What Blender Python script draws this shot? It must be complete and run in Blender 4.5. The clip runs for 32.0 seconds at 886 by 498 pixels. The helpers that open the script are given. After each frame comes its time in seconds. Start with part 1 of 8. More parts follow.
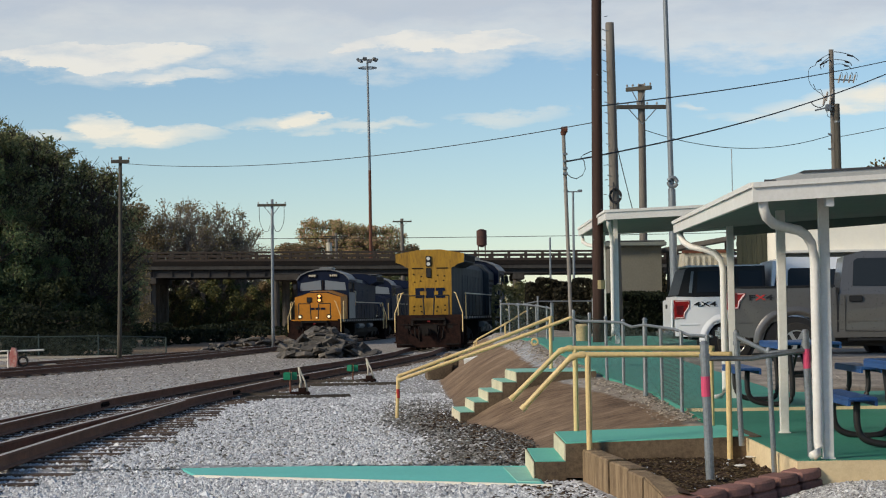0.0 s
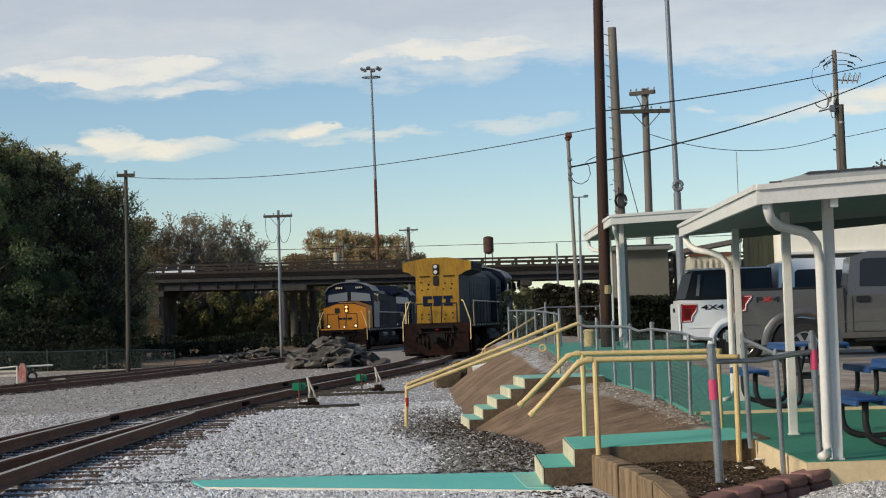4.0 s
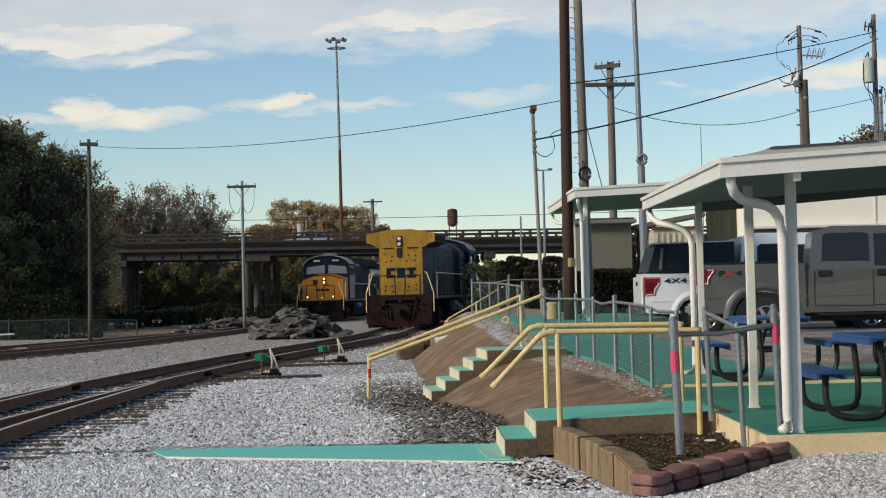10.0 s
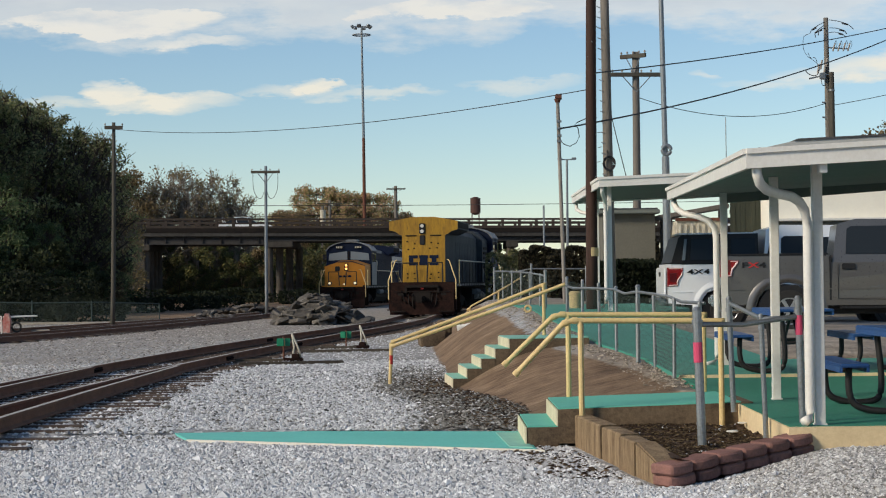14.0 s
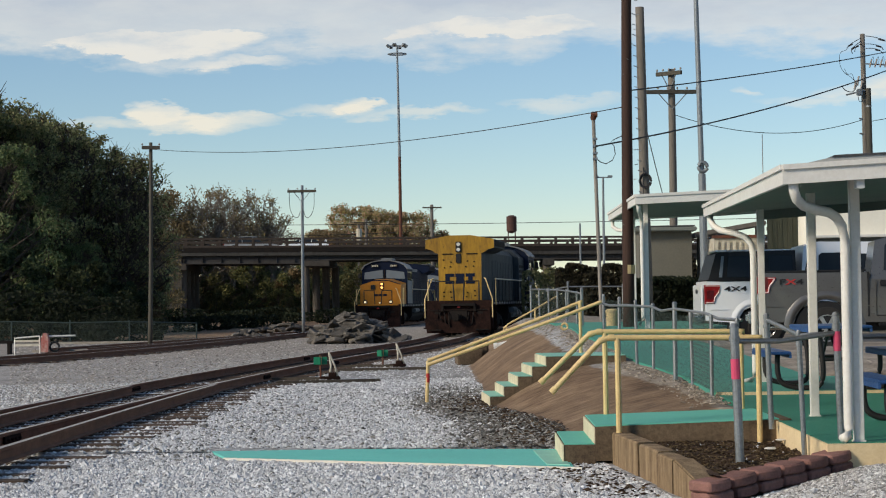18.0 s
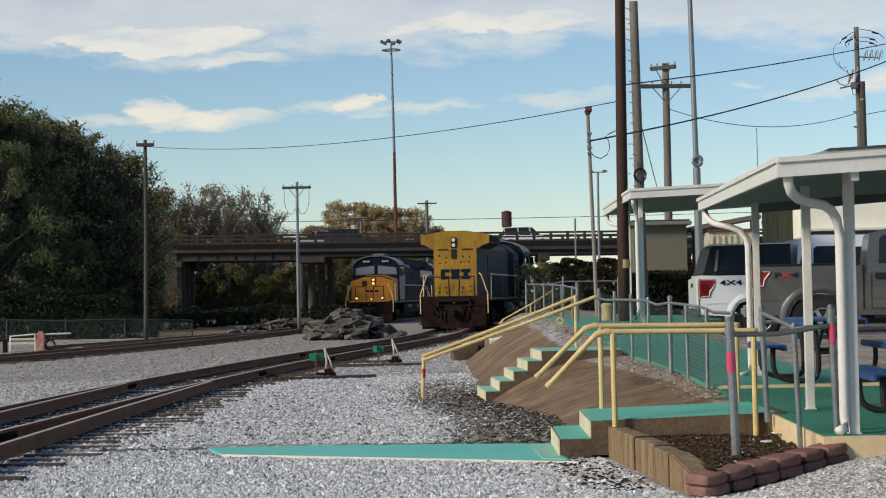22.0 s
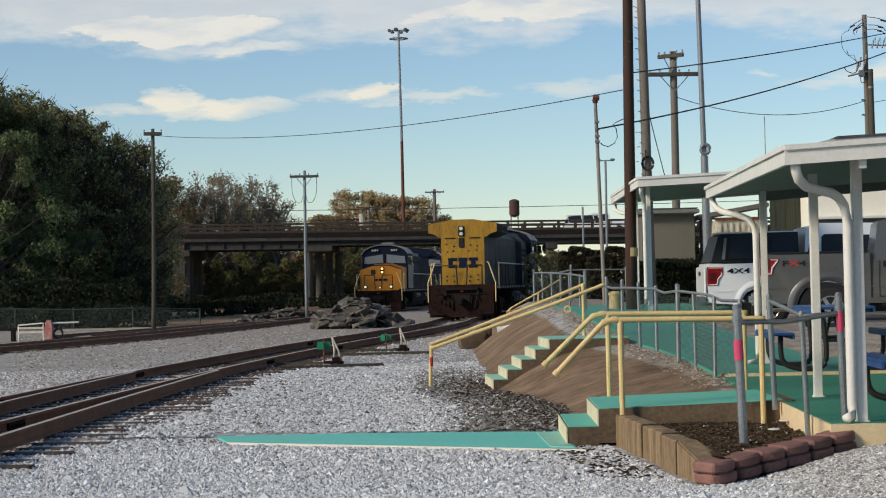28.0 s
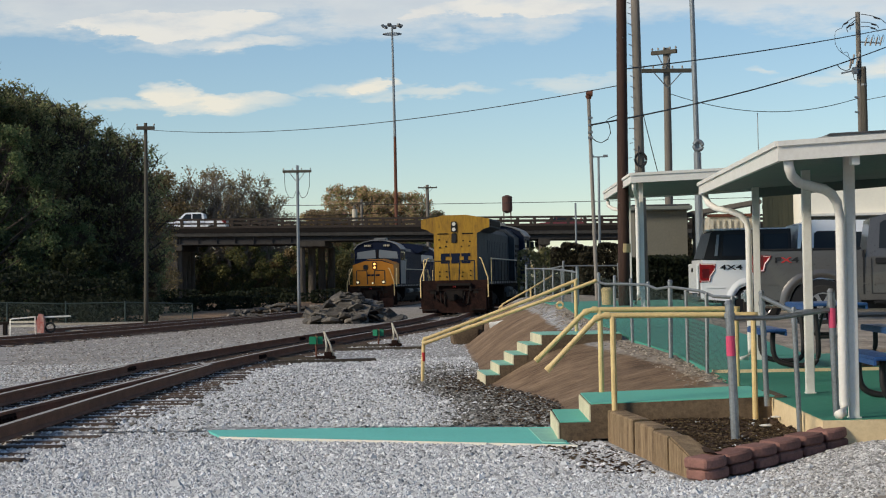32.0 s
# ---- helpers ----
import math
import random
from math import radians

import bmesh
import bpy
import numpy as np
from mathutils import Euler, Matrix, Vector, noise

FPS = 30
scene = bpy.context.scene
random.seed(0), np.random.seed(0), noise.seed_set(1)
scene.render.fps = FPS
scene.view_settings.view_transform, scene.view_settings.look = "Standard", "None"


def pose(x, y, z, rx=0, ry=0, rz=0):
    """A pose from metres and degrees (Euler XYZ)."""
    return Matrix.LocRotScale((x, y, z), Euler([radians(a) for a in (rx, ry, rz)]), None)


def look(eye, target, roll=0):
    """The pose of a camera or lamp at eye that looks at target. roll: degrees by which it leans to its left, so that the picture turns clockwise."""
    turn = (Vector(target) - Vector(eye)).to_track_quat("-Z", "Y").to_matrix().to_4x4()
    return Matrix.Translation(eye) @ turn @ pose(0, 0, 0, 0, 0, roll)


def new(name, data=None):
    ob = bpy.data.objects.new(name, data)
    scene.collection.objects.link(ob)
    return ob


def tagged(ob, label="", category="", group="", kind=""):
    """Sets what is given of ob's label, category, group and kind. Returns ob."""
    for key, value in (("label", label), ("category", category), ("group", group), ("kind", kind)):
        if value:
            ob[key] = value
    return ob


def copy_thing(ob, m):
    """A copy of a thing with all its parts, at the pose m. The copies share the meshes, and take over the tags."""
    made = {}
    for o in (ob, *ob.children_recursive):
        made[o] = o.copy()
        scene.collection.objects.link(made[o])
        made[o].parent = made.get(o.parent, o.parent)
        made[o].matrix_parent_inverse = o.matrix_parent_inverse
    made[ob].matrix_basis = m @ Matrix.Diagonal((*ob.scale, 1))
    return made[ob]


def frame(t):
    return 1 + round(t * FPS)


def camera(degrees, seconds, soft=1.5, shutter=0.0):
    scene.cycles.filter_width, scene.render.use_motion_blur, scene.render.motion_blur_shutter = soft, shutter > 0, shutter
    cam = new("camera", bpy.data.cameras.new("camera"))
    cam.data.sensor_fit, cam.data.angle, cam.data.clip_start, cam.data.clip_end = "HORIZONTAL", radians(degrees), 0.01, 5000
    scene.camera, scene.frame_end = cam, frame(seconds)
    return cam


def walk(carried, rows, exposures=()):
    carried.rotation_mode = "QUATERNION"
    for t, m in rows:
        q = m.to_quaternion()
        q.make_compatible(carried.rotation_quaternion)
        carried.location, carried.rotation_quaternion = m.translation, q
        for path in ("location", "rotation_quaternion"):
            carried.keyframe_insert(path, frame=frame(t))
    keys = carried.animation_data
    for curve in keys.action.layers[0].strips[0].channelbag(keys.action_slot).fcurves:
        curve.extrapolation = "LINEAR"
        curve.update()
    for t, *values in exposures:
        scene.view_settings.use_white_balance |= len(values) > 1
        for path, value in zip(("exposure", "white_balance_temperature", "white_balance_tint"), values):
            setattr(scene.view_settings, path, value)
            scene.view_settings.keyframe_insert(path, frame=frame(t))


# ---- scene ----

# ---- the camera: held by hand, on one spot, swaying a little ----
FIELD = 26.73
WAY = [
    (0, -0.008, 0.004, 1.626, 92.009, 0.873, 0.019), (0.5, -0.010, 0.004, 1.626, 92.093, 0.962, 0.134), (1, -0.003, 0.001, 1.624, 92.088, 1.102, 0.232),
    (1.5, 0.005, 0.000, 1.624, 92.013, 1.260, 0.304), (2, 0.002, -0.000, 1.626, 91.960, 1.405, 0.343), (2.5, 0.003, -0.007, 1.624, 91.939, 1.560, 0.340),
    (3, 0.007, -0.010, 1.625, 91.986, 1.683, 0.318), (3.5, 0.007, -0.010, 1.625, 92.106, 1.830, 0.297), (5.5, 0.015, -0.024, 1.624, 92.621, 1.973, 0.263),
    (6, 0.016, -0.022, 1.622, 92.641, 1.828, 0.206), (6.5, 0.013, -0.018, 1.620, 92.600, 1.623, 0.123), (7, 0.016, -0.017, 1.620, 92.486, 1.517, 0.037),
    (7.5, 0.015, -0.014, 1.618, 92.344, 1.469, -0.091), (8, 0.010, -0.008, 1.619, 92.168, 1.423, -0.275), (8.5, 0.013, -0.008, 1.617, 91.977, 1.361, -0.466),
    (9, 0.014, -0.011, 1.613, 91.744, 1.317, -0.663), (9.5, 0.014, -0.002, 1.610, 91.544, 1.349, -0.789), (10, 0.014, 0.005, 1.614, 91.371, 1.492, -0.848),
    (10.5, 0.010, 0.011, 1.619, 91.280, 1.688, -0.838), (11, 0.011, 0.006, 1.609, 91.271, 1.738, -0.772), (11.5, 0.012, 0.005, 1.611, 91.286, 1.752, -0.688),
    (12, 0.011, 0.007, 1.610, 91.255, 1.558, -0.588), (12.5, 0.006, 0.012, 1.606, 91.186, 1.312, -0.487), (13, 0.000, 0.012, 1.606, 91.124, 1.087, -0.403),
    (13.5, -0.007, 0.007, 1.604, 91.072, 0.860, -0.320), (14, -0.004, 0.001, 1.604, 91.018, 0.698, -0.179), (14.5, -0.011, 0.001, 1.603, 90.999, 0.529, 0.007),
    (16.5, -0.013, -0.001, 1.600, 91.519, 0.609, 0.604), (17, -0.008, -0.005, 1.603, 91.669, 0.796, 0.715), (17.5, -0.002, -0.012, 1.599, 91.677, 0.896, 0.852),
    (18, -0.004, -0.009, 1.594, 91.605, 0.900, 0.941), (18.5, -0.012, -0.004, 1.589, 91.528, 0.830, 0.982), (19, -0.017, -0.001, 1.593, 91.462, 0.799, 0.981),
    (19.5, -0.021, 0.002, 1.594, 91.437, 0.771, 0.974), (20, -0.021, -0.003, 1.592, 91.441, 0.836, 0.941), (20.5, -0.014, -0.002, 1.591, 91.469, 0.897, 0.895),
    (21, -0.016, 0.006, 1.590, 91.536, 1.005, 0.846), (21.5, -0.008, 0.001, 1.590, 91.560, 1.132, 0.812), (22, -0.001, -0.003, 1.587, 91.473, 1.236, 0.804),
    (22.5, -0.000, 0.001, 1.588, 91.308, 1.319, 0.848), (23, -0.007, 0.006, 1.584, 91.146, 1.239, 0.888), (23.5, -0.012, 0.013, 1.584, 91.032, 1.063, 0.915),
    (24, -0.013, 0.013, 1.581, 90.962, 0.813, 0.887), (24.5, -0.008, 0.011, 1.579, 90.893, 0.708, 0.837), (25, -0.005, 0.008, 1.578, 90.862, 0.714, 0.751),
    (25.5, -0.007, 0.009, 1.576, 90.896, 0.801, 0.669), (27.5, 0.000, -0.001, 1.581, 91.108, 1.241, 0.928), (28, 0.003, -0.001, 1.581, 91.133, 1.298, 1.043),
    (28.5, 0.002, -0.001, 1.579, 91.218, 1.190, 1.153), (29, 0.002, 0.000, 1.577, 91.272, 1.136, 1.213), (29.5, 0.006, 0.002, 1.575, 91.274, 1.016, 1.205),
    (30, 0.007, 0.004, 1.575, 91.139, 0.915, 1.122), (30.5, 0.001, 0.010, 1.573, 91.008, 0.843, 1.000), (31, -0.003, 0.014, 1.570, 90.950, 0.912, 0.880),
    (31.5, -0.002, 0.014, 1.576, 90.935, 0.995, 0.823), (32, 0.003, 0.013, 1.573, 90.997, 1.064, 0.813),
]
cam = camera(FIELD, 32.0, soft=1.1)
walk(cam, [(t, pose(*row)) for t, *row in WAY], exposures=[(0, 0.0, 6700, 9), (32, -0.03, 6700, 9)])

# ---- light: a low sun behind thin cloud, off to one side ----
SUN_AZ, SUN_EL = -120.0, 27.0          # degrees from the line of sight, and above the ground
sky_world = bpy.data.worlds.new("sky")
scene.world = sky_world
sky_world.use_nodes = True
wn = sky_world.node_tree.nodes
sky_tex = wn.new("ShaderNodeTexSky")
sky_tex.sky_type, sky_tex.sun_disc = "NISHITA", False
sky_tex.sun_elevation, sky_tex.sun_rotation = radians(SUN_EL), radians(SUN_AZ)
sky_tex.air_density, sky_tex.dust_density, sky_tex.ozone_density = 1.0, 0.0, 4.0
wn["Background"].inputs[1].default_value = 0.118
sky_world.node_tree.links.new(sky_tex.outputs[0], wn["Background"].inputs[0])
sun = new("sun", bpy.data.lights.new("sun", "SUN"))
sun.data.energy, sun.data.angle, sun.data.color = 3.7, radians(14), (1.0, 0.88, 0.72)
sd = Vector((math.sin(radians(SUN_AZ)) * math.cos(radians(SUN_EL)), math.cos(radians(SUN_AZ)) * math.cos(radians(SUN_EL)), math.sin(radians(SUN_EL))))
sun.matrix_basis = look(sd * 100, (0, 0, 0))


# ---- materials ----
def nodes_of(name):
    m = bpy.data.materials.new(name)
    m.use_nodes = True
    return m, m.node_tree.nodes, m.node_tree.links, m.node_tree.nodes["Principled BSDF"]


def coords(nt, ln, stretch=(1, 1, 1), world=False):
    tc, mp = nt.new("ShaderNodeTexCoord"), nt.new("ShaderNodeMapping")
    mp.inputs["Scale"].default_value = stretch
    if world:
        geo = nt.new("ShaderNodeNewGeometry")
        ln.new(geo.outputs["Position"], mp.inputs[0])
    else:
        ln.new(tc.outputs["Object"], mp.inputs[0])
    return mp.outputs[0]


def noise_of(nt, ln, vec, scale, detail=4, rough=0.6):
    n = nt.new("ShaderNodeTexNoise")
    n.inputs["Scale"].default_value, n.inputs["Detail"].default_value, n.inputs["Roughness"].default_value = scale, detail, rough
    ln.new(vec, n.inputs["Vector"])
    return n.outputs["Fac"]


def ramp_of(nt, ln, fac, stops):
    r = nt.new("ShaderNodeValToRGB")
    while len(r.color_ramp.elements) < len(stops):
        r.color_ramp.elements.new(0.5)
    for e, (p, c) in zip(r.color_ramp.elements, stops):
        e.position, e.color = p, (*c, 1) if len(c) == 3 else c
    ln.new(fac, r.inputs[0])
    return r.outputs[0]


def mix_of(nt, ln, fac, a, b, how="MIX"):
    n = nt.new("ShaderNodeMix")
    n.data_type, n.blend_type = "RGBA", how
    for sock, v in ((n.inputs[0], fac), (n.inputs[6], a), (n.inputs[7], b)):
        if isinstance(v, (int, float)):
            sock.default_value = v
        elif isinstance(v, tuple):
            sock.default_value = (*v, 1)
        else:
            ln.new(v, sock)
    return n.outputs[2]


def math_of(nt, ln, op, a, b=None, c=None, clamp=False):
    n = nt.new("ShaderNodeMath")
    n.operation, n.use_clamp = op, clamp
    for sock, v in zip(n.inputs, (a, b, c)):
        if v is None:
            continue
        if isinstance(v, (int, float)):
            sock.default_value = v
        else:
            ln.new(v, sock)
    return n.outputs[0]


def bump_to(nt, ln, bsdf, height, strength, dist=0.01):
    b = nt.new("ShaderNodeBump")
    b.inputs["Strength"].default_value, b.inputs["Distance"].default_value = strength, dist
    ln.new(height, b.inputs["Height"])
    ln.new(b.outputs[0], bsdf.inputs["Normal"])


def surface(name, color, dirt=None, rough=0.6, metal=0.0, amount=0.5, coarse=1.2, fine=18.0, bump=0.25, stretch=(1, 1, 1), per_piece=0.0, coat=0.0, worn=None, spec=0.3):
    """Paint, wood, stone or metal: two scales of variation, dirt in patches, a fine relief."""
    m, nt, ln, bsdf = nodes_of(name)
    v = coords(nt, ln, stretch)
    big, small = noise_of(nt, ln, v, coarse, 5), noise_of(nt, ln, v, fine, 4, 0.7)
    dirt = dirt or tuple(c * 0.55 for c in color)
    f = math_of(nt, ln, "MULTIPLY_ADD", small, 0.55, math_of(nt, ln, "MULTIPLY", big, 0.6))
    patch = ramp_of(nt, ln, f, [(0.45, (0, 0, 0)), (0.75, (1, 1, 1))])
    col = mix_of(nt, ln, math_of(nt, ln, "MULTIPLY", patch, amount), color, dirt)
    if worn:
        spots = ramp_of(nt, ln, noise_of(nt, ln, v, fine * 0.5, 6, 0.75), [(0.6, (0, 0, 0)), (0.68, (1, 1, 1))])
        col = mix_of(nt, ln, math_of(nt, ln, "MULTIPLY", spots, 0.6), col, worn)
    if per_piece:
        oi = nt.new("ShaderNodeObjectInfo")
        hsv = nt.new("ShaderNodeHueSaturation")
        ln.new(col, hsv.inputs["Color"])
        ln.new(math_of(nt, ln, "MULTIPLY_ADD", oi.outputs["Random"], per_piece, 1 - per_piece / 2), hsv.inputs["Value"])
        col = hsv.outputs[0]
    ln.new(col, bsdf.inputs["Base Color"])
    bsdf.inputs["Metallic"].default_value = metal
    ln.new(math_of(nt, ln, "MULTIPLY_ADD", small, 0.25, rough - 0.12, clamp=True), bsdf.inputs["Roughness"])
    bsdf.inputs["Coat Weight"].default_value = coat
    bsdf.inputs["Specular IOR Level"].default_value = spec
    bsdf.inputs["Coat Roughness"].default_value = 0.08
    bump_to(nt, ln, bsdf, small, bump)
    return m


def glass(name, tint=(0.02, 0.025, 0.03), rough=0.04):
    """Dark tinted glass, seen from outside."""
    m, nt, ln, bsdf = nodes_of(name)
    bsdf.inputs["Base Color"].default_value = (*tint, 1)
    bsdf.inputs["Roughness"].default_value = rough
    bsdf.inputs["IOR"].default_value = 1.5
    bsdf.inputs["Specular IOR Level"].default_value = 0.16
    return m


def glow(name, color, strength):
    m, nt, ln, bsdf = nodes_of(name)
    bsdf.inputs["Base Color"].default_value = (*color, 1)
    bsdf.inputs["Emission Color"].default_value = (*color, 1)
    bsdf.inputs["Emission Strength"].default_value = strength
    return m


def foliage(name, a, b, c):
    m, nt, ln, bsdf = nodes_of(name)
    geo = nt.new("ShaderNodeNewGeometry")
    oi = nt.new("ShaderNodeObjectInfo")
    base = ramp_of(nt, ln, geo.outputs["Random Per Island"], [(0.0, a), (0.55, b), (1.0, c)])
    v = coords(nt, ln)
    big = noise_of(nt, ln, v, 0.35, 3)
    hsv = nt.new("ShaderNodeHueSaturation")
    ln.new(base, hsv.inputs["Color"])
    ln.new(math_of(nt, ln, "ADD", math_of(nt, ln, "MULTIPLY", big, 1.0), math_of(nt, ln, "MULTIPLY_ADD", oi.outputs["Random"], 0.5, 0.25)), hsv.inputs["Value"])
    ln.new(math_of(nt, ln, "MULTIPLY_ADD", oi.outputs["Random"], 0.03, 0.485), hsv.inputs["Hue"])
    ln.new(hsv.outputs[0], bsdf.inputs["Base Color"])
    bsdf.inputs["Roughness"].default_value = 0.7
    bsdf.inputs["Specular IOR Level"].default_value = 0.2
    # thin leaves let some light through
    thin, mx = nt.new("ShaderNodeBsdfTranslucent"), nt.new("ShaderNodeMixShader")
    ln.new(hsv.outputs[0], thin.inputs["Color"])
    mx.inputs[0].default_value = 0.38
    ln.new(bsdf.outputs[0], mx.inputs[1])
    ln.new(thin.outputs[0], mx.inputs[2])
    ln.new(mx.outputs[0], nt["Material Output"].inputs[0])
    return m


def gravel_ground():
    """Crushed stone over the whole yard: paler near the path, darker and brown under the tracks and on the far lots."""
    m, nt, ln, bsdf = nodes_of("gravel")
    v = coords(nt, ln, world=True)
    vor = nt.new("ShaderNodeTexVoronoi")
    vor.inputs["Scale"].default_value = 14
    ln.new(v, vor.inputs["Vector"])
    stones = ramp_of(nt, ln, vor.outputs["Color"], [(0.0, (0.13, 0.133, 0.136)), (0.4, (0.32, 0.328, 0.335)), (0.75, (0.51, 0.52, 0.525)), (1.0, (0.78, 0.785, 0.775))])
    fines = ramp_of(nt, ln, noise_of(nt, ln, v, 60, 3, 0.8), [(0.3, (0.16, 0.155, 0.15)), (0.7, (0.36, 0.35, 0.33))])
    patch = ramp_of(nt, ln, noise_of(nt, ln, v, 0.55, 6, 0.65), [(0.42, (0, 0, 0)), (0.6, (1, 1, 1))])
    col = mix_of(nt, ln, math_of(nt, ln, "MULTIPLY", patch, 0.55), stones, fines)
    soil = ramp_of(nt, ln, noise_of(nt, ln, v, 1.6, 6, 0.7), [(0.35, (0.17, 0.142, 0.115)), (0.65, (0.38, 0.33, 0.27))])
    sep = nt.new("ShaderNodeSeparateXYZ")
    ln.new(v, sep.inputs[0])
    warp = math_of(nt, ln, "MULTIPLY_ADD", noise_of(nt, ln, v, 0.25, 4), 6.0, -3.0)
    far = math_of(nt, ln, "MULTIPLY_ADD", math_of(nt, ln, "ADD", sep.outputs["Y"], warp), 0.028, -0.85, clamp=True)
    lotside = math_of(nt, ln, "MULTIPLY", math_of(nt, ln, "MULTIPLY_ADD", math_of(nt, ln, "ADD", sep.outputs["X"], math_of(nt, ln, "MULTIPLY_ADD", noise_of(nt, ln, v, 1.1, 5, 0.7), 1.2, -0.6)), 1.4, -2.0, clamp=True), 1.4)
    yardside = math_of(nt, ln, "MULTIPLY", math_of(nt, ln, "MULTIPLY_ADD", math_of(nt, ln, "ADD", sep.outputs["X"], math_of(nt, ln, "MULTIPLY", warp, 0.15)), -0.6, -3.9, clamp=True), 0.55)
    far = math_of(nt, ln, "MAXIMUM", math_of(nt, ln, "MAXIMUM", far, lotside), yardside)
    dirty = ramp_of(nt, ln, noise_of(nt, ln, v, 2.2, 5, 0.7), [(0.4, (0, 0, 0)), (0.7, (1, 1, 1))])
    col = mix_of(nt, ln, math_of(nt, ln, "MULTIPLY", math_of(nt, ln, "ADD", far, math_of(nt, ln, "MULTIPLY", dirty, 0.15)), 0.72, clamp=True), col, soil)
    # the bare bank, where the ground sheet says so, with a ragged edge
    att = nt.new("ShaderNodeAttribute")
    att.attribute_name = "bank"
    streak = coords(nt, ln, (0.8, 3.2, 0.8), world=True)
    earth = ramp_of(nt, ln, math_of(nt, ln, "MULTIPLY_ADD", noise_of(nt, ln, streak, 4.5, 7, 0.66), 0.55, math_of(nt, ln, "MULTIPLY", noise_of(nt, ln, v, 0.9, 5, 0.6), 0.55)),
                    [(0.40, (0.085, 0.055, 0.035)), (0.53, (0.185, 0.122, 0.077)), (0.64, (0.28, 0.195, 0.125)), (0.74, (0.39, 0.30, 0.21))])
    edge = math_of(nt, ln, "ADD", att.outputs["Fac"], math_of(nt, ln, "MULTIPLY_ADD", noise_of(nt, ln, v, 3.0, 6, 0.75), 0.9, -0.45))
    mask = ramp_of(nt, ln, edge, [(0.42, (0, 0, 0)), (0.58, (1, 1, 1))])
    wet = nt.new("ShaderNodeAttribute")
    wet.attribute_name = "damp"
    mud = math_of(nt, ln, "MULTIPLY", wet.outputs["Fac"], math_of(nt, ln, "MULTIPLY_ADD", noise_of(nt, ln, v, 1.3, 5, 0.7), 1.8, -0.1, clamp=True), clamp=True)
    silt = ramp_of(nt, ln, noise_of(nt, ln, v, 30, 4, 0.8), [(0.3, (0.06, 0.055, 0.042)), (0.7, (0.2, 0.185, 0.15))])
    col = mix_of(nt, ln, math_of(nt, ln, "MULTIPLY", mud, 0.85), col, silt)
    col = mix_of(nt, ln, mask, col, earth)
    ln.new(col, bsdf.inputs["Base Color"])
    bsdf.inputs["Roughness"].default_value = 0.95
    bsdf.inputs["Specular IOR Level"].default_value = 0.2
    relief = mix_of(nt, ln, mask, vor.outputs["Distance"], noise_of(nt, ln, streak, 14, 5, 0.7))
    bump_to(nt, ln, bsdf, relief, 0.7, 0.03)
    return m


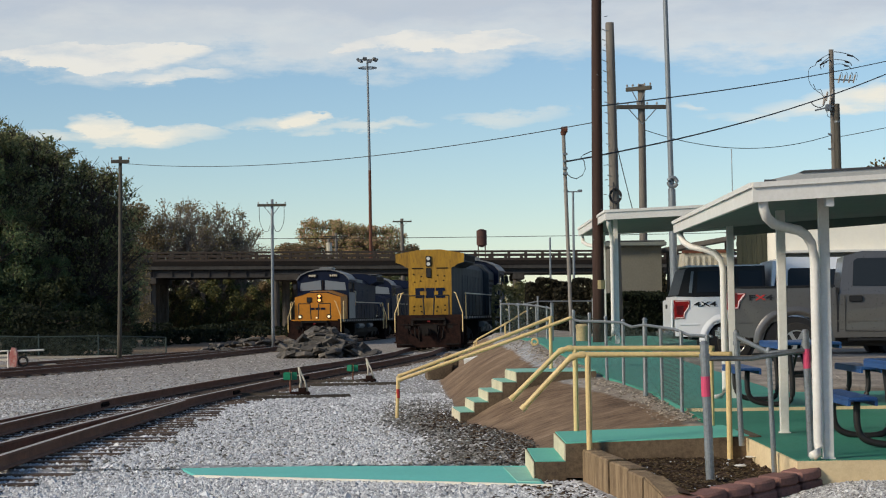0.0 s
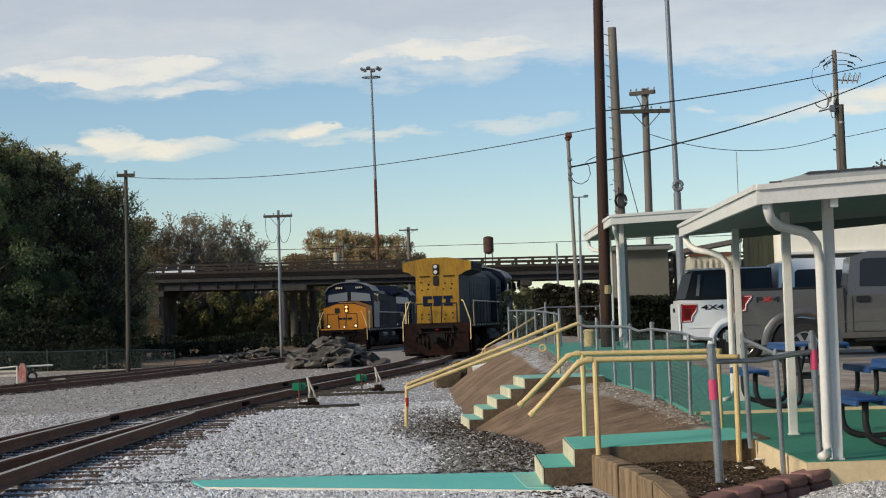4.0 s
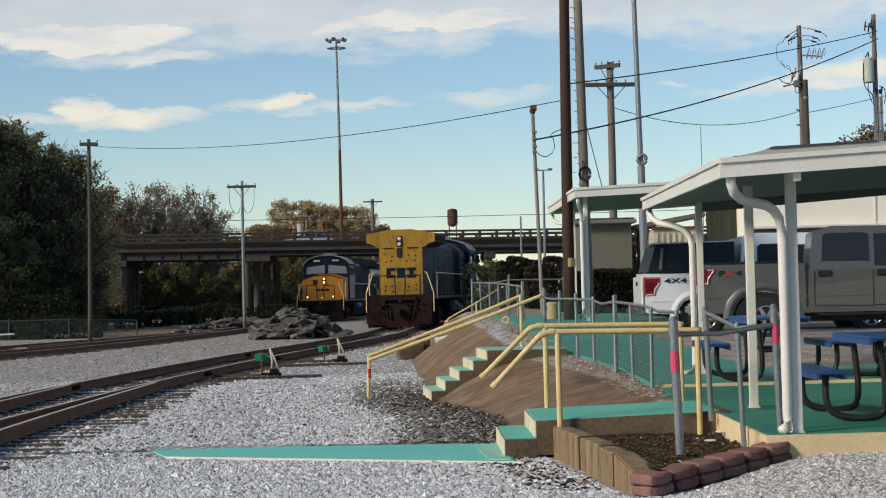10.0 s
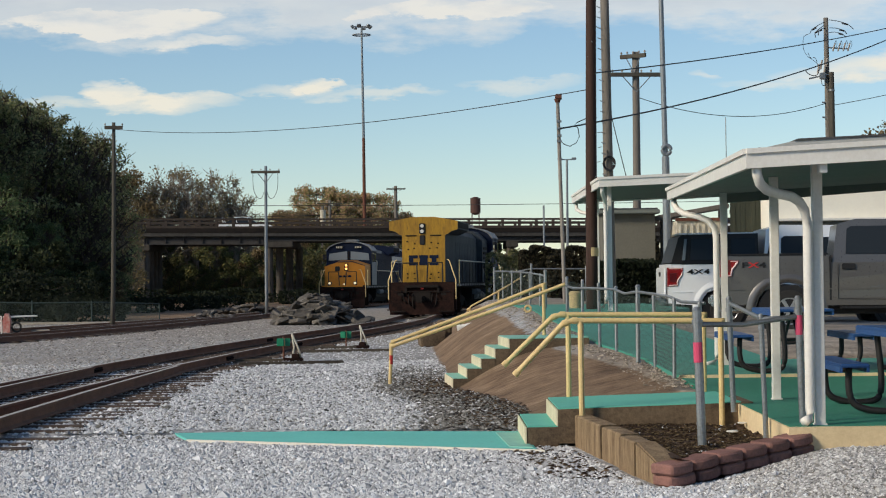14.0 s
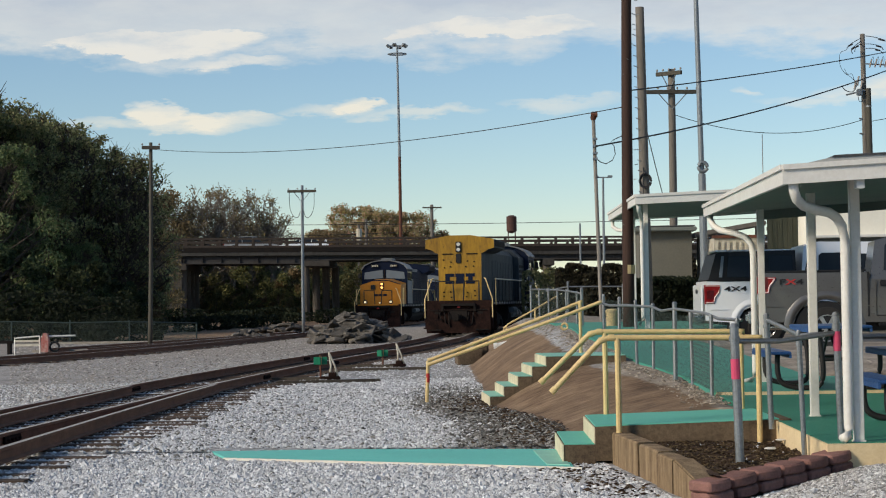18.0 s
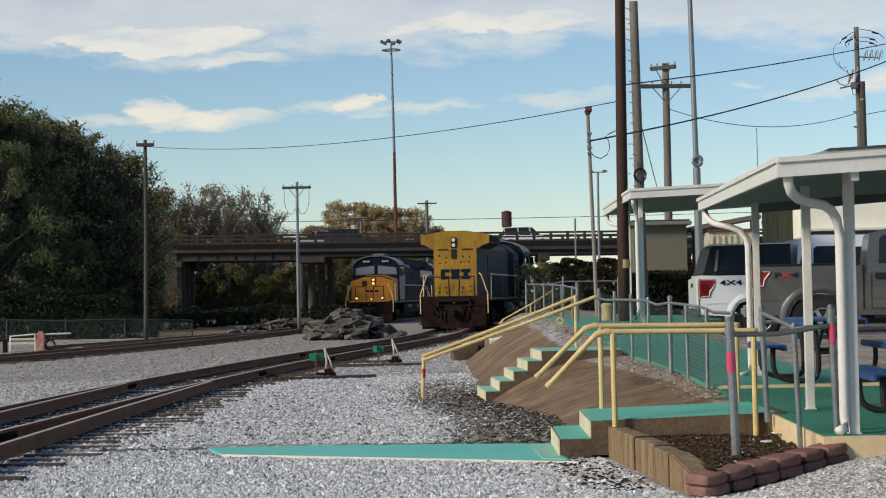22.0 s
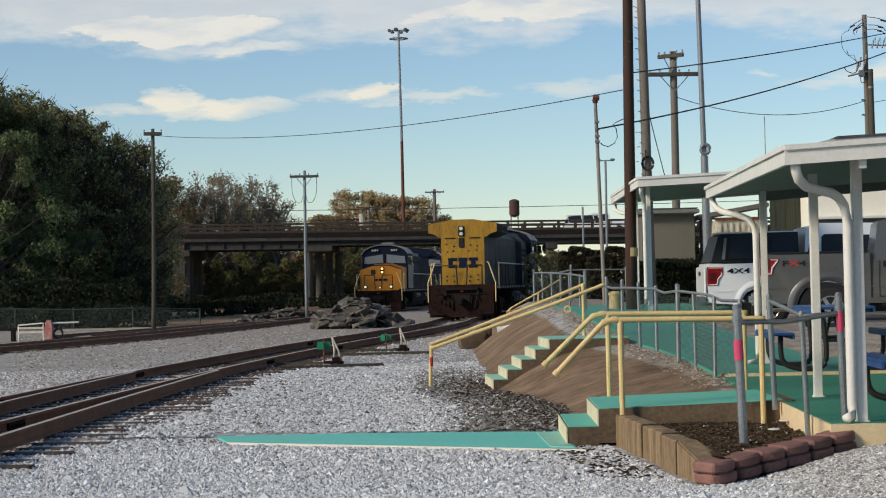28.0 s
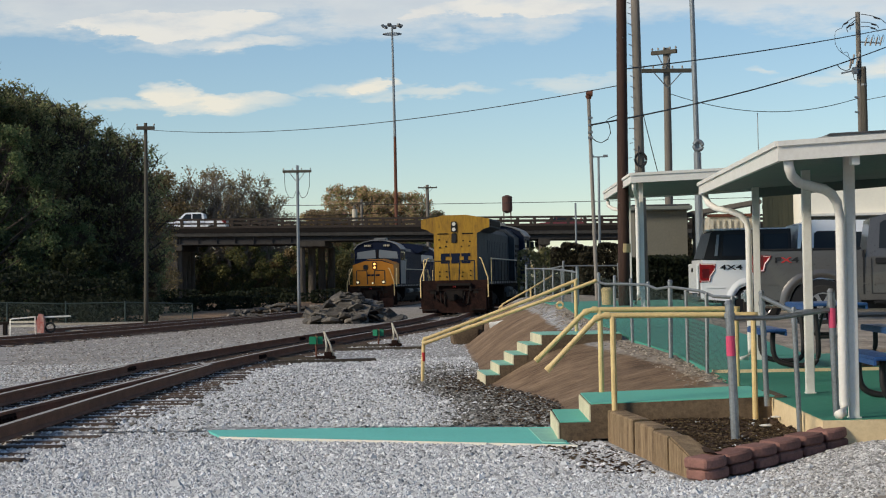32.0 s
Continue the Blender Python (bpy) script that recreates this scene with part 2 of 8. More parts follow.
def cloud_stuff():
    """A high broken deck and thin streaks, told apart by their bearing and height."""
    m, nt, ln, bsdf = nodes_of("cloud")
    nt.remove(bsdf)
    tc = nt.new("ShaderNodeTexCoord")
    nrm = nt.new("ShaderNodeVectorMath")
    nrm.operation = "NORMALIZE"
    ln.new(tc.outputs["Object"], nrm.inputs[0])
    sep = nt.new("ShaderNodeSeparateXYZ")
    ln.new(nrm.outputs[0], sep.inputs[0])
    az = math_of(nt, ln, "ARCTAN2", sep.outputs["X"], sep.outputs["Y"])
    el = math_of(nt, ln, "ARCSINE", sep.outputs["Z"])
    comb = nt.new("ShaderNodeCombineXYZ")
    ln.new(az, comb.inputs[0])
    ln.new(math_of(nt, ln, "MULTIPLY", el, 3.2), comb.inputs[1])
    wisps = noise_of(nt, ln, comb.outputs[0], 9.0, 7, 0.62)
    fine = noise_of(nt, ln, comb.outputs[0], 34.0, 6, 0.6)
    edge = math_of(nt, ln, "ADD", math_of(nt, ln, "MULTIPLY_ADD", wisps, 0.075, -0.0375), math_of(nt, ln, "MULTIPLY_ADD", fine, 0.026, -0.013))
    height = math_of(nt, ln, "ADD", el, edge)
    deck = ramp_of(nt, ln, math_of(nt, ln, "MULTIPLY", height, 4.0), [(0.515, (0, 0, 0)), (0.575, (0.68, 0.68, 0.68)), (0.68, (0.97, 0.97, 0.97))])
    cover = deck
    # streaks: bearing, height, half length, half thickness, strength
    for a, e, la, le, k in STREAKS:
        da = math_of(nt, ln, "DIVIDE", math_of(nt, ln, "ADD", math_of(nt, ln, "SUBTRACT", az, a), math_of(nt, ln, "MULTIPLY", edge, 1.3)), la)
        de = math_of(nt, ln, "DIVIDE", math_of(nt, ln, "ADD", math_of(nt, ln, "SUBTRACT", el, e), math_of(nt, ln, "MULTIPLY", edge, 0.42)), le)
        r2 = math_of(nt, ln, "ADD", math_of(nt, ln, "MULTIPLY", da, da), math_of(nt, ln, "MULTIPLY", de, de))
        spot = math_of(nt, ln, "MULTIPLY", math_of(nt, ln, "SUBTRACT", 1.0, r2, clamp=True), k, clamp=True)
        torn = math_of(nt, ln, "MULTIPLY_ADD", fine, 1.3, 0.30)
        cover = math_of(nt, ln, "MAXIMUM", cover, math_of(nt, ln, "MULTIPLY", spot, torn, clamp=True))
    warm = ramp_of(nt, ln, math_of(nt, ln, "ADD", math_of(nt, ln, "MULTIPLY", el, 4.0), math_of(nt, ln, "MULTIPLY_ADD", wisps, 0.34, -0.17)),
                   [(0.30, (1.0, 0.93, 0.76)), (0.56, (0.92, 0.90, 0.85)), (0.66, (0.61, 0.66, 0.74)), (0.76, (0.53, 0.60, 0.70)), (0.9, (0.66, 0.70, 0.76))])
    em, tr, mx = nt.new("ShaderNodeEmission"), nt.new("ShaderNodeBsdfTransparent"), nt.new("ShaderNodeMixShader")
    ln.new(warm, em.inputs[0])
    em.inputs[1].default_value = CLOUD_GLOW
    fade = ramp_of(nt, ln, el, [(0.5, (1, 1, 1)), (0.72, (0, 0, 0))])
    ends = ramp_of(nt, ln, math_of(nt, ln, "ABSOLUTE", az), [(0.75, (1, 1, 1)), (1.0, (0, 0, 0))])
    ln.new(math_of(nt, ln, "MULTIPLY", math_of(nt, ln, "MULTIPLY", math_of(nt, ln, "MULTIPLY", cover, 0.9), fade), ends), mx.inputs[0])
    ln.new(tr.outputs[0], mx.inputs[1])
    ln.new(em.outputs[0], mx.inputs[2])
    ln.new(mx.outputs[0], nt["Material Output"].inputs[0])
    return m


CLOUD_GLOW = 0.92
HEAD_AZ = -0.181                        # bearing of the bright streak
STREAKS = [(-0.183, 0.140, 0.06, 0.0075, 2.6), (-0.135, 0.131, 0.035, 0.0035, 0.9), (0.0, 0.1455, 0.07, 0.006, 1.8),
           (HEAD_AZ + 0.002, 0.1062, 0.013, 0.0062, 1.0), (HEAD_AZ + 0.004, 0.1022, 0.022, 0.0062, 1.5), (HEAD_AZ + 0.030, 0.1000, 0.042, 0.0052, 1.1), (HEAD_AZ + 0.052, 0.1022, 0.016, 0.0034, 0.8), (HEAD_AZ + 0.02, 0.0972, 0.05, 0.0036, 0.8), (HEAD_AZ - 0.030, 0.0957, 0.026, 0.0036, 0.6),
           (HEAD_AZ + 0.096, 0.1034, 0.03, 0.0034, 0.55), (HEAD_AZ + 0.105, 0.1046, 0.014, 0.0028, 1.2), (HEAD_AZ + 0.139, 0.1010, 0.036, 0.0034, 0.6),
           (0.035, 0.106, 0.035, 0.004, 0.5), (0.142, 0.111, 0.012, 0.003, 0.6), (0.225, 0.109, 0.05, 0.0075, 1.0), (0.19, 0.105, 0.05, 0.004, 0.5)]

M = {}
M["gravel"] = gravel_ground()
M["cloud"] = cloud_stuff()
M["teal"] = surface("teal_floor_paint", (0.12, 0.475, 0.375), (0.085, 0.35, 0.275), 0.75, amount=0.5, coarse=0.8, fine=25, bump=0.15, worn=(0.22, 0.33, 0.29))
M["teal_walk"] = surface("bright_walk_paint", (0.14, 0.56, 0.48), (0.10, 0.42, 0.36), 0.75, amount=0.5, coarse=0.8, fine=25, bump=0.15, worn=(0.22, 0.33, 0.29))
# green floor paint twice: canopy shade put into the first, sun into the second
M["teal_dark"] = surface("shaded_green_deck_paint", (0.036, 0.225, 0.152), (0.025, 0.14, 0.098), 0.7, amount=0.5, coarse=0.7, fine=20, bump=0.12, worn=(0.09, 0.2, 0.15))
M["walk_green"] = surface("sunlit_green_walk_paint", (0.06, 0.285, 0.215), (0.045, 0.2, 0.15), 0.75, amount=0.5, coarse=0.7, fine=20, bump=0.12, worn=(0.2, 0.28, 0.22))
M["concrete"] = surface("weathered_concrete", (0.36, 0.33, 0.28), (0.17, 0.13, 0.09), 0.9, amount=0.9, coarse=1.6, fine=24, bump=0.4)
M["concrete_brown"] = surface("stained_concrete", (0.33, 0.235, 0.135), (0.075, 0.042, 0.022), 0.9, amount=1.0, coarse=3.4, fine=30, bump=0.7, stretch=(2.2, 2.2, 0.3), worn=(0.46, 0.36, 0.22))
# brown concrete, with the shade on the step sides put into its colour
M["concrete_dark"] = surface("shade_brown_concrete", (0.16, 0.115, 0.072), (0.06, 0.042, 0.028), 0.9, amount=1.0, coarse=2.4, fine=26, bump=0.6)
M["mint"] = surface("mint_tread_paint", (0.24, 0.52, 0.42), (0.17, 0.36, 0.29), 0.75, amount=0.6, coarse=3, fine=25, bump=0.15, worn=(0.3, 0.34, 0.28))
M["edge_white"] = surface("worn_white_paint", (0.72, 0.70, 0.60), (0.5, 0.47, 0.38), 0.7, amount=0.6, coarse=4, fine=30)
# risers face the sun: their brightness is put into this cream
M["cream"] = surface("sunlit_cream_concrete", (0.70, 0.64, 0.46), (0.34, 0.28, 0.17), 0.8, amount=0.6, coarse=3, fine=30, bump=0.35)
M["deck_edge"] = surface("yellow_painted_concrete", (0.52, 0.40, 0.20), (0.25, 0.2, 0.13), 0.85, amount=0.6, coarse=2, fine=30, bump=0.3)
M["sand_edge"] = surface("sand_painted_concrete", (0.74, 0.59, 0.36), (0.46, 0.33, 0.18), 0.85, amount=0.55, coarse=1.6, fine=30, bump=0.3)
M["yellow_rail"] = surface("yellow_pipe_paint", (0.70, 0.53, 0.25), (0.42, 0.28, 0.12), 0.45, amount=0.6, coarse=3, fine=30, bump=0.1)
M["red_paint"] = surface("red_paint", (0.45, 0.03, 0.03), (0.25, 0.03, 0.02), 0.5, amount=0.6, coarse=9, fine=30)
M["pink_tape"] = surface("pink_tape", (0.65, 0.07, 0.16), (0.4, 0.06, 0.1), 0.5, amount=0.5)
M["galvanised"] = surface("galvanised_steel", (0.30, 0.32, 0.33), (0.17, 0.17, 0.165), 0.45, 0.75, amount=0.7, coarse=5, fine=40, bump=0.1)
M["white_metal"] = surface("white_enamel", (0.73, 0.715, 0.67), (0.5, 0.475, 0.41), 0.45, amount=0.5, coarse=1.5, fine=25, bump=0.05)
M["can_green"] = surface("grey_green_enamel", (0.44, 0.49, 0.42), (0.3, 0.33, 0.27), 0.5, amount=0.5, coarse=2.5, fine=25, bump=0.05)
M["white_wall"] = surface("white_wall_paint", (0.86, 0.82, 0.70), (0.74, 0.70, 0.6), 0.7, amount=0.4, coarse=0.6, fine=12, bump=0.1)
M["hut_wall"] = surface("grey_render", (0.145, 0.14, 0.115), (0.095, 0.092, 0.075), 0.85, amount=0.6, coarse=1.0, fine=18, bump=0.2)
M["pale_roof"] = surface("pale_sheet_roof", (0.46, 0.46, 0.44), (0.3, 0.3, 0.28), 0.6, amount=0.5, coarse=0.7, fine=12, bump=0.08)
M["roofing"] = surface("dark_roofing", (0.08, 0.08, 0.085), rough=0.85, amount=0.5)
M["soffit"] = surface("soffit_panel", (0.17, 0.185, 0.165), (0.11, 0.125, 0.11), 0.6, amount=0.4, coarse=0.8, fine=14, bump=0.05)
M["soil"] = surface("dark_mulch", (0.085, 0.052, 0.034), (0.035, 0.022, 0.015), 0.95, amount=0.9, coarse=4, fine=45, bump=0.9, worn=(0.2, 0.14, 0.09))
M["brick"] = surface("red_edging_block", (0.25, 0.125, 0.105), (0.12, 0.068, 0.055), 0.9, amount=0.7, coarse=5, fine=40, bump=0.5, per_piece=0.4)
M["ballast"] = surface("oily_ballast", (0.36, 0.335, 0.305), (0.2, 0.175, 0.15), 0.95, amount=0.7, coarse=1.2, fine=22, bump=0.9)
M["rail_steel"] = surface("rail_steel", (0.21, 0.10, 0.062), (0.09, 0.047, 0.032), 0.85, 0.0, amount=0.7, coarse=3, fine=30, bump=0.2)
M["rail_top"] = surface("worn_rail_head", (0.46, 0.41, 0.37), (0.22, 0.17, 0.13), 0.5, 0.5, amount=0.5, coarse=4, fine=30, bump=0.05)
M["tie"] = surface("creosoted_wood", (0.05, 0.033, 0.025), (0.10, 0.075, 0.058), 0.9, amount=0.8, coarse=2, fine=16, bump=0.6, stretch=(0.3, 3, 3), per_piece=0.6)
M["old_wood"] = surface("grey_pole_wood", (0.185, 0.165, 0.14), (0.10, 0.088, 0.074), 0.9, amount=0.8, coarse=2, fine=10, bump=0.5, stretch=(4, 4, 0.3))
M["pale_wood"] = surface("pale_weathered_wood", (0.29, 0.265, 0.235), (0.15, 0.135, 0.115), 0.9, amount=0.8, coarse=2, fine=10, bump=0.5, stretch=(5, 5, 0.3))
M["dark_wood"] = surface("creosoted_pole_wood", (0.055, 0.028, 0.020), (0.025, 0.014, 0.011), 0.8, amount=0.8, coarse=2, fine=10, bump=0.5, stretch=(5, 5, 0.25))
M["grey_pole"] = surface("painted_steel_pole", (0.23, 0.26, 0.28), (0.15, 0.15, 0.15), 0.5, 0.4, amount=0.5, coarse=1, fine=14, bump=0.08)
M["rust_pole"] = surface("rusty_mast_steel", (0.16, 0.06, 0.035), (0.09, 0.05, 0.04), 0.75, 0.3, amount=0.7, coarse=0.6, fine=8)
M["black_metal"] = surface("black_enamel", (0.016, 0.016, 0.018), (0.035, 0.03, 0.027), 0.45, amount=0.6, bump=0.08)
M["wire"] = surface("cable_sheath", (0.03, 0.03, 0.032), rough=0.7, amount=0.3)
M["ceramic"] = surface("insulator_ceramic", (0.30, 0.26, 0.22), rough=0.3, amount=0.4)
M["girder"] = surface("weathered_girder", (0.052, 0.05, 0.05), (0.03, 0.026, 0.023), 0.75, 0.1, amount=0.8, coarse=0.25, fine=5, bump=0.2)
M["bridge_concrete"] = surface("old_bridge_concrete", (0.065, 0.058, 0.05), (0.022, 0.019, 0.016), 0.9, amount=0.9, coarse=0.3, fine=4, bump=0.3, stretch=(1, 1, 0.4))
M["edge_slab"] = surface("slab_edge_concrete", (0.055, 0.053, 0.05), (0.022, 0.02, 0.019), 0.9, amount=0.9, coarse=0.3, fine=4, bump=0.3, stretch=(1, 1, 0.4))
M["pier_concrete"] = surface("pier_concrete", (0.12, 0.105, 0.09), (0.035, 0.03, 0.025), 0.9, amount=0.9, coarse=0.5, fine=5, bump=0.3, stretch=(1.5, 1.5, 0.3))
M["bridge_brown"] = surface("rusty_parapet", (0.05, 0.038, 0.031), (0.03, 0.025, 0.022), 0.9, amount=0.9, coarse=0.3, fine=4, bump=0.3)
M["asphalt"] = surface("asphalt", (0.06, 0.058, 0.056), (0.1, 0.095, 0.09), 0.9, amount=0.6, coarse=0.8, fine=40, bump=0.4)
M["rubble"] = surface("broken_asphalt", (0.15, 0.135, 0.115), (0.035, 0.031, 0.028), 0.95, amount=1.0, coarse=1.8, fine=11, bump=0.8, per_piece=1.0)
M["loco_yellow"] = surface("faded_yellow_paint", (0.37, 0.205, 0.015), (0.15, 0.078, 0.014), 0.55, amount=0.9, coarse=1.3, fine=7, bump=0.12, stretch=(1, 1.6, 0.35), worn=(0.10, 0.055, 0.02))
M["loco_orange"] = surface("golden_yellow_paint", (0.52, 0.20, 0.014), (0.3, 0.12, 0.015), 0.5, amount=0.6, coarse=0.9, fine=6, bump=0.1)
M["loco_blue"] = surface("dark_blue_paint", (0.007, 0.014, 0.038), (0.011, 0.013, 0.019), 0.6, amount=0.7, coarse=0.8, fine=6, bump=0.1, spec=0.07)
M["loco_grey"] = surface("faded_grey_paint", (0.10, 0.115, 0.125), (0.045, 0.05, 0.055), 0.6, amount=0.8, coarse=0.7, fine=6, bump=0.1)
M["loco_side"] = surface("streaked_hood_paint", (0.058, 0.07, 0.08), (0.02, 0.024, 0.03), 0.7, amount=0.9, coarse=0.9, fine=7, bump=0.1, stretch=(2.5, 1, 0.3), spec=0.1)
M["loco_pale"] = surface("pale_grey_paint", (0.19, 0.20, 0.21), (0.09, 0.09, 0.09), 0.55, amount=0.6, coarse=0.8, fine=8, bump=0.1)
M["loco_grime"] = surface("brake_dust_grime", (0.028, 0.014, 0.011), (0.005, 0.004, 0.004), 0.9, amount=1.0, coarse=2.6, fine=9, bump=0.6, spec=0.08, worn=(0.09, 0.036, 0.024))
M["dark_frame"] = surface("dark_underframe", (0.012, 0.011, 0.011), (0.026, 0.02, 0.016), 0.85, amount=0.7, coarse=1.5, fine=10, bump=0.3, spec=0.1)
M["lens_lit"] = glow("lit_lamp", (1.0, 0.45, 0.12), 1.9)
M["lens_small"] = glow("ditch_lamp", (1.0, 0.8, 0.5), 0.6)
M["lens_dull"] = glass("lamp_glass", (0.55, 0.55, 0.5), 0.15)
M["window"] = glass("tinted_window")
M["cab_glass"] = glass("cab_window", (0.16, 0.19, 0.22), 0.08)
M["truck_white"] = surface("white_car_paint", (0.76, 0.785, 0.82), (0.66, 0.68, 0.7), 0.3, amount=0.25, coarse=2, fine=30, bump=0.02, coat=0.6)
M["truck_grey"] = surface("grey_car_paint", (0.108, 0.104, 0.10), (0.08, 0.077, 0.073), 0.3, 0.35, amount=0.4, coarse=1, fine=30, bump=0.02, coat=0.6)
M["rubber"] = surface("tyre_rubber", (0.018, 0.018, 0.018), (0.04, 0.037, 0.033), 0.85, amount=0.6)
M["alloy"] = surface("alloy_wheel", (0.5, 0.5, 0.5), (0.25, 0.25, 0.25), 0.3, 0.8, amount=0.4)
M["chrome"] = surface("chrome", (0.6, 0.6, 0.6), rough=0.2, metal=1.0, amount=0.3)
M["tail_red"] = surface("tail_lamp_red", (0.28, 0.010, 0.012), (0.10, 0.006, 0.006), 0.25, amount=0.7, coarse=5, coat=0.5)
M["pale_lens"] = surface("clear_lamp_edge", (0.72, 0.52, 0.50), (0.6, 0.35, 0.34), 0.3, amount=0.4, coat=0.5)
M["dark_lens"] = surface("dark_red_lens", (0.10, 0.006, 0.008), (0.05, 0.004, 0.005), 0.3, amount=0.4, coat=0.5)
M["trim_black"] = surface("black_plastic", (0.014, 0.014, 0.015), rough=0.5, amount=0.4)
M["table_blue"] = surface("blue_plastic_coating", (0.024, 0.085, 0.25), (0.018, 0.05, 0.15), 0.5, amount=0.6, coarse=3, fine=60, bump=0.5)
M["switch_green"] = surface("green_target_paint", (0.01, 0.20, 0.10), (0.01, 0.1, 0.06), 0.5, amount=0.5, coarse=5)
M["bone_white"] = surface("dirty_white_paint", (0.6, 0.57, 0.47), (0.3, 0.24, 0.17), 0.6, amount=0.7, coarse=4, fine=20)
M["fence_mesh"] = surface("green_fence_mesh", (0.05, 0.075, 0.07), (0.09, 0.11, 0.1), 0.7, 0.3, amount=0.5)
M["dark_plank"] = surface("dark_plank", (0.05, 0.04, 0.03), (0.11, 0.095, 0.075), 0.9, amount=0.8, coarse=2, fine=12, bump=0.5, stretch=(5, 5, 0.3))
M["red_drum"] = surface("faded_red_drum", (0.34, 0.09, 0.075), (0.5, 0.42, 0.36), 0.6, amount=0.7, coarse=3, fine=12)
M["tank_rust"] = surface("rusty_tank", (0.085, 0.04, 0.032), (0.05, 0.03, 0.025), 0.8, amount=0.6, coarse=0.4)
M["bark"] = surface("bark", (0.06, 0.045, 0.035), (0.1, 0.085, 0.07), 0.95, amount=0.7, coarse=2, fine=10, bump=0.6, stretch=(2, 2, 0.5))
M["twig"] = surface("grey_twigs", (0.25, 0.205, 0.165), (0.16, 0.13, 0.105), 0.9, amount=0.6)
M["leaf_dark"] = foliage("dark_leaves", (0.058, 0.084, 0.038), (0.12, 0.157, 0.067), (0.25, 0.255, 0.115))
M["leaf_olive"] = foliage("olive_leaves", (0.11, 0.095, 0.047), (0.21, 0.16, 0.08), (0.36, 0.26, 0.14))
M["leaf_brown"] = foliage("dry_brown_leaves", (0.16, 0.13, 0.075), (0.28, 0.21, 0.12), (0.42, 0.31, 0.19))
M["leaf_mid"] = foliage("grey_green_leaves", (0.095, 0.115, 0.055), (0.2, 0.215, 0.095), (0.38, 0.35, 0.17))
M["aged_pole"] = surface("aged_pole_wood", (0.085, 0.078, 0.062), (0.05, 0.045, 0.037), 0.9, amount=0.8, coarse=2, fine=10, bump=0.5, stretch=(4, 4, 0.3))
M["leaf_autumn"] = foliage("autumn_leaves", (0.21, 0.23, 0.09), (0.38, 0.29, 0.14), (0.58, 0.35, 0.25))
M["leaf_yellow"] = foliage("yellow_green_leaves", (0.06, 0.075, 0.035), (0.125, 0.13, 0.055), (0.24, 0.21, 0.08))
M["board_green"] = surface("mossy_board", (0.035, 0.042, 0.030), (0.07, 0.07, 0.05), 0.9, amount=0.8, coarse=2, fine=12, bump=0.5, stretch=(5, 5, 0.3))
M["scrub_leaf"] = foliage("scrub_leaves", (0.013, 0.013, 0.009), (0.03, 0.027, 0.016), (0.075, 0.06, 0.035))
# shade under the trees is put into these two darker leaf colours
M["shade_leaf"] = foliage("shaded_bush_leaves", (0.019, 0.03, 0.016), (0.034, 0.05, 0.023), (0.075, 0.09, 0.038))
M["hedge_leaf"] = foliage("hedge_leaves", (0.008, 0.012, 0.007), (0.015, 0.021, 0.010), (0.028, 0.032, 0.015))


# ---- mesh tools ----
def box(bm, c, s, m=None, bevel=0.0):
    """A box with its centre and size, turned by the matrix m."""
    if not bevel:
        vs = [bm.verts.new(Vector((c[0] + i * s[0] / 2, c[1] + j * s[1] / 2, c[2] + k * s[2] / 2))) for i in (-1, 1) for j in (-1, 1) for k in (-1, 1)]
        for f in ((0, 1, 3, 2), (4, 6, 7, 5), (0, 4, 5, 1), (2, 3, 7, 6), (0, 2, 6, 4), (1, 5, 7, 3)):
            bm.faces.new([vs[q] for q in f])
        if m is not None:
            for v in vs:
                v.co = m @ v.co
        return vs
    r = bmesh.ops.create_cube(bm, size=1.0)
    vs = r["verts"]
    bmesh.ops.scale(bm, vec=s, verts=vs)
    if bevel:
        es = list({e for v in vs for e in v.link_edges})
        g = bmesh.ops.bevel(bm, geom=es, offset=bevel, segments=2, affect="EDGES", clamp_overlap=True)
        vs = list({v for f in g["faces"] for v in f.verts} | {v for v in vs if v.is_valid})
    bmesh.ops.translate(bm, vec=c, verts=vs)
    if m is not None:
        bmesh.ops.transform(bm, matrix=m, verts=vs)
    return vs


def rod(bm, a, b, r0, r1=None, n=10):
    """A round bar from a to b."""
    a, b = Vector(a), Vector(b)
    d = (b - a).normalized()
    u = d.cross(Vector((0, 1, 0)) if abs(d.y) < 0.9 else Vector((1, 0, 0))).normalized()
    w = d.cross(u)
    r1 = r0 if r1 is None else r1
    turn = [u * math.cos(2 * math.pi * k / n) + w * math.sin(2 * math.pi * k / n) for k in range(n)]
    lo, hi = [bm.verts.new(a + t * r0) for t in turn], [bm.verts.new(b + t * r1) for t in turn]
    for k in range(n):
        bm.faces.new((lo[k], lo[(k + 1) % n], hi[(k + 1) % n], hi[k]))
    bm.faces.new(lo[::-1])
    bm.faces.new(hi)
    return lo + hi


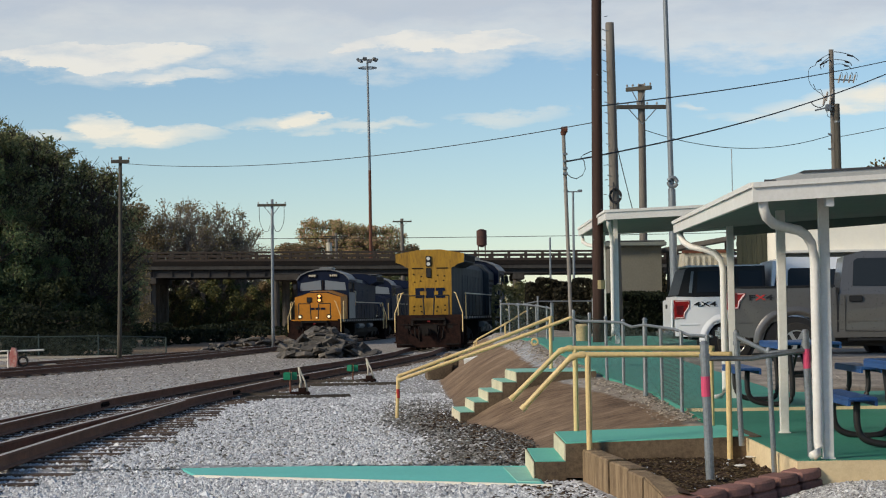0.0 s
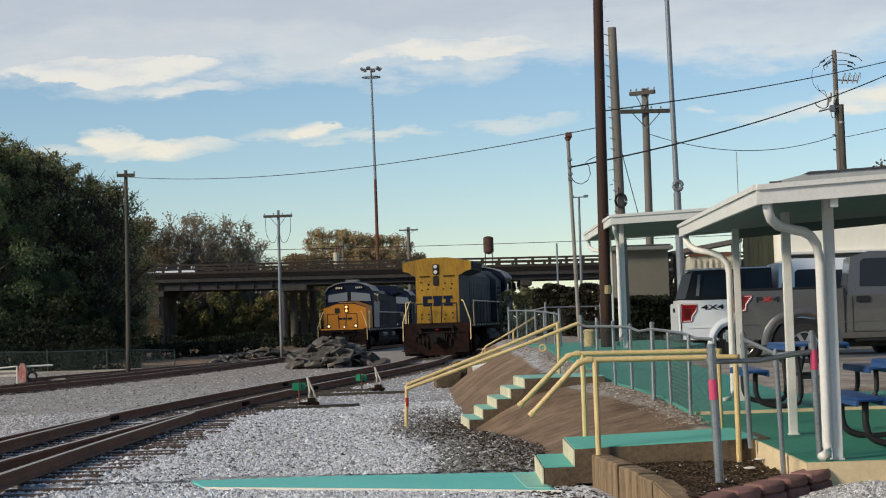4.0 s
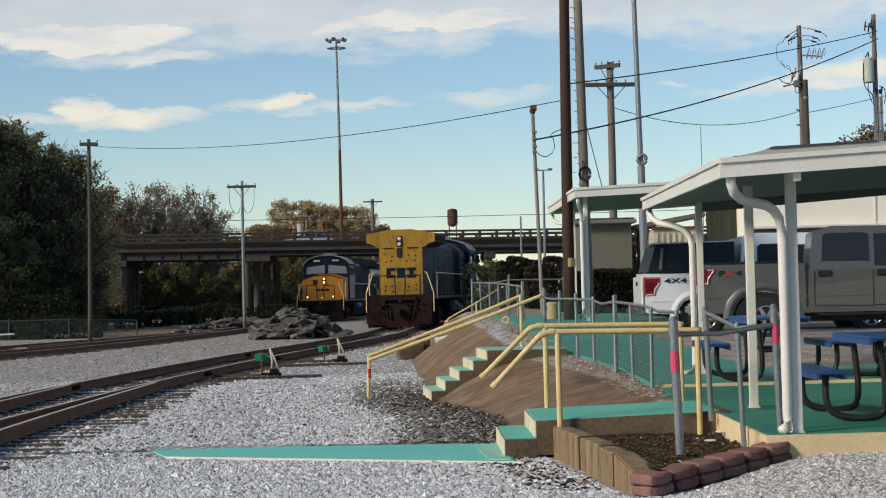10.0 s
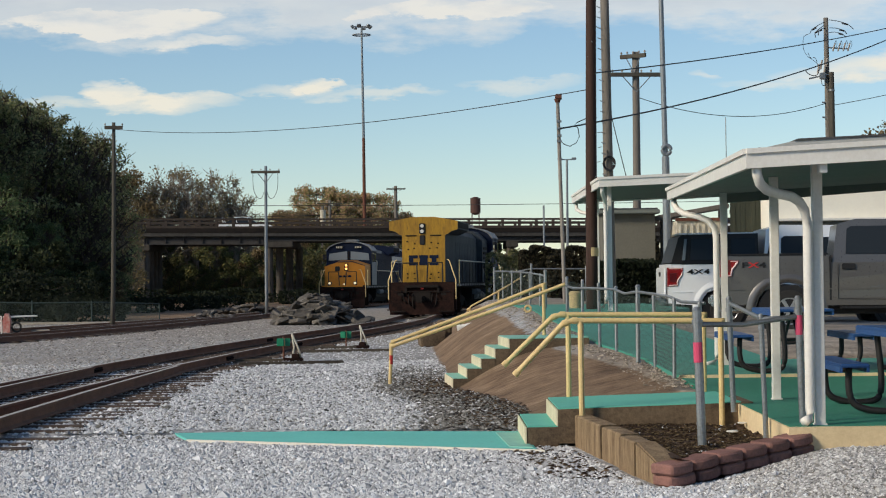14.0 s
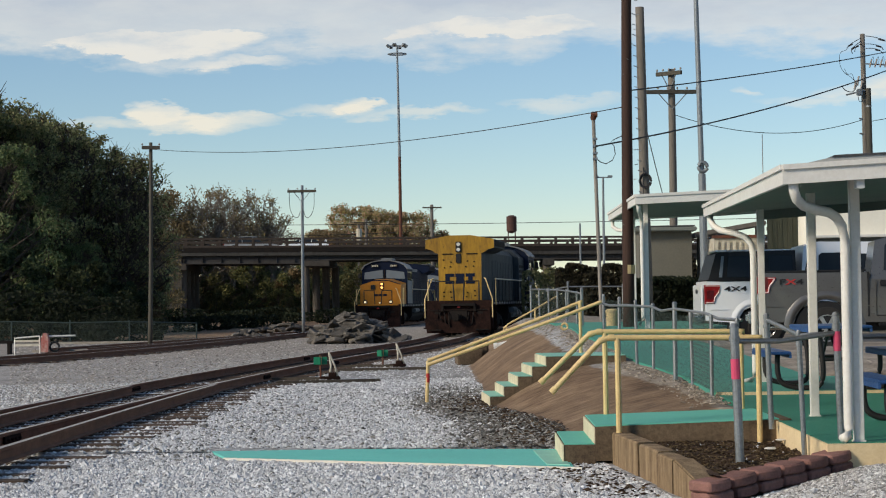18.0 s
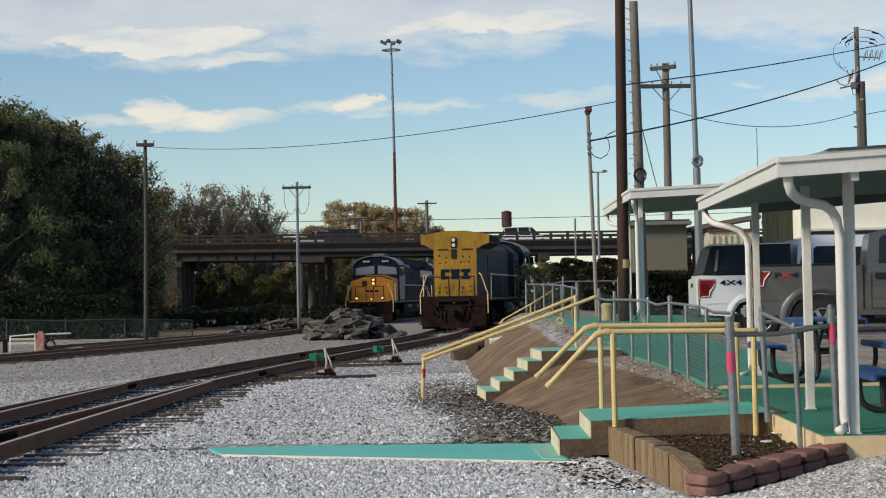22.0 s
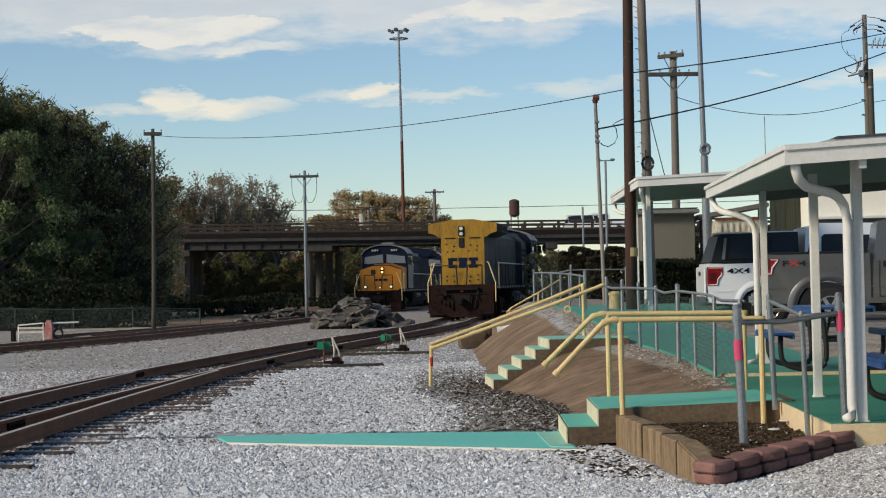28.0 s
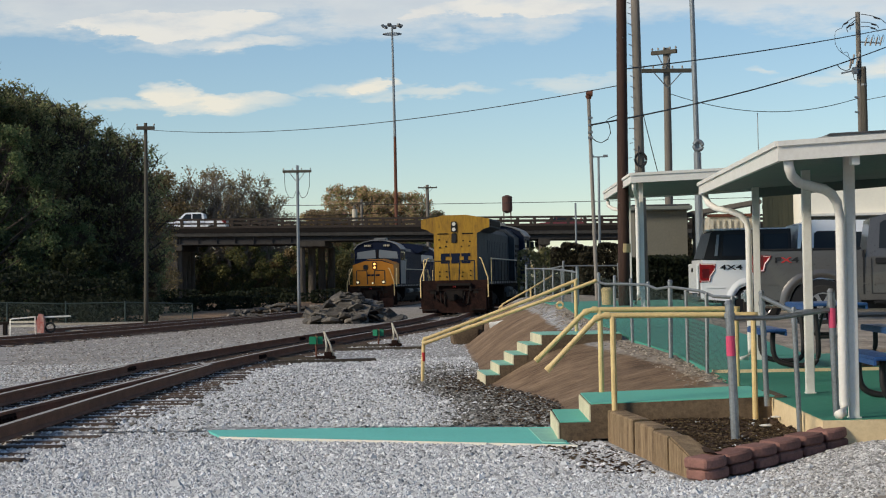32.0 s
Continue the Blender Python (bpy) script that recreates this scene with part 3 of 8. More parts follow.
def tube(bm, pts, r, n=8):
    """A bent pipe through pts, mitred at its bends."""
    pts = [Vector(p) for p in pts]
    rings = []
    for i, p in enumerate(pts):
        d0 = (pts[i] - pts[i - 1]).normalized() if i else (pts[1] - pts[0]).normalized()
        d1 = (pts[i + 1] - pts[i]).normalized() if i < len(pts) - 1 else d0
        d = (d0 + d1).normalized()
        u = d.cross(Vector((0, 0, 1)) if abs(d.z) < 0.95 else Vector((1, 0, 0))).normalized()
        w = d.cross(u)
        rings.append([bm.verts.new(p + (u * math.cos(k) + w * math.sin(k)) * r) for k in (2 * math.pi * j / n for j in range(n))])
    for a, b in zip(rings, rings[1:]):
        for j in range(n):
            bm.faces.new((a[j], a[(j + 1) % n], b[(j + 1) % n], b[j]))
    bm.faces.new(rings[0][::-1])
    bm.faces.new(rings[-1])


def prism(bm, outline, axis, a, b):
    """An outline of (u, v) pushed from a to b along an axis: x takes (y, z), y takes (x, z), z takes (x, y)."""
    def at(u, v, w):
        return {"x": (w, u, v), "y": (u, w, v), "z": (u, v, w)}[axis]
    lo = [bm.verts.new(at(u, v, a)) for u, v in outline]
    hi = [bm.verts.new(at(u, v, b)) for u, v in outline]
    n = len(outline)
    for i in range(n):
        bm.faces.new((lo[i], lo[(i + 1) % n], hi[(i + 1) % n], hi[i]))
    bm.faces.new(lo[::-1])
    bm.faces.new(hi)
    return lo + hi


def mesh_of(name, bm, material, smooth=False):
    bmesh.ops.recalc_face_normals(bm, faces=bm.faces)
    me = bpy.data.meshes.new(name)
    bm.to_mesh(me)
    bm.free()
    me.materials.append(material)
    if smooth:
        for p in me.polygons:
            p.use_smooth = True
    return me


def part(name, bm, material, parent=None, label="", smooth=False, kind=""):
    ob = new(name, mesh_of(name, bm, material, smooth))
    ob.parent = parent
    return tagged(ob, label, kind=kind)


def whole(name, bm, material, label, category, group="", kind="", m=None, smooth=False):
    """A thing that is one single mesh."""
    ob = part(name, bm, material, smooth=smooth)
    if m is not None:
        ob.matrix_basis = m
    return tagged(ob, label, category, group, kind)


def thing(name, label, category, m=None, group="", kind=""):
    ob = new(name)
    ob.empty_display_size = 0.2
    if m is not None:
        ob.matrix_basis = m
    return tagged(ob, label, category, group, kind)


def boxes(name, items, material, parent, label="", bevel=0.0):
    bm = bmesh.new()
    for c, s in items:
        box(bm, c, s, bevel=bevel)
    return part(name, bm, material, parent, label)


def bar(name, a, b, r, material, parent, label="", r1=None, n=10):
    bm = bmesh.new()
    rod(bm, a, b, r, r1, n)
    return part(name, bm, material, parent, label, smooth=False)


def pipe(name, pts, r, material, parent, label="", n=8):
    bm = bmesh.new()
    pts = [Vector(p) for p in pts]
    full = [pts[0]]
    for a, b in zip(pts, pts[1:]):
        d = b - a
        if d.length > 0.25:
            full += [a + d.normalized() * 0.05, b - d.normalized() * 0.05]
        full.append(b)
    tube(bm, full, r, n)
    return part(name, bm, material, parent, label, smooth=True)


def bent(pts, n=5):
    """Points on a smooth curve through pts."""
    pts = [Vector(p) for p in pts]
    out = []
    for i in range(len(pts) - 1):
        a, b, c, d = pts[max(i - 1, 0)], pts[i], pts[i + 1], pts[min(i + 2, len(pts) - 1)]
        out += [0.5 * (2 * b + (c - a) * t + (2 * a - 5 * b + 4 * c - d) * t * t + (3 * b - a - 3 * c + d) * t ** 3) for t in (k / n for k in range(n))]
    return out + [pts[-1]]


def wire_along(name, pts, r, material, parent, label="", n=6):
    bm = bmesh.new()
    tube(bm, bent(pts), r, n)
    return part(name, bm, material, parent, label, smooth=True)


def lerp(table, t):
    return float(np.interp(t, [a for a, _ in table], [b for _, b in table]))


def quick_mesh(name, verts, faces, material):
    """A mesh straight from arrays of corners and faces."""
    me = bpy.data.meshes.new(name)
    me.vertices.add(len(verts))
    me.vertices.foreach_set("co", np.ascontiguousarray(verts, dtype=np.float32).ravel())
    me.loops.add(faces.size)
    me.loops.foreach_set("vertex_index", np.ascontiguousarray(faces, dtype=np.int32).ravel())
    me.polygons.add(len(faces))
    me.polygons.foreach_set("loop_start", np.arange(0, faces.size, faces.shape[1], dtype=np.int32))
    me.polygons.foreach_set("use_smooth", np.zeros(len(faces), dtype=bool))
    me.update(calc_edges=True)
    me.validate()
    me.materials.append(material)
    return me


def unit(v):
    return v / np.linalg.norm(v, axis=1)[:, None]


def leaves(name, points, size, wide, material, rng):
    """One small four-cornered leaf at each point, turned at random."""
    n = len(points)
    u = unit(rng.normal(size=(n, 3)))
    w = unit(np.cross(u, rng.normal(size=(n, 3))))
    s = (size * (0.5 + rng.random(n)))[:, None]
    quads = np.stack([points + u * s, points + w * s * wide + u * s * 0.2, points - u * s * 0.85, points - w * s * wide], 1).reshape(-1, 3)
    return quick_mesh(name, quads, np.arange(4 * n).reshape(-1, 4), material)


# ---- the ground: a flat yard, a bank, and a lot that climbs behind it ----
LOT = [(17, 0.30), (20, 0.38), (25, 0.44), (26.5, 0.54), (30, 0.74), (38, 0.98), (60, 0.98), (130, 0.98), (190, 0.0)]
BANK_TOP = [(20.3, 2.7), (25, 2.75), (28, 2.15), (36, 1.75), (50, 1.6), (63, 1.75), (75, 3.2), (90, 5.6), (120, 9.5), (190, 20)]
BANK_FOOT = [(20.3, 1.1), (24, 1.05), (26, 0.75), (28, 0.30), (31, 0.25), (36, 0.1), (45, -0.1), (63, 0.2), (75, 1.8), (90, 4.2), (120, 8), (190, 18)]


def ease(a):
    a = min(1.0, max(0.0, a))
    return a * a * (3 - 2 * a)


def height_at(x, y):
    lot = lerp(LOT, y)
    if y < 20.3:
        side = ease((x - 2.95) / 0.5) if x < 3.45 else 1.0
        return lot * side * ease((y - 17.0) / 1.2) - 0.03
    a, b = lerp(BANK_FOOT, y), lerp(BANK_TOP, y)
    s = min(1.0, max(0.0, (x - a) / (b - a)))
    s = s + (0.12 + 0.12 * ease(1 - abs(y - 28.3) / 3)) * math.sin(math.pi * s)
    if x > 2.9 and y < 25.8:
        lot = min(lot, 0.27)
    lot -= 0.36 * ease((x - 4.2) / 1.2) * ease((y - 30) / 6)
    return lot * s + 0.03 * s * noise.noise(Vector((x * 0.8, y * 0.8, 0)))


def ground_z(x, y):
    near = 0.2 * ease((x - 1.9) / 1.6) * ease((17.5 - y) / 1.0) if y < 17.5 else 0.0
    return height_at(x, y) + near


def build_ground():
    xs = [-3000, -900, -300, -120, -60, -30, -18] + list(np.arange(-12, -1, 0.8)) + list(np.arange(-1, 5, 0.16)) + list(np.arange(5, 12, 0.7)) + [14, 18, 24, 34, 60, 120, 300, 900, 3000]
    ys = [-3000, -600, -120, -30, 0, 8] + list(np.arange(13, 33, 0.22)) + list(np.arange(33, 66, 0.8)) + list(np.arange(66, 120, 3)) + [125, 135, 150, 165, 190, 230, 300, 500, 1000, 3000]
    bm = bmesh.new()
    grid = [[bm.verts.new((x, y, ground_z(x, y) if -20 < x < 40 and y < 400 else 0.0)) for x in xs] for y in ys]
    for j in range(len(ys) - 1):
        for i in range(len(xs) - 1):
            f = bm.faces.new((grid[j][i], grid[j][i + 1], grid[j + 1][i + 1], grid[j + 1][i]))
            f.smooth = True
    ob = whole("ground", bm, M["gravel"], "pale crushed-stone yard with a brown sloping bank", "ground", kind="structure")
    mask = ob.data.attributes.new("bank", "FLOAT", "POINT")
    for v, d in zip(ob.data.vertices, mask.data):
        x, y = v.co.x, v.co.y
        if 20.0 < y < 64 and -2 < x < 5:
            a, b = lerp(BANK_FOOT, y), lerp(BANK_TOP, y) - lerp([(22, 0.05), (25, 0.2), (28, 0.42), (36, 0.32)], y)
            d.value = min(1.0, max(0.0, 0.5 + 2.2 * min(x - a + 0.05, b - x, y - 20.1, 62 - y)))
        elif 86 < y < 200 and -70 < x < -7:
            d.value = 0.75
    damp = ob.data.attributes.new("damp", "FLOAT", "POINT")
    for v, d in zip(ob.data.vertices, damp.data):
        x, y = v.co.x, v.co.y
        if 20.2 < y < 42 and -4 < x < 5:
            d.value = max(0.0, 1 - ((x - lerp(BANK_FOOT, y) + 0.4) / 1.35) ** 2) * ease((y - 20.2) / 0.6) * ease((42 - y) / 8)
    return ob


build_ground()


# ---- tracks ----
def smooth_line(pts, step=0.6):
    """A smooth line through plan points, sampled at even steps."""
    pts = [Vector((*p, 0)) for p in pts]
    out = []
    for i in range(len(pts) - 1):
        p0, p1, p2, p3 = pts[max(i - 1, 0)], pts[i], pts[i + 1], pts[min(i + 2, len(pts) - 1)]
        n = max(2, int((p2 - p1).length / step))
        for k in range(n):
            t = k / n
            out.append(0.5 * ((2 * p1) + (p2 - p0) * t + (2 * p0 - 5 * p1 + 4 * p2 - p3) * t * t + (3 * p1 - p0 - 3 * p2 + p3) * t ** 3))
    out.append(pts[-1])
    return out


def offset_line(line, d):
    out = []
    for i, p in enumerate(line):
        a, b = line[max(i - 1, 0)], line[min(i + 1, len(line) - 1)]
        t = (b - a).normalized()
        out.append(p + Vector((t.y, -t.x, 0)) * d)
    return out


RAIL = [(-0.07, 0), (0.07, 0), (0.07, 0.012), (0.012, 0.03), (0.012, 0.11), (0.036, 0.12), (0.036, 0.155), (-0.036, 0.155), (-0.036, 0.12), (-0.012, 0.11), (-0.012, 0.03), (-0.07, 0.012)]


def rail_along(name, line, base, parent):
    bm = bmesh.new()
    rings = []
    for i, p in enumerate(line):
        a, b = line[max(i - 1, 0)], line[min(i + 1, len(line) - 1)]
        t = (b - a).normalized()
        s = Vector((t.y, -t.x, 0))
        rings.append([bm.verts.new(p + s * u + Vector((0, 0, base + v))) for u, v in RAIL])
    k = len(RAIL)
    for a, b in zip(rings, rings[1:]):
        for j in range(k):
            bm.faces.new((a[j], a[(j + 1) % k], b[(j + 1) % k], b[j])).material_index = 1 if j == 6 else 0
    ob = part(name, bm, M["rail_steel"], parent)
    ob.data.materials.append(M["rail_top"])
    return ob


def tie_mesh(length):
    bm = bmesh.new()
    box(bm, (0, 0, 0), (length, 0.22, 0.16), bevel=0.012)
    return mesh_of("tie", bm, M["tie"])


TIE_MESH = tie_mesh(2.6)


def build_track(label, centre, base, first=0.0, last=1e9, spacing=0.56, ties=True, gauge=1.5, longer=()):
    track = thing("railway_track", label, "railway track", kind="structure", group="yard tracks")
    line = smooth_line(centre)
    rail_along("rail", offset_line(line, gauge / 2), base, track)
    rail_along("rail", offset_line(line, -gauge / 2), base, track)
    gone, nxt = 0.0, 0.0
    for a, b in zip(line, line[1:]):
        if ties and gone >= nxt and first < a.y < last:
            o = new("tie", TIE_MESH)
            o.parent = track
            d = b - a
            more = max(0.0, lerp(longer, a.y) + random.uniform(-0.16, 0.16)) if longer else 0.0
            o.matrix_basis = Matrix.Translation((a.x + more / 2 + random.gauss(0, 0.04), a.y, base - 0.094 + 0.014 * random.random() - (0.03 if a.y < 20.3 else 0.0))) @ Matrix.Rotation(math.atan2(-d.x, d.y) + random.gauss(0, 0.02), 4, "Z") @ Matrix.Diagonal((1 + more / 2.6, 1, 1, 1))
            nxt = gone + spacing
        gone += (b - a).length
    if longer:
        # bolted joint bars and rail braces on the rails
        for y, d in ((21.4, 0.75), (25.2, -0.75), (29.5, 0.75), (33.4, -0.75), (38.6, 0.75), (47.0, 0.75), (50.5, -0.75)):
            k = min(range(len(line) - 1), key=lambda q: abs(line[q].y - y))
            t = (line[k + 1] - line[k]).normalized()
            at_ = line[k] + Vector((t.y, -t.x, 0)) * d
            bm = bmesh.new()
            m = Matrix.Translation((at_.x, at_.y, base + 0.07)) @ Matrix.Rotation(math.atan2(-t.x, t.y), 4, "Z")
            for side_ in (-0.03, 0.03):
                box(bm, (side_, 0, 0), (0.028, 0.62, 0.085), m, bevel=0.006)
                for q in (-0.22, -0.07, 0.07, 0.22):
                    rod(bm, m @ Vector((side_ * 1.2, q, 0)), m @ Vector((side_ * 2.4, q, 0)), 0.016, n=6)
            part("joint_bar", bm, M["loco_grime"], track, "dark bolted joint bar")
    return track


# line A carries both locomotives' neighbour; B leaves it at the switch; the far line lies beyond
LINE_MAIN = [(-6.6, 12), (-6.15, 20), (-5.85, 26), (-5.45, 33), (-4.72, 42), (-3.75, 51), (-2.45, 61), (-1.35, 72), (-0.6, 84), (1.8, 104), (6.0, 130)]
LINE_SIDE = [(-5.6, 12), (-5.55, 20), (-5.5, 26), (-5.35, 33)]
LINE_TRAIN = [(-14, 64), (-10.3, 82), (-8.3, 95), (-7.2, 106), (-5.9, 122), (-3.0, 142), (1.5, 165), (8.0, 190)]
LINE_FAR = [(-22, 34), (-15.2, 47), (-12.4, 58), (-10.7, 70), (-9.4, 84), (-8.7, 95)]


def ballast_bed(label, centre, half):
    line = smooth_line(centre, 1.0)
    bm = bmesh.new()
    rows_ = []
    for i, p in enumerate(line):
        a, b = line[max(i - 1, 0)], line[min(i + 1, len(line) - 1)]
        t = (b - a).normalized()
        s = Vector((t.y, -t.x, 0))
        w = half * (1 + 0.12 * noise.noise(p * 0.7))
        rows_.append([bm.verts.new(p + s * u * w + Vector((0, 0, h))) for u, h in ((-1, -0.04), (-0.8, -0.005), (0, 0.0), (0.8, -0.005), (1, -0.04))])
    for a, b in zip(rows_, rows_[1:]):
        for k in range(4):
            bm.faces.new((a[k], a[k + 1], b[k + 1], b[k]))
    return whole("track_bed", bm, M["ballast"], label, "track bed", kind="structure", smooth=True)


ballast_bed("brown dusty stone bed under the main track", LINE_MAIN, 1.12)
ballast_bed("dark oily stone bed under the far track", LINE_FAR, 1.2)
ballast_bed("dark oily stone bed under the train", LINE_TRAIN, 1.2)
build_track("rusty main track on dark weathered ties in crushed stone", LINE_MAIN, 0.03, 12, 75, longer=[(12, 0.4), (17, 0.6), (20, 0.95), (26, 0.75), (34, 0.3), (42, 0.12), (52, 0)])
side = build_track("rusty diverging track joining the main track at a switch", LINE_SIDE, 0.032, 0, 0, ties=False)
build_track("rusty track that carries the moving locomotives", LINE_TRAIN, 0.03, 64, 130, 0.8)
build_track("far track beyond a gravel strip", LINE_FAR, 0.03, 34, 95, 0.8)


# ---- strip, stairs, platform, planter ----
def slab(bm, outline, z0, z1):
    prism(bm, outline, "z", z0, z1)


crossing = thing("crossing_walk", "teal painted concrete walk with a white edge across the gravel", "walkway", kind="structure")
bm = bmesh.new()
slab(bm, [(0.93, 17.86), (0.90, 20.05), (-2.98, 20.7), (-2.62, 19.5)], -0.08, -0.008)
part("walk_slab", bm, M["teal_walk"], crossing)
bm = bmesh.new()
slab(bm, [(1.0, 17.79), (0.95, 17.84), (-2.62, 19.5), (-2.645, 19.475)], -0.08, -0.004)
part("edge_strip", bm, M["edge_white"], crossing, "white painted edge")
bm = bmesh.new()
slab(bm, [(0.90, 18.05), (0.86, 19.78), (0.60, 19.84), (0.68, 18.15)], -0.03, 0.002)
part("end_pad", bm, M["mint"], crossing, "paler painted pad at the foot of the steps")

steps = thing("entrance_steps", "two low concrete steps with teal treads and cream risers", "steps", kind="structure")
P0, P1 = 18.4, 20.15
bm = bmesh.new()
box(bm, (1.02, (P0 + P1) / 2, 0.0), (0.32, P1 - P0, 0.33), bevel=0.012)
part("lower_step", bm, M["concrete_dark"], steps)
boxes("riser", [((0.853, (P0 + P1) / 2, 0.075), (0.014, P1 - P0 - 0.01, 0.17)), ((1.163, (P0 + P1) / 2, 0.25), (0.014, P1 - P0 - 0.01, 0.16))], M["cream"], steps, "riser plate in sunlit cream")
bm = bmesh.new()
box(bm, (1.02, (P0 + P1) / 2, 0.168), (0.30, P1 - P0 - 0.02, 0.012))
part("tread", bm, M["teal"], steps)
bm = bmesh.new()
prism(bm, [(1.17, 0.0), (3.1, 0.0), (3.1, 0.385), (1.17, 0.335)], "y", P0, P1)
part("platform", bm, M["concrete_dark"], steps, "brown stained concrete platform")
bm = bmesh.new()
prism(bm, [(1.175, 0.335), (2.98, 0.382), (2.98, 0.392), (1.175, 0.347)], "y", P0 + 0.01, P1 - 0.01)
part("platform_paint", bm, M["teal"], steps)


def planter():
    p = thing("planter_bed", "mulch bed behind a stained concrete kerb and red edging blocks", "planter", kind="structure")
    for k, (f0, f1) in enumerate(((0, 0.46), (0.47, 0.765), (0.775, 1.0))):
        bm = bmesh.new()
        n = 3
        rings = []
        for q in range(n + 1):
            f = f0 + (f1 - f0) * q / n
            x, y = 1.335 + 0.285 * f, 18.36 - 2.86 * f
            top = 0.282 - 0.012 * k + 0.004 * noise.noise(Vector((f * 9, 3, k)))
            out = 0.006 * noise.noise(Vector((f * 13, 7, k))) + (0, 0.012, -0.006)[k]
            rings.append([bm.verts.new((x + out + dx, y + dy, z)) for dx, dy, z in ((0.0, 0, -0.12), (0.0, 0, top - 0.016), (0.012, 0.004, top - 0.002), (0.09, 0.03, top), (0.165, 0.06, top - 0.005), (0.18, 0.07, top - 0.02), (0.18, 0.07, -0.12))])
        for a, b in zip(rings, rings[1:]):
            for m_ in range(6):
                bm.faces.new((a[m_], a[m_ + 1], b[m_ + 1], b[m_]))
        bm.faces.new(rings[0])
        bm.faces.new(rings[-1][::-1])
        part("kerb_block", bm, M["concrete_brown"], p, "rust-streaked concrete kerb block")
    bm = bmesh.new()
    lo = [(1.622, 15.49), (1.80, 15.56), (1.95, 15.02), (1.72, 14.82)]
    prism(bm, lo, "z", -0.1, 0.262)
    for v in bm.verts:
        if v.co.z > 0 and v.co.y < 15.1:
            v.co.z = 0.15
    bmesh.ops.bevel(bm, geom=list(bm.edges), offset=0.014, segments=2, affect="EDGES")
    part("kerb_end", bm, M["concrete_brown"], p, "sloping stained end of the kerb")
    bm = bmesh.new()
    xs, ys = np.linspace(1.4, 3.3, 26), np.linspace(14.7, 18.4, 46)
    g = [[bm.verts.new((x, y, 0.17 + 0.05 * noise.noise(Vector((x * 3, y * 3, 5))) + 0.025 * noise.noise(Vector((x * 11, y * 11, 1))))) for x in xs] for y in ys]
    for j in range(len(ys) - 1):
        for i in range(len(xs) - 1):
            x, y = xs[i], ys[j]
            if x > 1.42 + (18.4 - y) * 0.11 and y - 14.75 > (x - 1.85) * 1.1:
                bm.faces.new((g[j][i], g[j][i + 1], g[j + 1][i + 1], g[j + 1][i]))
    bmesh.ops.delete(bm, geom=[v for v in bm.verts if not v.link_faces], context="VERTS")
    part("mulch", bm, M["soil"], p)
    # edging blocks, two courses
    a, b = Vector((1.83, 14.78, 0)), Vector((3.2, 15.95, 0))
    d = (b - a).normalized()
    turn = Matrix.Rotation(math.atan2(d.y, d.x), 4, "Z")
    bm = bmesh.new()
    prism(bm, [(-0.138, -0.12), (-0.05, -0.15), (0.05, -0.15), (0.138, -0.12), (0.12, 0.12), (-0.12, 0.12)], "z", -0.043, 0.043)
    bmesh.ops.bevel(bm, geom=list(bm.edges), offset=0.016, segments=1, affect="EDGES")
    block = mesh_of("block", bm, M["brick"])
    n = 7
    for course in range(2):
        for i in range(n):
            q = a.lerp(b, (i + 0.08 * (1 - course)) / (n - 1))
            o = new("block", block)
            o.parent = p
            o.matrix_basis = Matrix.Translation((q.x, q.y, 0.024 + 0.089 * course + 0.172 * (i / n))) @ turn @ Matrix.Rotation(random.gauss(0, 0.05), 4, "Z") @ Matrix.Rotation(-0.085 + random.gauss(0, 0.02), 4, "Y")
    return p


planter()

stairs = thing("bank_stairs", "five-step concrete stair with mint treads on the bank", "stairs", kind="structure")
S0, S1, RISE, GO = 28.15, 29.75, 0.147, 0.215
for i in range(5):
    bm = bmesh.new()
    x0 = 0.22 + GO * i
    top = RISE * (i + 1)
    box(bm, (x0 + GO / 2, (S0 + S1) / 2, (top - 0.1) / 2), (GO, S1 - S0, top + 0.1), bevel=0.008)
    st = part("step", bm, M["concrete_dark"], stairs)
    boxes("riser", [((x0 - 0.006, (S0 + S1) / 2, top - RISE / 2), (0.014, S1 - S0 - 0.01, RISE - 0.004))], M["cream"], st, "riser plate in sunlit cream")
    bm = bmesh.new()
    w = GO if i < 4 else 1.2
    box(bm, (x0 + w / 2 + 0.005, (S0 + S1) / 2, RISE * (i + 1) + 0.004), (w, S1 - S0 - 0.01, 0.012))
    part("tread", bm, M["mint"], st, "mint painted tread")
bm = bmesh.new()
box(bm, (0.22 + 5 * GO + 0.5, (S0 + S1) / 2, 0.30), (1.0, S1 - S0 - 0.01, 0.86))
part("landing", bm, M["concrete_dark"], stairs)
stairs.matrix_basis = Matrix.Translation((0.22, S0, 0)) @ Matrix.Rotation(radians(4.0), 4, "Z") @ Matrix.Translation((-0.22, -S0, 0))


def handrail(label, tubes, posts, r=0.028):
    h = thing("handrail", label, "handrail", kind="structure")
    for pts in tubes:
        rail = pipe("rail", pts, r, M["yellow_rail"], h)
        for i, p in enumerate(pts):
            p = Vector(p)
            d = (Vector(pts[i + 1]) - p if i + 1 < len(pts) else p - Vector(pts[i - 1])).normalized()
            if i in (0, 1, len(pts) - 2):
                bar("fitting", p - d * 0.005, p + d * 0.05, r * 1.22, M["yellow_rail"], rail, n=12)
    for a, b in posts:
        bar("post", a, b, r, M["yellow_rail"], h)
    return h


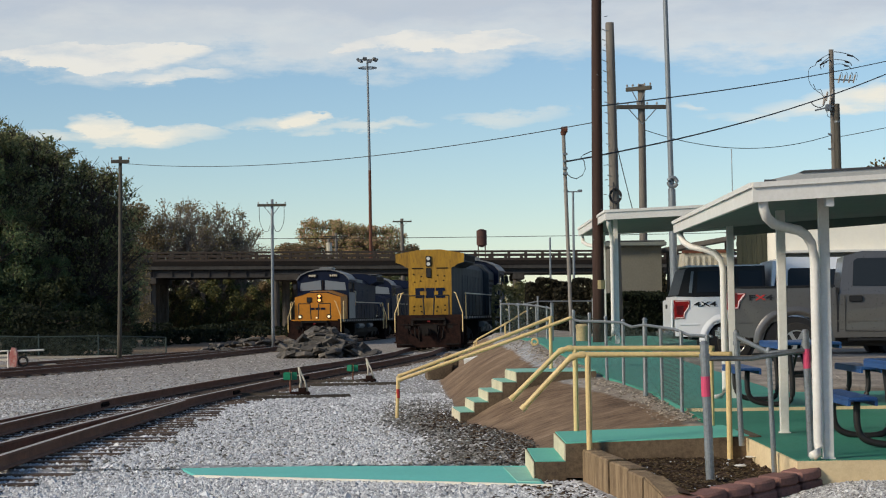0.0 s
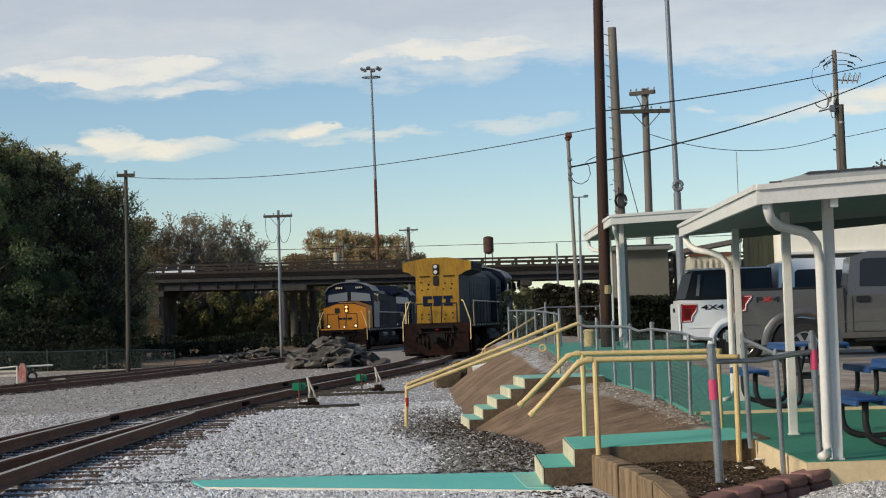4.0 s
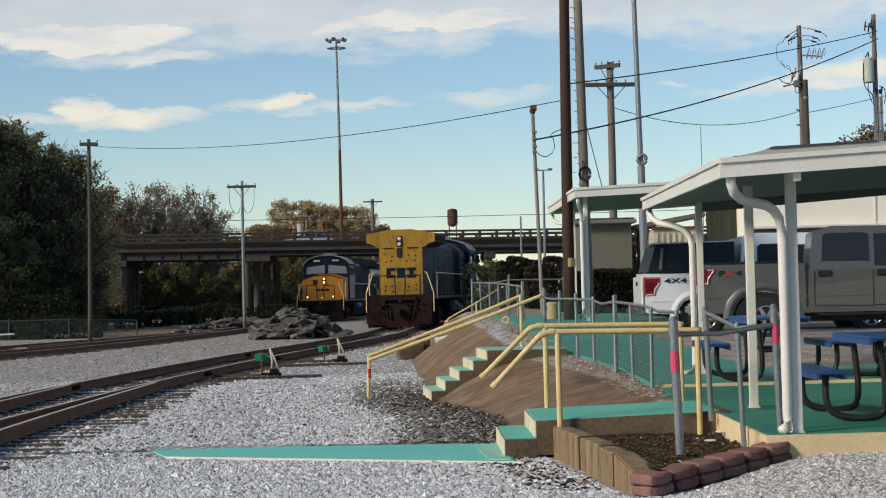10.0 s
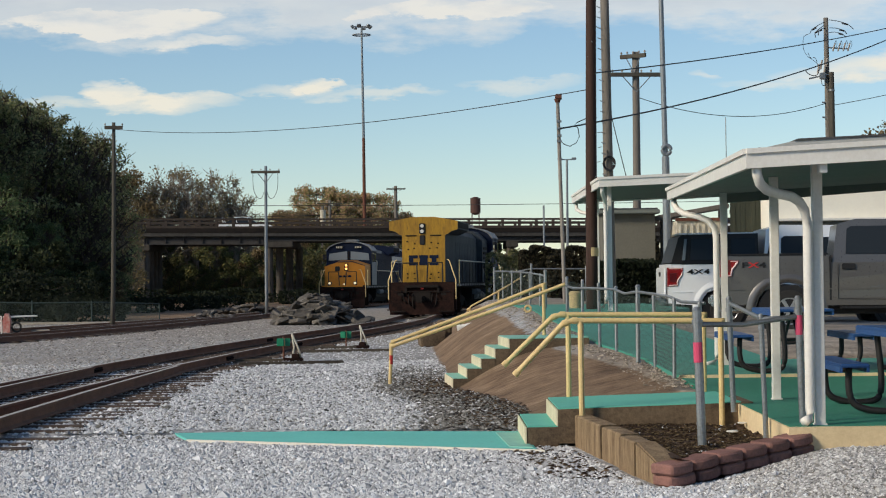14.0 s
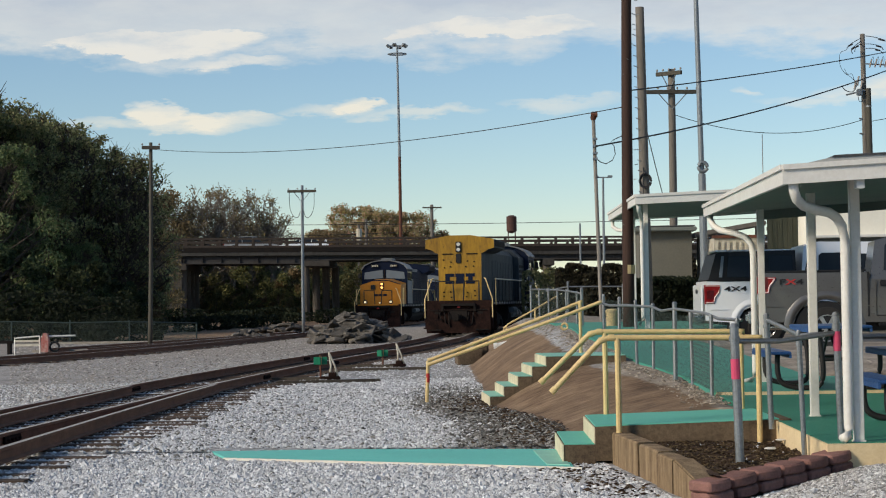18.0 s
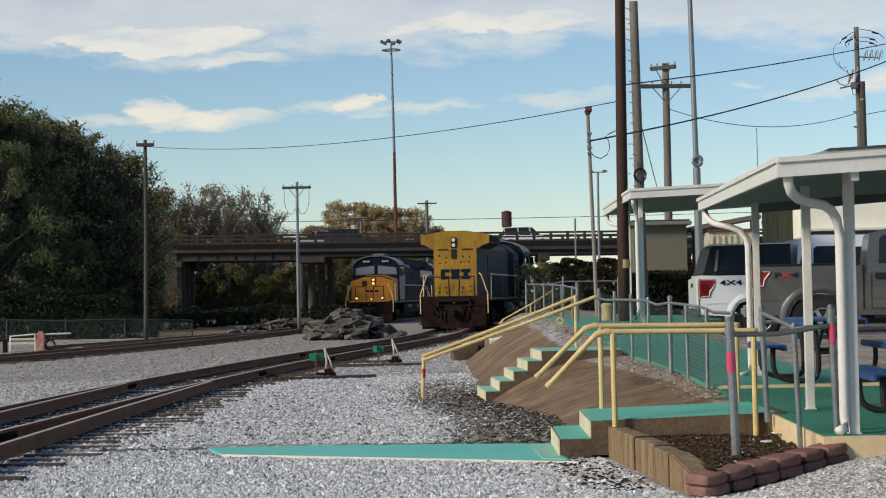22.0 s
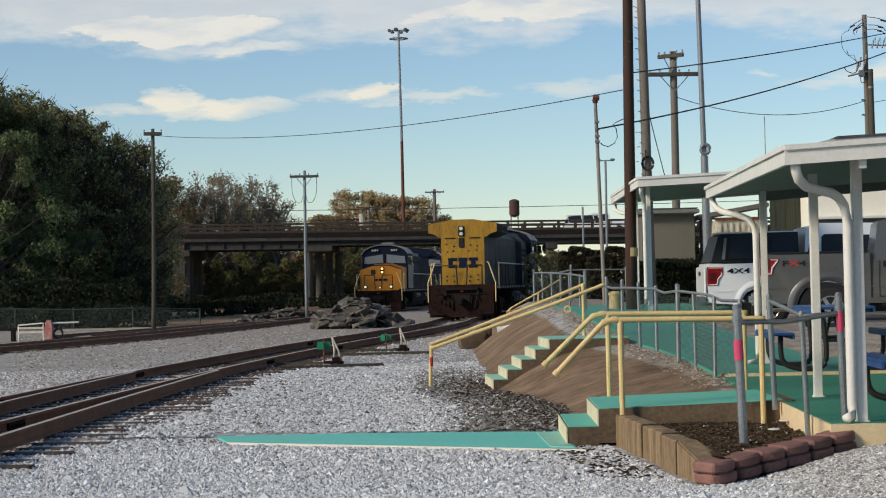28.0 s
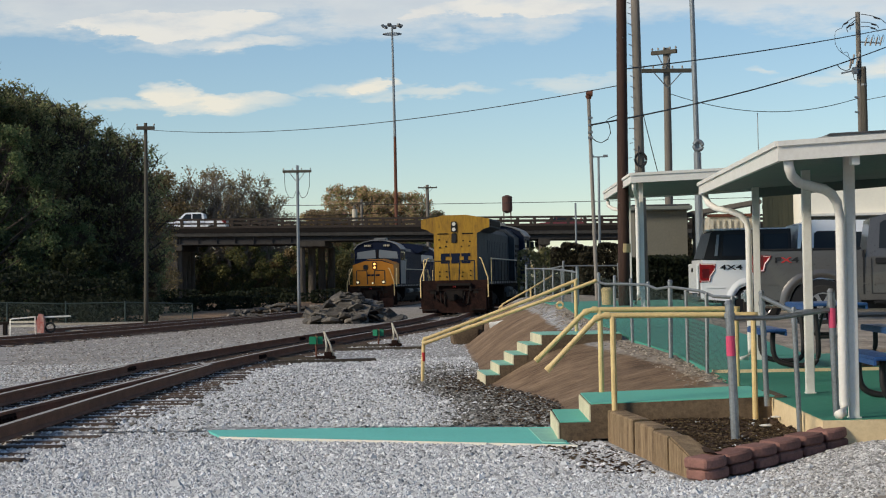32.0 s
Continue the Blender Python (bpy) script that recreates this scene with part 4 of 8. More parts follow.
long_rail = handrail("yellow pipe handrail climbing beside the bank stairs",
         [[(-0.74, 29.5, 0.66), (1.0, 29.55, 1.28), (1.72, 29.6, 1.56)], [(-0.74, 29.35, 0.60), (1.2, 29.2, 1.26), (2.0, 29.2, 1.55)]],
         [((-0.77, 29.45, -0.05), (-0.74, 29.45, 0.66)), ((1.68, 29.55, 0.7), (1.68, 29.55, 1.56))])
bm = bmesh.new()
rod(bm, (-0.748, 29.45, 0.32), (-0.745, 29.45, 0.46), 0.031)
part("red_band", bm, M["red_paint"], long_rail, "red painted band")
handrail("yellow pipe handrails on both sides of the platform",
         [[(0.70, 20.08, 0.70), (1.23, 20.1, 1.21), (1.32, 20.1, 1.24), (2.9, 20.1, 1.22)], [(0.75, 18.4, 0.68), (1.23, 18.35, 1.18), (1.32, 18.35, 1.21), (2.82, 18.35, 1.19)]],
         [((1.40, 20.1, 0.3), (1.40, 20.1, 1.237)), ((1.40, 18.3, 0.1), (1.40, 18.35, 1.208)), ((2.86, 20.1, 0.36), (2.86, 20.1, 1.22)), ((2.78, 18.35, 0.1), (2.78, 18.35, 1.19))])


# ---- canopy with its posts and downspouts ----
def canopy(label, outline, z, posts, spouts, foot, depth=0.16, beam=None, slope=(0.0, 0.0)):
    c = thing("canopy", label, "canopy", kind="structure", group="white canopies")
    x_lo, y_lo = min(p[0] for p in outline), min(p[1] for p in outline)

    def lift(bm):
        for v in bm.verts:
            v.co.z += slope[0] * (v.co.x - x_lo) + slope[1] * (v.co.y - y_lo)
    bm = bmesh.new()
    slab(bm, outline, z + 0.02, z + depth - 0.03)
    lift(bm)
    part("roof_panel", bm, M["soffit"], c, "grey-green ribbed soffit")
    n = len(outline)
    for i in range(n):
        a, b = Vector((*outline[i], 0)), Vector((*outline[(i + 1) % n], 0))
        d = (b - a).normalized()
        nrm = Vector((d.y, -d.x, 0))
        bm = bmesh.new()
        for lo, hi, out in ((z - 0.01, z + depth * 0.72, 0.012), (z + depth * 0.72, z + depth, 0.035)):
            vs = []
            for q in (a - d * 0.01, b + d * 0.01):
                for o in (-0.03, out):
                    vs.append([bm.verts.new(q + nrm * o + Vector((0, 0, h))) for h in (lo, hi)])
            (p00, p01), (p10, p11), (r00, r01), (r10, r11) = vs
            for f in ((p00, r00, r01, p01), (p10, p11, r11, r10), (p01, r01, r11, p11), (p00, p10, r10, r00), (p00, p01, p11, p10), (r00, r10, r11, r01)):
                bm.faces.new(f)
        lift(bm)
        part("fascia", bm, M["white_metal"], c)
    for x, y in posts:
        bm = bmesh.new()
        top = z + 0.03 + slope[0] * (x - x_lo) + slope[1] * (y - y_lo)
        box(bm, (x, y, (foot(x, y) - 0.02 + top) / 2), (0.085, 0.085, top - foot(x, y) + 0.02), bevel=0.006)
        p = part("post", bm, M["white_metal"], c)
        bm = bmesh.new()
        box(bm, (x, y, foot(x, y) + 0.006), (0.105, 0.105, 0.012))
        part("base_plate", bm, M["white_metal"], p)
    for pts in spouts:
        pipe("downspout", pts, 0.042, M["white_metal"], c, "white ribbed metal downspout", n=10)
    for a, b in beam or ():
        bm = bmesh.new()
        d = Vector(b) - Vector(a)
        box(bm, (0, 0, 0), (d.length, 0.07, 0.12), Matrix.Translation((Vector(a) + Vector(b)) / 2) @ Matrix.Rotation(-math.atan2(d.z, d.x), 4, "Y"))
        part("beam", bm, M["soffit"], c, "grey-green painted beam")
    return c


def deck_z(x, y):
    return 0.345 + 0.011 * (y - 16)


shelter = canopy("white metal canopy over blue picnic tables", [(2.54, 15.2), (9.5, 15.2), (9.5, 25.4), (3.13, 25.2)], 2.511,
       [(3.26, 15.98), (3.42, 18.9), (3.755, 24.4), (8.6, 15.98), (8.6, 24.4)],
       [[(2.62, 15.25, 2.54), (2.63, 15.27, 2.45), (2.66, 15.32, 2.385), (2.73, 15.42, 2.335), (2.85, 15.56, 2.31), (3.0, 15.73, 2.29), (3.08, 15.82, 2.25), (3.135, 15.88, 2.18), (3.165, 15.91, 2.05), (3.165, 15.92, 0.46), (3.15, 15.9, 0.40), (3.10, 15.86, 0.375)],
        [(3.18, 25.0, 2.72), (3.18, 24.96, 2.62), (3.21, 24.88, 2.54), (3.29, 24.78, 2.475), (3.45, 24.6, 2.43), (3.57, 24.48, 2.37), (3.635, 24.42, 2.28), (3.655, 24.4, 2.15), (3.655, 24.4, 0.58), (3.6, 24.4, 0.5), (3.45, 24.35, 0.47)]],
       deck_z, depth=0.153, beam=[((3.76, 24.4, 2.65), (8.6, 24.4, 2.975))], slope=(0.05, 0.0146))
boxes("beam_end", [((3.17, 15.3, 2.505), (0.065, 0.12, 0.085))], M["white_metal"], shelter, "white beam end below the fascia", bevel=0.004)
canopy("white metal canopy beside the far lot", [(3.2, 36.5), (5.9, 36.5), (5.9, 44.2), (3.23, 44.2)], 3.44,
       [(3.47, 37.4), (3.72, 43.2), (5.76, 37.4)],
       [[(3.26, 36.6, 3.42), (3.27, 36.7, 3.33), (3.31, 36.9, 3.26), (3.35, 37.15, 3.22), (3.375, 37.28, 3.12), (3.38, 37.3, 3.0), (3.38, 37.3, 1.2), (3.3, 37.3, 1.05)],
        [(3.3, 44.0, 3.4), (3.3, 43.9, 3.28), (3.38, 43.6, 3.2), (3.55, 43.3, 3.15), (3.6, 43.25, 3.0), (3.6, 43.2, 1.1)]],
       lambda x, y: 0.98, depth=0.185, slope=(0.036, 0.0))

deck = thing("canopy_deck", "green painted concrete deck with a yellow front edge", "deck", kind="structure")
bm = bmesh.new()
slab(bm, [(2.95, 15.75), (10.5, 15.75), (10.5, 25.6), (2.95, 25.6)], -0.1, 0.34)
for v in bm.verts:
    if v.co.z > 0.2:
        v.co.z = deck_z(v.co.x, v.co.y) - 0.004
part("deck_slab", bm, M["sand_edge"], deck)
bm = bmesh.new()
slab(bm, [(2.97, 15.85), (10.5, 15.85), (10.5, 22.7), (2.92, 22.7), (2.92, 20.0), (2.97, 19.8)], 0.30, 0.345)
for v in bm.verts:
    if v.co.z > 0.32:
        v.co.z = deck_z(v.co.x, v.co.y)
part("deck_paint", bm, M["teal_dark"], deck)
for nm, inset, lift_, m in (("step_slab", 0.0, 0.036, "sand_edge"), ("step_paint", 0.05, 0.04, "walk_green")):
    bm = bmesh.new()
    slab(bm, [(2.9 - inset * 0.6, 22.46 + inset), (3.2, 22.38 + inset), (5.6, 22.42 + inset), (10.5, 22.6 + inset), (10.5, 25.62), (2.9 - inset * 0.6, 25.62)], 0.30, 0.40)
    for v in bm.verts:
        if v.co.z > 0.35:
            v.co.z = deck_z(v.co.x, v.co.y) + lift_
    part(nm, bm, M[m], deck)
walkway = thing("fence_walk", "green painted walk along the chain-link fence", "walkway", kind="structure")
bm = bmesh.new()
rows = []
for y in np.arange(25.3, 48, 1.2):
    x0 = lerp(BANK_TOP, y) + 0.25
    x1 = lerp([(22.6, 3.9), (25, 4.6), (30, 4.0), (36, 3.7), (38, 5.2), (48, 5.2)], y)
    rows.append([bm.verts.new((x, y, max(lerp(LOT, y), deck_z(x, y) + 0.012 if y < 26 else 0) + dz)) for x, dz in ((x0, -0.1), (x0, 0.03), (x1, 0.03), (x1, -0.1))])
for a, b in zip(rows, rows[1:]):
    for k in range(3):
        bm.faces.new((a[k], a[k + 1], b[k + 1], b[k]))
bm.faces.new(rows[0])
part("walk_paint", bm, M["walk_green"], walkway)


# ---- road bridge ----
FALL, DROP = 0.0105, -0.18              # the bridge falls gently to one side


def road_z(x):
    return 6.02 + DROP - FALL * x


def build_bridge():
    b = thing("road_bridge", "dark girder road bridge with open concrete railings", "bridge", kind="structure")
    y0, y1 = 160.6, 169.6

    def span(bm, x0, x1, ya, yb, za, zb):
        vs = prism(bm, [(ya, za), (yb, za), (yb, zb), (ya, zb)], "x", x0, x1)
        for v in vs:
            v.co.z += DROP - FALL * v.co.x
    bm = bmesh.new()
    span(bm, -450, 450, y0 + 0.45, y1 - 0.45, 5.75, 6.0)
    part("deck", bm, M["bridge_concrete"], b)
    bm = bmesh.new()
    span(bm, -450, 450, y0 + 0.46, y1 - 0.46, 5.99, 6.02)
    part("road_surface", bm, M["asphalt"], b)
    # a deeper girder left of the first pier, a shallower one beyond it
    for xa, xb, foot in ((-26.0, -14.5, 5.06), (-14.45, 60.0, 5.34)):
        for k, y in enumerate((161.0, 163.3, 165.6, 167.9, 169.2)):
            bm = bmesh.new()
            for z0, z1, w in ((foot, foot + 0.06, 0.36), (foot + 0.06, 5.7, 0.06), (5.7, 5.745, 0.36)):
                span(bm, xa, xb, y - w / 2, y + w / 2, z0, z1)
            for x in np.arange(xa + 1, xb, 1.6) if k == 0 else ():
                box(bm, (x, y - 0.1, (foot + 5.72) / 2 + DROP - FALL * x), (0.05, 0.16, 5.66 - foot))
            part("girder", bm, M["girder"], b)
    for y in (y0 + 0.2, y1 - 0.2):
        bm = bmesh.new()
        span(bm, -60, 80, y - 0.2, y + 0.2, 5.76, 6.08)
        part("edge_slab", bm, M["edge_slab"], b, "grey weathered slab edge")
        # kerb coloured near-black to draw the shadow line above the girder
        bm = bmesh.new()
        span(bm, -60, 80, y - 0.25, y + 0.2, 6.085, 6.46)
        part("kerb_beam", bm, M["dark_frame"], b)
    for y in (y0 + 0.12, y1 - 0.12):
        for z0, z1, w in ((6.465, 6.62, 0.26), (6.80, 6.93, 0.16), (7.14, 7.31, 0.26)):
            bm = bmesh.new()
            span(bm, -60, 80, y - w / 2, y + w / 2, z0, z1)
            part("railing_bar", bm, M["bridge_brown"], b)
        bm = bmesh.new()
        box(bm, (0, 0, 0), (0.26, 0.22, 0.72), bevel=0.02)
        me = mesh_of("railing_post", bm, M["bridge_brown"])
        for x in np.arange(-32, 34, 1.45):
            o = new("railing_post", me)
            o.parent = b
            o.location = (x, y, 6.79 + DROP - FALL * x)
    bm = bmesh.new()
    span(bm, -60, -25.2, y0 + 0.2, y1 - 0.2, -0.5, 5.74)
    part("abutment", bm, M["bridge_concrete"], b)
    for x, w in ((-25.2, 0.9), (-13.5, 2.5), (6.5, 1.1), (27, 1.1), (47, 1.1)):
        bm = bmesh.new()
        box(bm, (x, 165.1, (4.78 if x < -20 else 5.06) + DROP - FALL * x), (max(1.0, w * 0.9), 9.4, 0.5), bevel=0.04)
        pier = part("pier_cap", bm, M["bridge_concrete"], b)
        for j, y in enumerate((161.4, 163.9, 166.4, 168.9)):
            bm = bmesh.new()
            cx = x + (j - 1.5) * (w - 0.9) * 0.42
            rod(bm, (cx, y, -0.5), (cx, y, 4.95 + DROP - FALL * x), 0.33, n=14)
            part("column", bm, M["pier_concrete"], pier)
    return b


build_bridge()


# ---- poles and wires ----
def insulator(bm, p, s=1.0):
    x, y, z = p
    rod(bm, (x, y, z), (x, y, z + 0.06 * s), 0.02 * s, n=6)
    rod(bm, (x, y, z + 0.06 * s), (x, y, z + 0.1 * s), 0.05 * s, 0.06 * s, n=8)
    rod(bm, (x, y, z + 0.1 * s), (x, y, z + 0.17 * s), 0.06 * s, 0.03 * s, n=8)


def wooden_pole(label, x, y, z0, z1, r0, r1, material, arms=(), lean=(0, 0), steps=False):
    p = thing("utility_pole", label, "utility pole", pose(x, y, z0), group="utility poles")
    h = z1 - z0
    bm = bmesh.new()
    rings = []
    for k in range(9):
        f = k / 8
        c = Vector((lean[0] * f + 0.02 * math.sin(3 * f + x), lean[1] * f, h * f))
        r = r0 + (r1 - r0) * f
        rings.append([bm.verts.new(c + Vector((math.cos(a), math.sin(a), 0)) * r) for a in (2 * math.pi * j / 14 for j in range(14))])
    for a, b in zip(rings, rings[1:]):
        for j in range(14):
            bm.faces.new((a[j], a[(j + 1) % 14], b[(j + 1) % 14], b[j]))
    bm.faces.new(rings[-1])
    bm.faces.new(rings[0][::-1])
    part("shaft", bm, material, p, smooth=True)
    for za, half, turn, n in arms:
        m = Matrix.Translation((lean[0] * (za - z0) / h, 0, za - z0)) @ Matrix.Rotation(radians(turn), 4, "Z")
        bm = bmesh.new()
        box(bm, (0, -r1 - 0.05, 0), (half * 2, 0.1, 0.13), m, bevel=0.01)
        arm = part("crossarm", bm, M["aged_pole"], p)
        for i in range(n):
            u = -half * 0.93 + 2 * half * 0.93 * i / (n - 1)
            bm = bmesh.new()
            insulator(bm, m @ Vector((u, -r1 - 0.05, 0.06)), 0.6)
            part("insulator", bm, M["ceramic"], arm)
        for s in (-1, 1) if half > 0.4 else ():
            bm = bmesh.new()
            rod(bm, m @ Vector((s * half * 0.55, -r1 - 0.05, -0.04)), m @ Vector((0, -r1 * 0.9, -0.55)), 0.016, n=6)
            part("arm_brace", bm, M["galvanised"], p)
    return p


def cable(name, label, pts, sag, r, group="overhead wires", n=26):
    bm = bmesh.new()
    a, b = Vector(pts[0]), Vector(pts[1])
    tube(bm, [a.lerp(b, t) - Vector((0, 0, sag * 4 * t * (1 - t))) for t in (i / n for i in range(n + 1))], r, 5)
    return whole(name, bm, M["wire"], label, "cable", group)


dark = wooden_pole("tall dark creosoted wooden pole with a yellow band", 3.19, 38.5, 0.9, 10.2, 0.125, 0.095, M["dark_wood"], lean=(0.11, 0))
bar("painted_band", (0.02, 0, 1.20), (0.024, 0, 1.38), 0.127, M["deck_edge"], dark, "faded yellow painted band", n=14)
bm = bmesh.new()
for k in range(26):
    a = k * 0.62
    z = 0.35 + 0.31 * k
    rod(bm, (math.cos(a) * 0.1 + 0.2 * z / 9.3, math.sin(a) * 0.1, z), (math.cos(a) * 0.17 + 0.2 * z / 9.3, math.sin(a) * 0.17, z + 0.01), 0.008, n=5)
part("nail_studs", bm, M["galvanised"], dark, kind="stuff")
pole_e = wooden_pole("bare grey wooden pole with a coil of cable", 4.5, 48, 0.9, 9.1, 0.14, 0.11, M["old_wood"], lean=(-0.12, 0))
bm = bmesh.new()
for k in range(3):
    tube(bm, [(math.cos(a) * (0.12 + 0.02 * k) - 0.05, -0.15 - 0.02 * k, 3.7 + math.sin(a) * (0.15 + 0.02 * k)) for a in (2 * math.pi * j / 16 for j in range(17))], 0.014, 6)
part("cable_coil", bm, M["wire"], pole_e)
bm = bmesh.new()
for k in range(18):
    rod(bm, (-0.13 - 0.006 * k, -0.1, 3.4 + 0.27 * k), (-0.22 - 0.006 * k, -0.1, 3.44 + 0.27 * k), 0.012, n=5)
part("climbing_pegs", bm, M["galvanised"], pole_e, kind="stuff")
wooden_pole("grey wooden power pole with two crossarms", 6.42, 60, 0.9, 8.95, 0.14, 0.11, M["old_wood"], [(8.2, 0.85, 6, 6), (8.8, 0.46, -35, 5)], lean=(0.06, 0))
rp = wooden_pole("grey wooden power pole with switchgear and jumpers", 13.71, 65, 0.9, 10.68, 0.11, 0.085, M["old_wood"])
# short insulated wires drooping from the top
for za, tip, end in ((9.62, (-0.52, -0.1, 9.36), (-0.60, -0.1, 9.22)), (9.52, (-0.45, -0.25, 9.22), (-0.42, -0.25, 9.06)), (9.4, (-0.3, -0.3, 9.3), (-0.36, -0.3, 9.12)),
                     (9.70, (0.72, -0.1, 9.53), (0.93, -0.1, 9.36)), (9.42, (0.57, -0.2, 9.30), (0.66, -0.2, 9.18)), (9.26, (0.5, -0.3, 9.16), (0.62, -0.3, 9.04))):
    side = math.copysign(0.08, tip[0])
    wire_along("jumper_wire", [(side, -0.06, za), (tip[0] * 0.55, tip[1] * 0.8, (za + tip[2]) / 2 + 0.03), tip, end], 0.013, M["wire"], rp)
    bar("insulator", (tip[0] * 0.72, tip[1], tip[2] + (za - tip[2]) * 0.25), (tip[0] * 1.02, tip[1], tip[2] - 0.01), 0.03, M["wire"], rp, "dark ribbed insulator", n=8)
# bracket with a row of fuse cutouts, and the long loop on the other side
bar("bracket", (0.05, -0.12, 8.72), (0.72, -0.2, 8.66), 0.025, M["galvanised"], rp, n=6)
for x in (0.22, 0.4, 0.58, 0.74):
    cut_out = bar("fuse_cutout", (x - 0.05, -0.2, 8.58), (x + 0.03, -0.2, 8.86), 0.028, M["ceramic"], rp, n=8)
    wire_along("fuse_tail", [(x + 0.03, -0.2, 8.86), (x + 0.07, -0.2, 8.95), (x + 0.1, -0.2, 8.82), (x + 0.05, -0.2, 8.66)], 0.008, M["wire"], cut_out)
wire_along("jumper_wire", [(-0.6, -0.1, 9.22), (-0.82, -0.12, 9.1), (-0.84, -0.14, 8.7), (-0.7, -0.16, 8.42), (-0.42, -0.18, 8.2), (-0.26, -0.18, 7.95)], 0.009, M["wire"], rp)
wire_along("jumper_wire", [(-0.7, -0.2, 8.55), (-0.6, -0.2, 8.35), (-0.45, -0.2, 8.36), (-0.36, -0.2, 8.1)], 0.009, M["wire"], rp)
# switchgear at the head of the stub
bar("bracket", (-0.66, -0.16, 7.64), (0.0, -0.16, 7.78), 0.028, M["galvanised"], rp, n=6)
bm = bmesh.new()
box(bm, (-0.2, -0.2, 7.72), (0.2, 0.16, 0.24), bevel=0.03)
part("switch_box", bm, M["galvanised"], rp)
for x, z in ((-0.34, 7.98), (-0.24, 8.12), (-0.12, 7.98), (-0.05, 8.2)):
    bar("fuse_cutout", (x - 0.03, -0.2, z - 0.16), (x + 0.03, -0.2, z + 0.16), 0.034, M["ceramic"], rp, n=8)
wire_along("jumper_wire", [(-0.8, -0.16, 7.96), (-0.7, -0.16, 7.82), (-0.5, -0.16, 7.74), (-0.36, -0.18, 7.8), (-0.3, -0.2, 7.96)], 0.016, M["wire"], rp)
wire_along("jumper_wire", [(-0.25, -0.18, 7.6), (-0.22, -0.2, 7.42), (-0.12, -0.18, 7.4), (-0.06, -0.12, 7.5)], 0.012, M["wire"], rp)
for z in (6.82, 6.3):
    bar("bracket", (-0.2, -0.05, z), (-0.05, -0.05, z - 0.02), 0.03, M["galvanised"], rp, n=6)
bar("stub_post", (0.13, -0.14, 0.0), (0.115, -0.14, 7.86), 0.14, M["aged_pole"], rp, "dark stub post strapped to the pole", r1=0.095, n=14)
bar("strap", (0.117, -0.14, 7.2), (0.117, -0.14, 7.26), 0.108, M["galvanised"], rp, n=14)
tp = wooden_pole("grey wooden pole with a round grey transformer", 15.09, 60, 0.9, 10.29, 0.115, 0.072, M["old_wood"])
bm = bmesh.new()
rod(bm, (-0.235, -0.06, 7.2), (-0.235, -0.06, 7.9), 0.172, n=20)
rod(bm, (-0.235, -0.06, 7.9), (-0.235, -0.06, 7.93), 0.184, n=20)
rod(bm, (-0.235, -0.06, 7.93), (-0.235, -0.06, 8.0), 0.178, 0.10, n=20)
rod(bm, (-0.235, -0.06, 7.17), (-0.235, -0.06, 7.2), 0.15, 0.172, n=20)
tr_can = part("transformer_can", bm, M["can_green"], tp, "pale grey-green transformer can", smooth=False)
bar("bushing", (-0.235, -0.06, 7.98), (-0.235, -0.06, 8.18), 0.03, M["wire"], tr_can, n=8, r1=0.018)
wire_along("jumper_wire", [(-0.235, -0.06, 8.16), (-0.34, -0.1, 8.0), (-0.42, -0.12, 7.7), (-0.42, -0.12, 7.2), (-0.33, -0.14, 6.95), (-0.18, -0.14, 6.8), (-0.12, -0.14, 6.55)], 0.016, M["wire"], tp)
wire_along("jumper_wire", [(-0.3, -0.2, 7.2), (-0.3, -0.2, 6.9), (-0.22, -0.2, 6.6), (-0.1, -0.16, 6.4)], 0.014, M["wire"], tp)
wire_along("jumper_wire", [(0.08, -0.1, 7.05), (0.22, -0.14, 6.98), (0.26, -0.14, 6.7), (0.2, -0.14, 6.45)], 0.014, M["wire"], tp)
for x, z in ((-0.32, 9.05), (-0.2, 9.0), (-0.12, 9.12)):
    bar("fuse_cutout", (x - 0.03, -0.12, z - 0.2), (x + 0.02, -0.12, z + 0.1), 0.026, M["wire"], tp, n=8)
bar("bracket", (-0.34, -0.12, 8.98), (0.0, -0.08, 9.02), 0.02, M["galvanised"], tp, n=6)
wire_along("jumper_wire", [(-0.2, -0.12, 8.8), (-0.16, -0.12, 8.62), (-0.1, -0.1, 8.7), (-0.07, -0.08, 8.9)], 0.011, M["wire"], tp)
for k in range(5):
    a = k * 1.3
    bar("splice", (-0.12 + 0.06 * k, -0.14, 6.84 + 0.06 * math.sin(a)), (-0.09 + 0.06 * k, -0.16, 6.98 + 0.06 * math.cos(a)), 0.032, M["wire"], tp, n=7)
for k, x in enumerate((-0.1, -0.035, 0.03, 0.09, 0.14)):
    bar("conduit", (x, -0.15, 0.0), (x, -0.15, 6.8 - 0.12 * (k % 2)), 0.024, M["galvanised"], tp, n=7)
for z in (5.6, 6.2):
    bar("strap", (-0.13, -0.16, z), (0.17, -0.16, z), 0.026, M["galvanised"], tp, n=6)

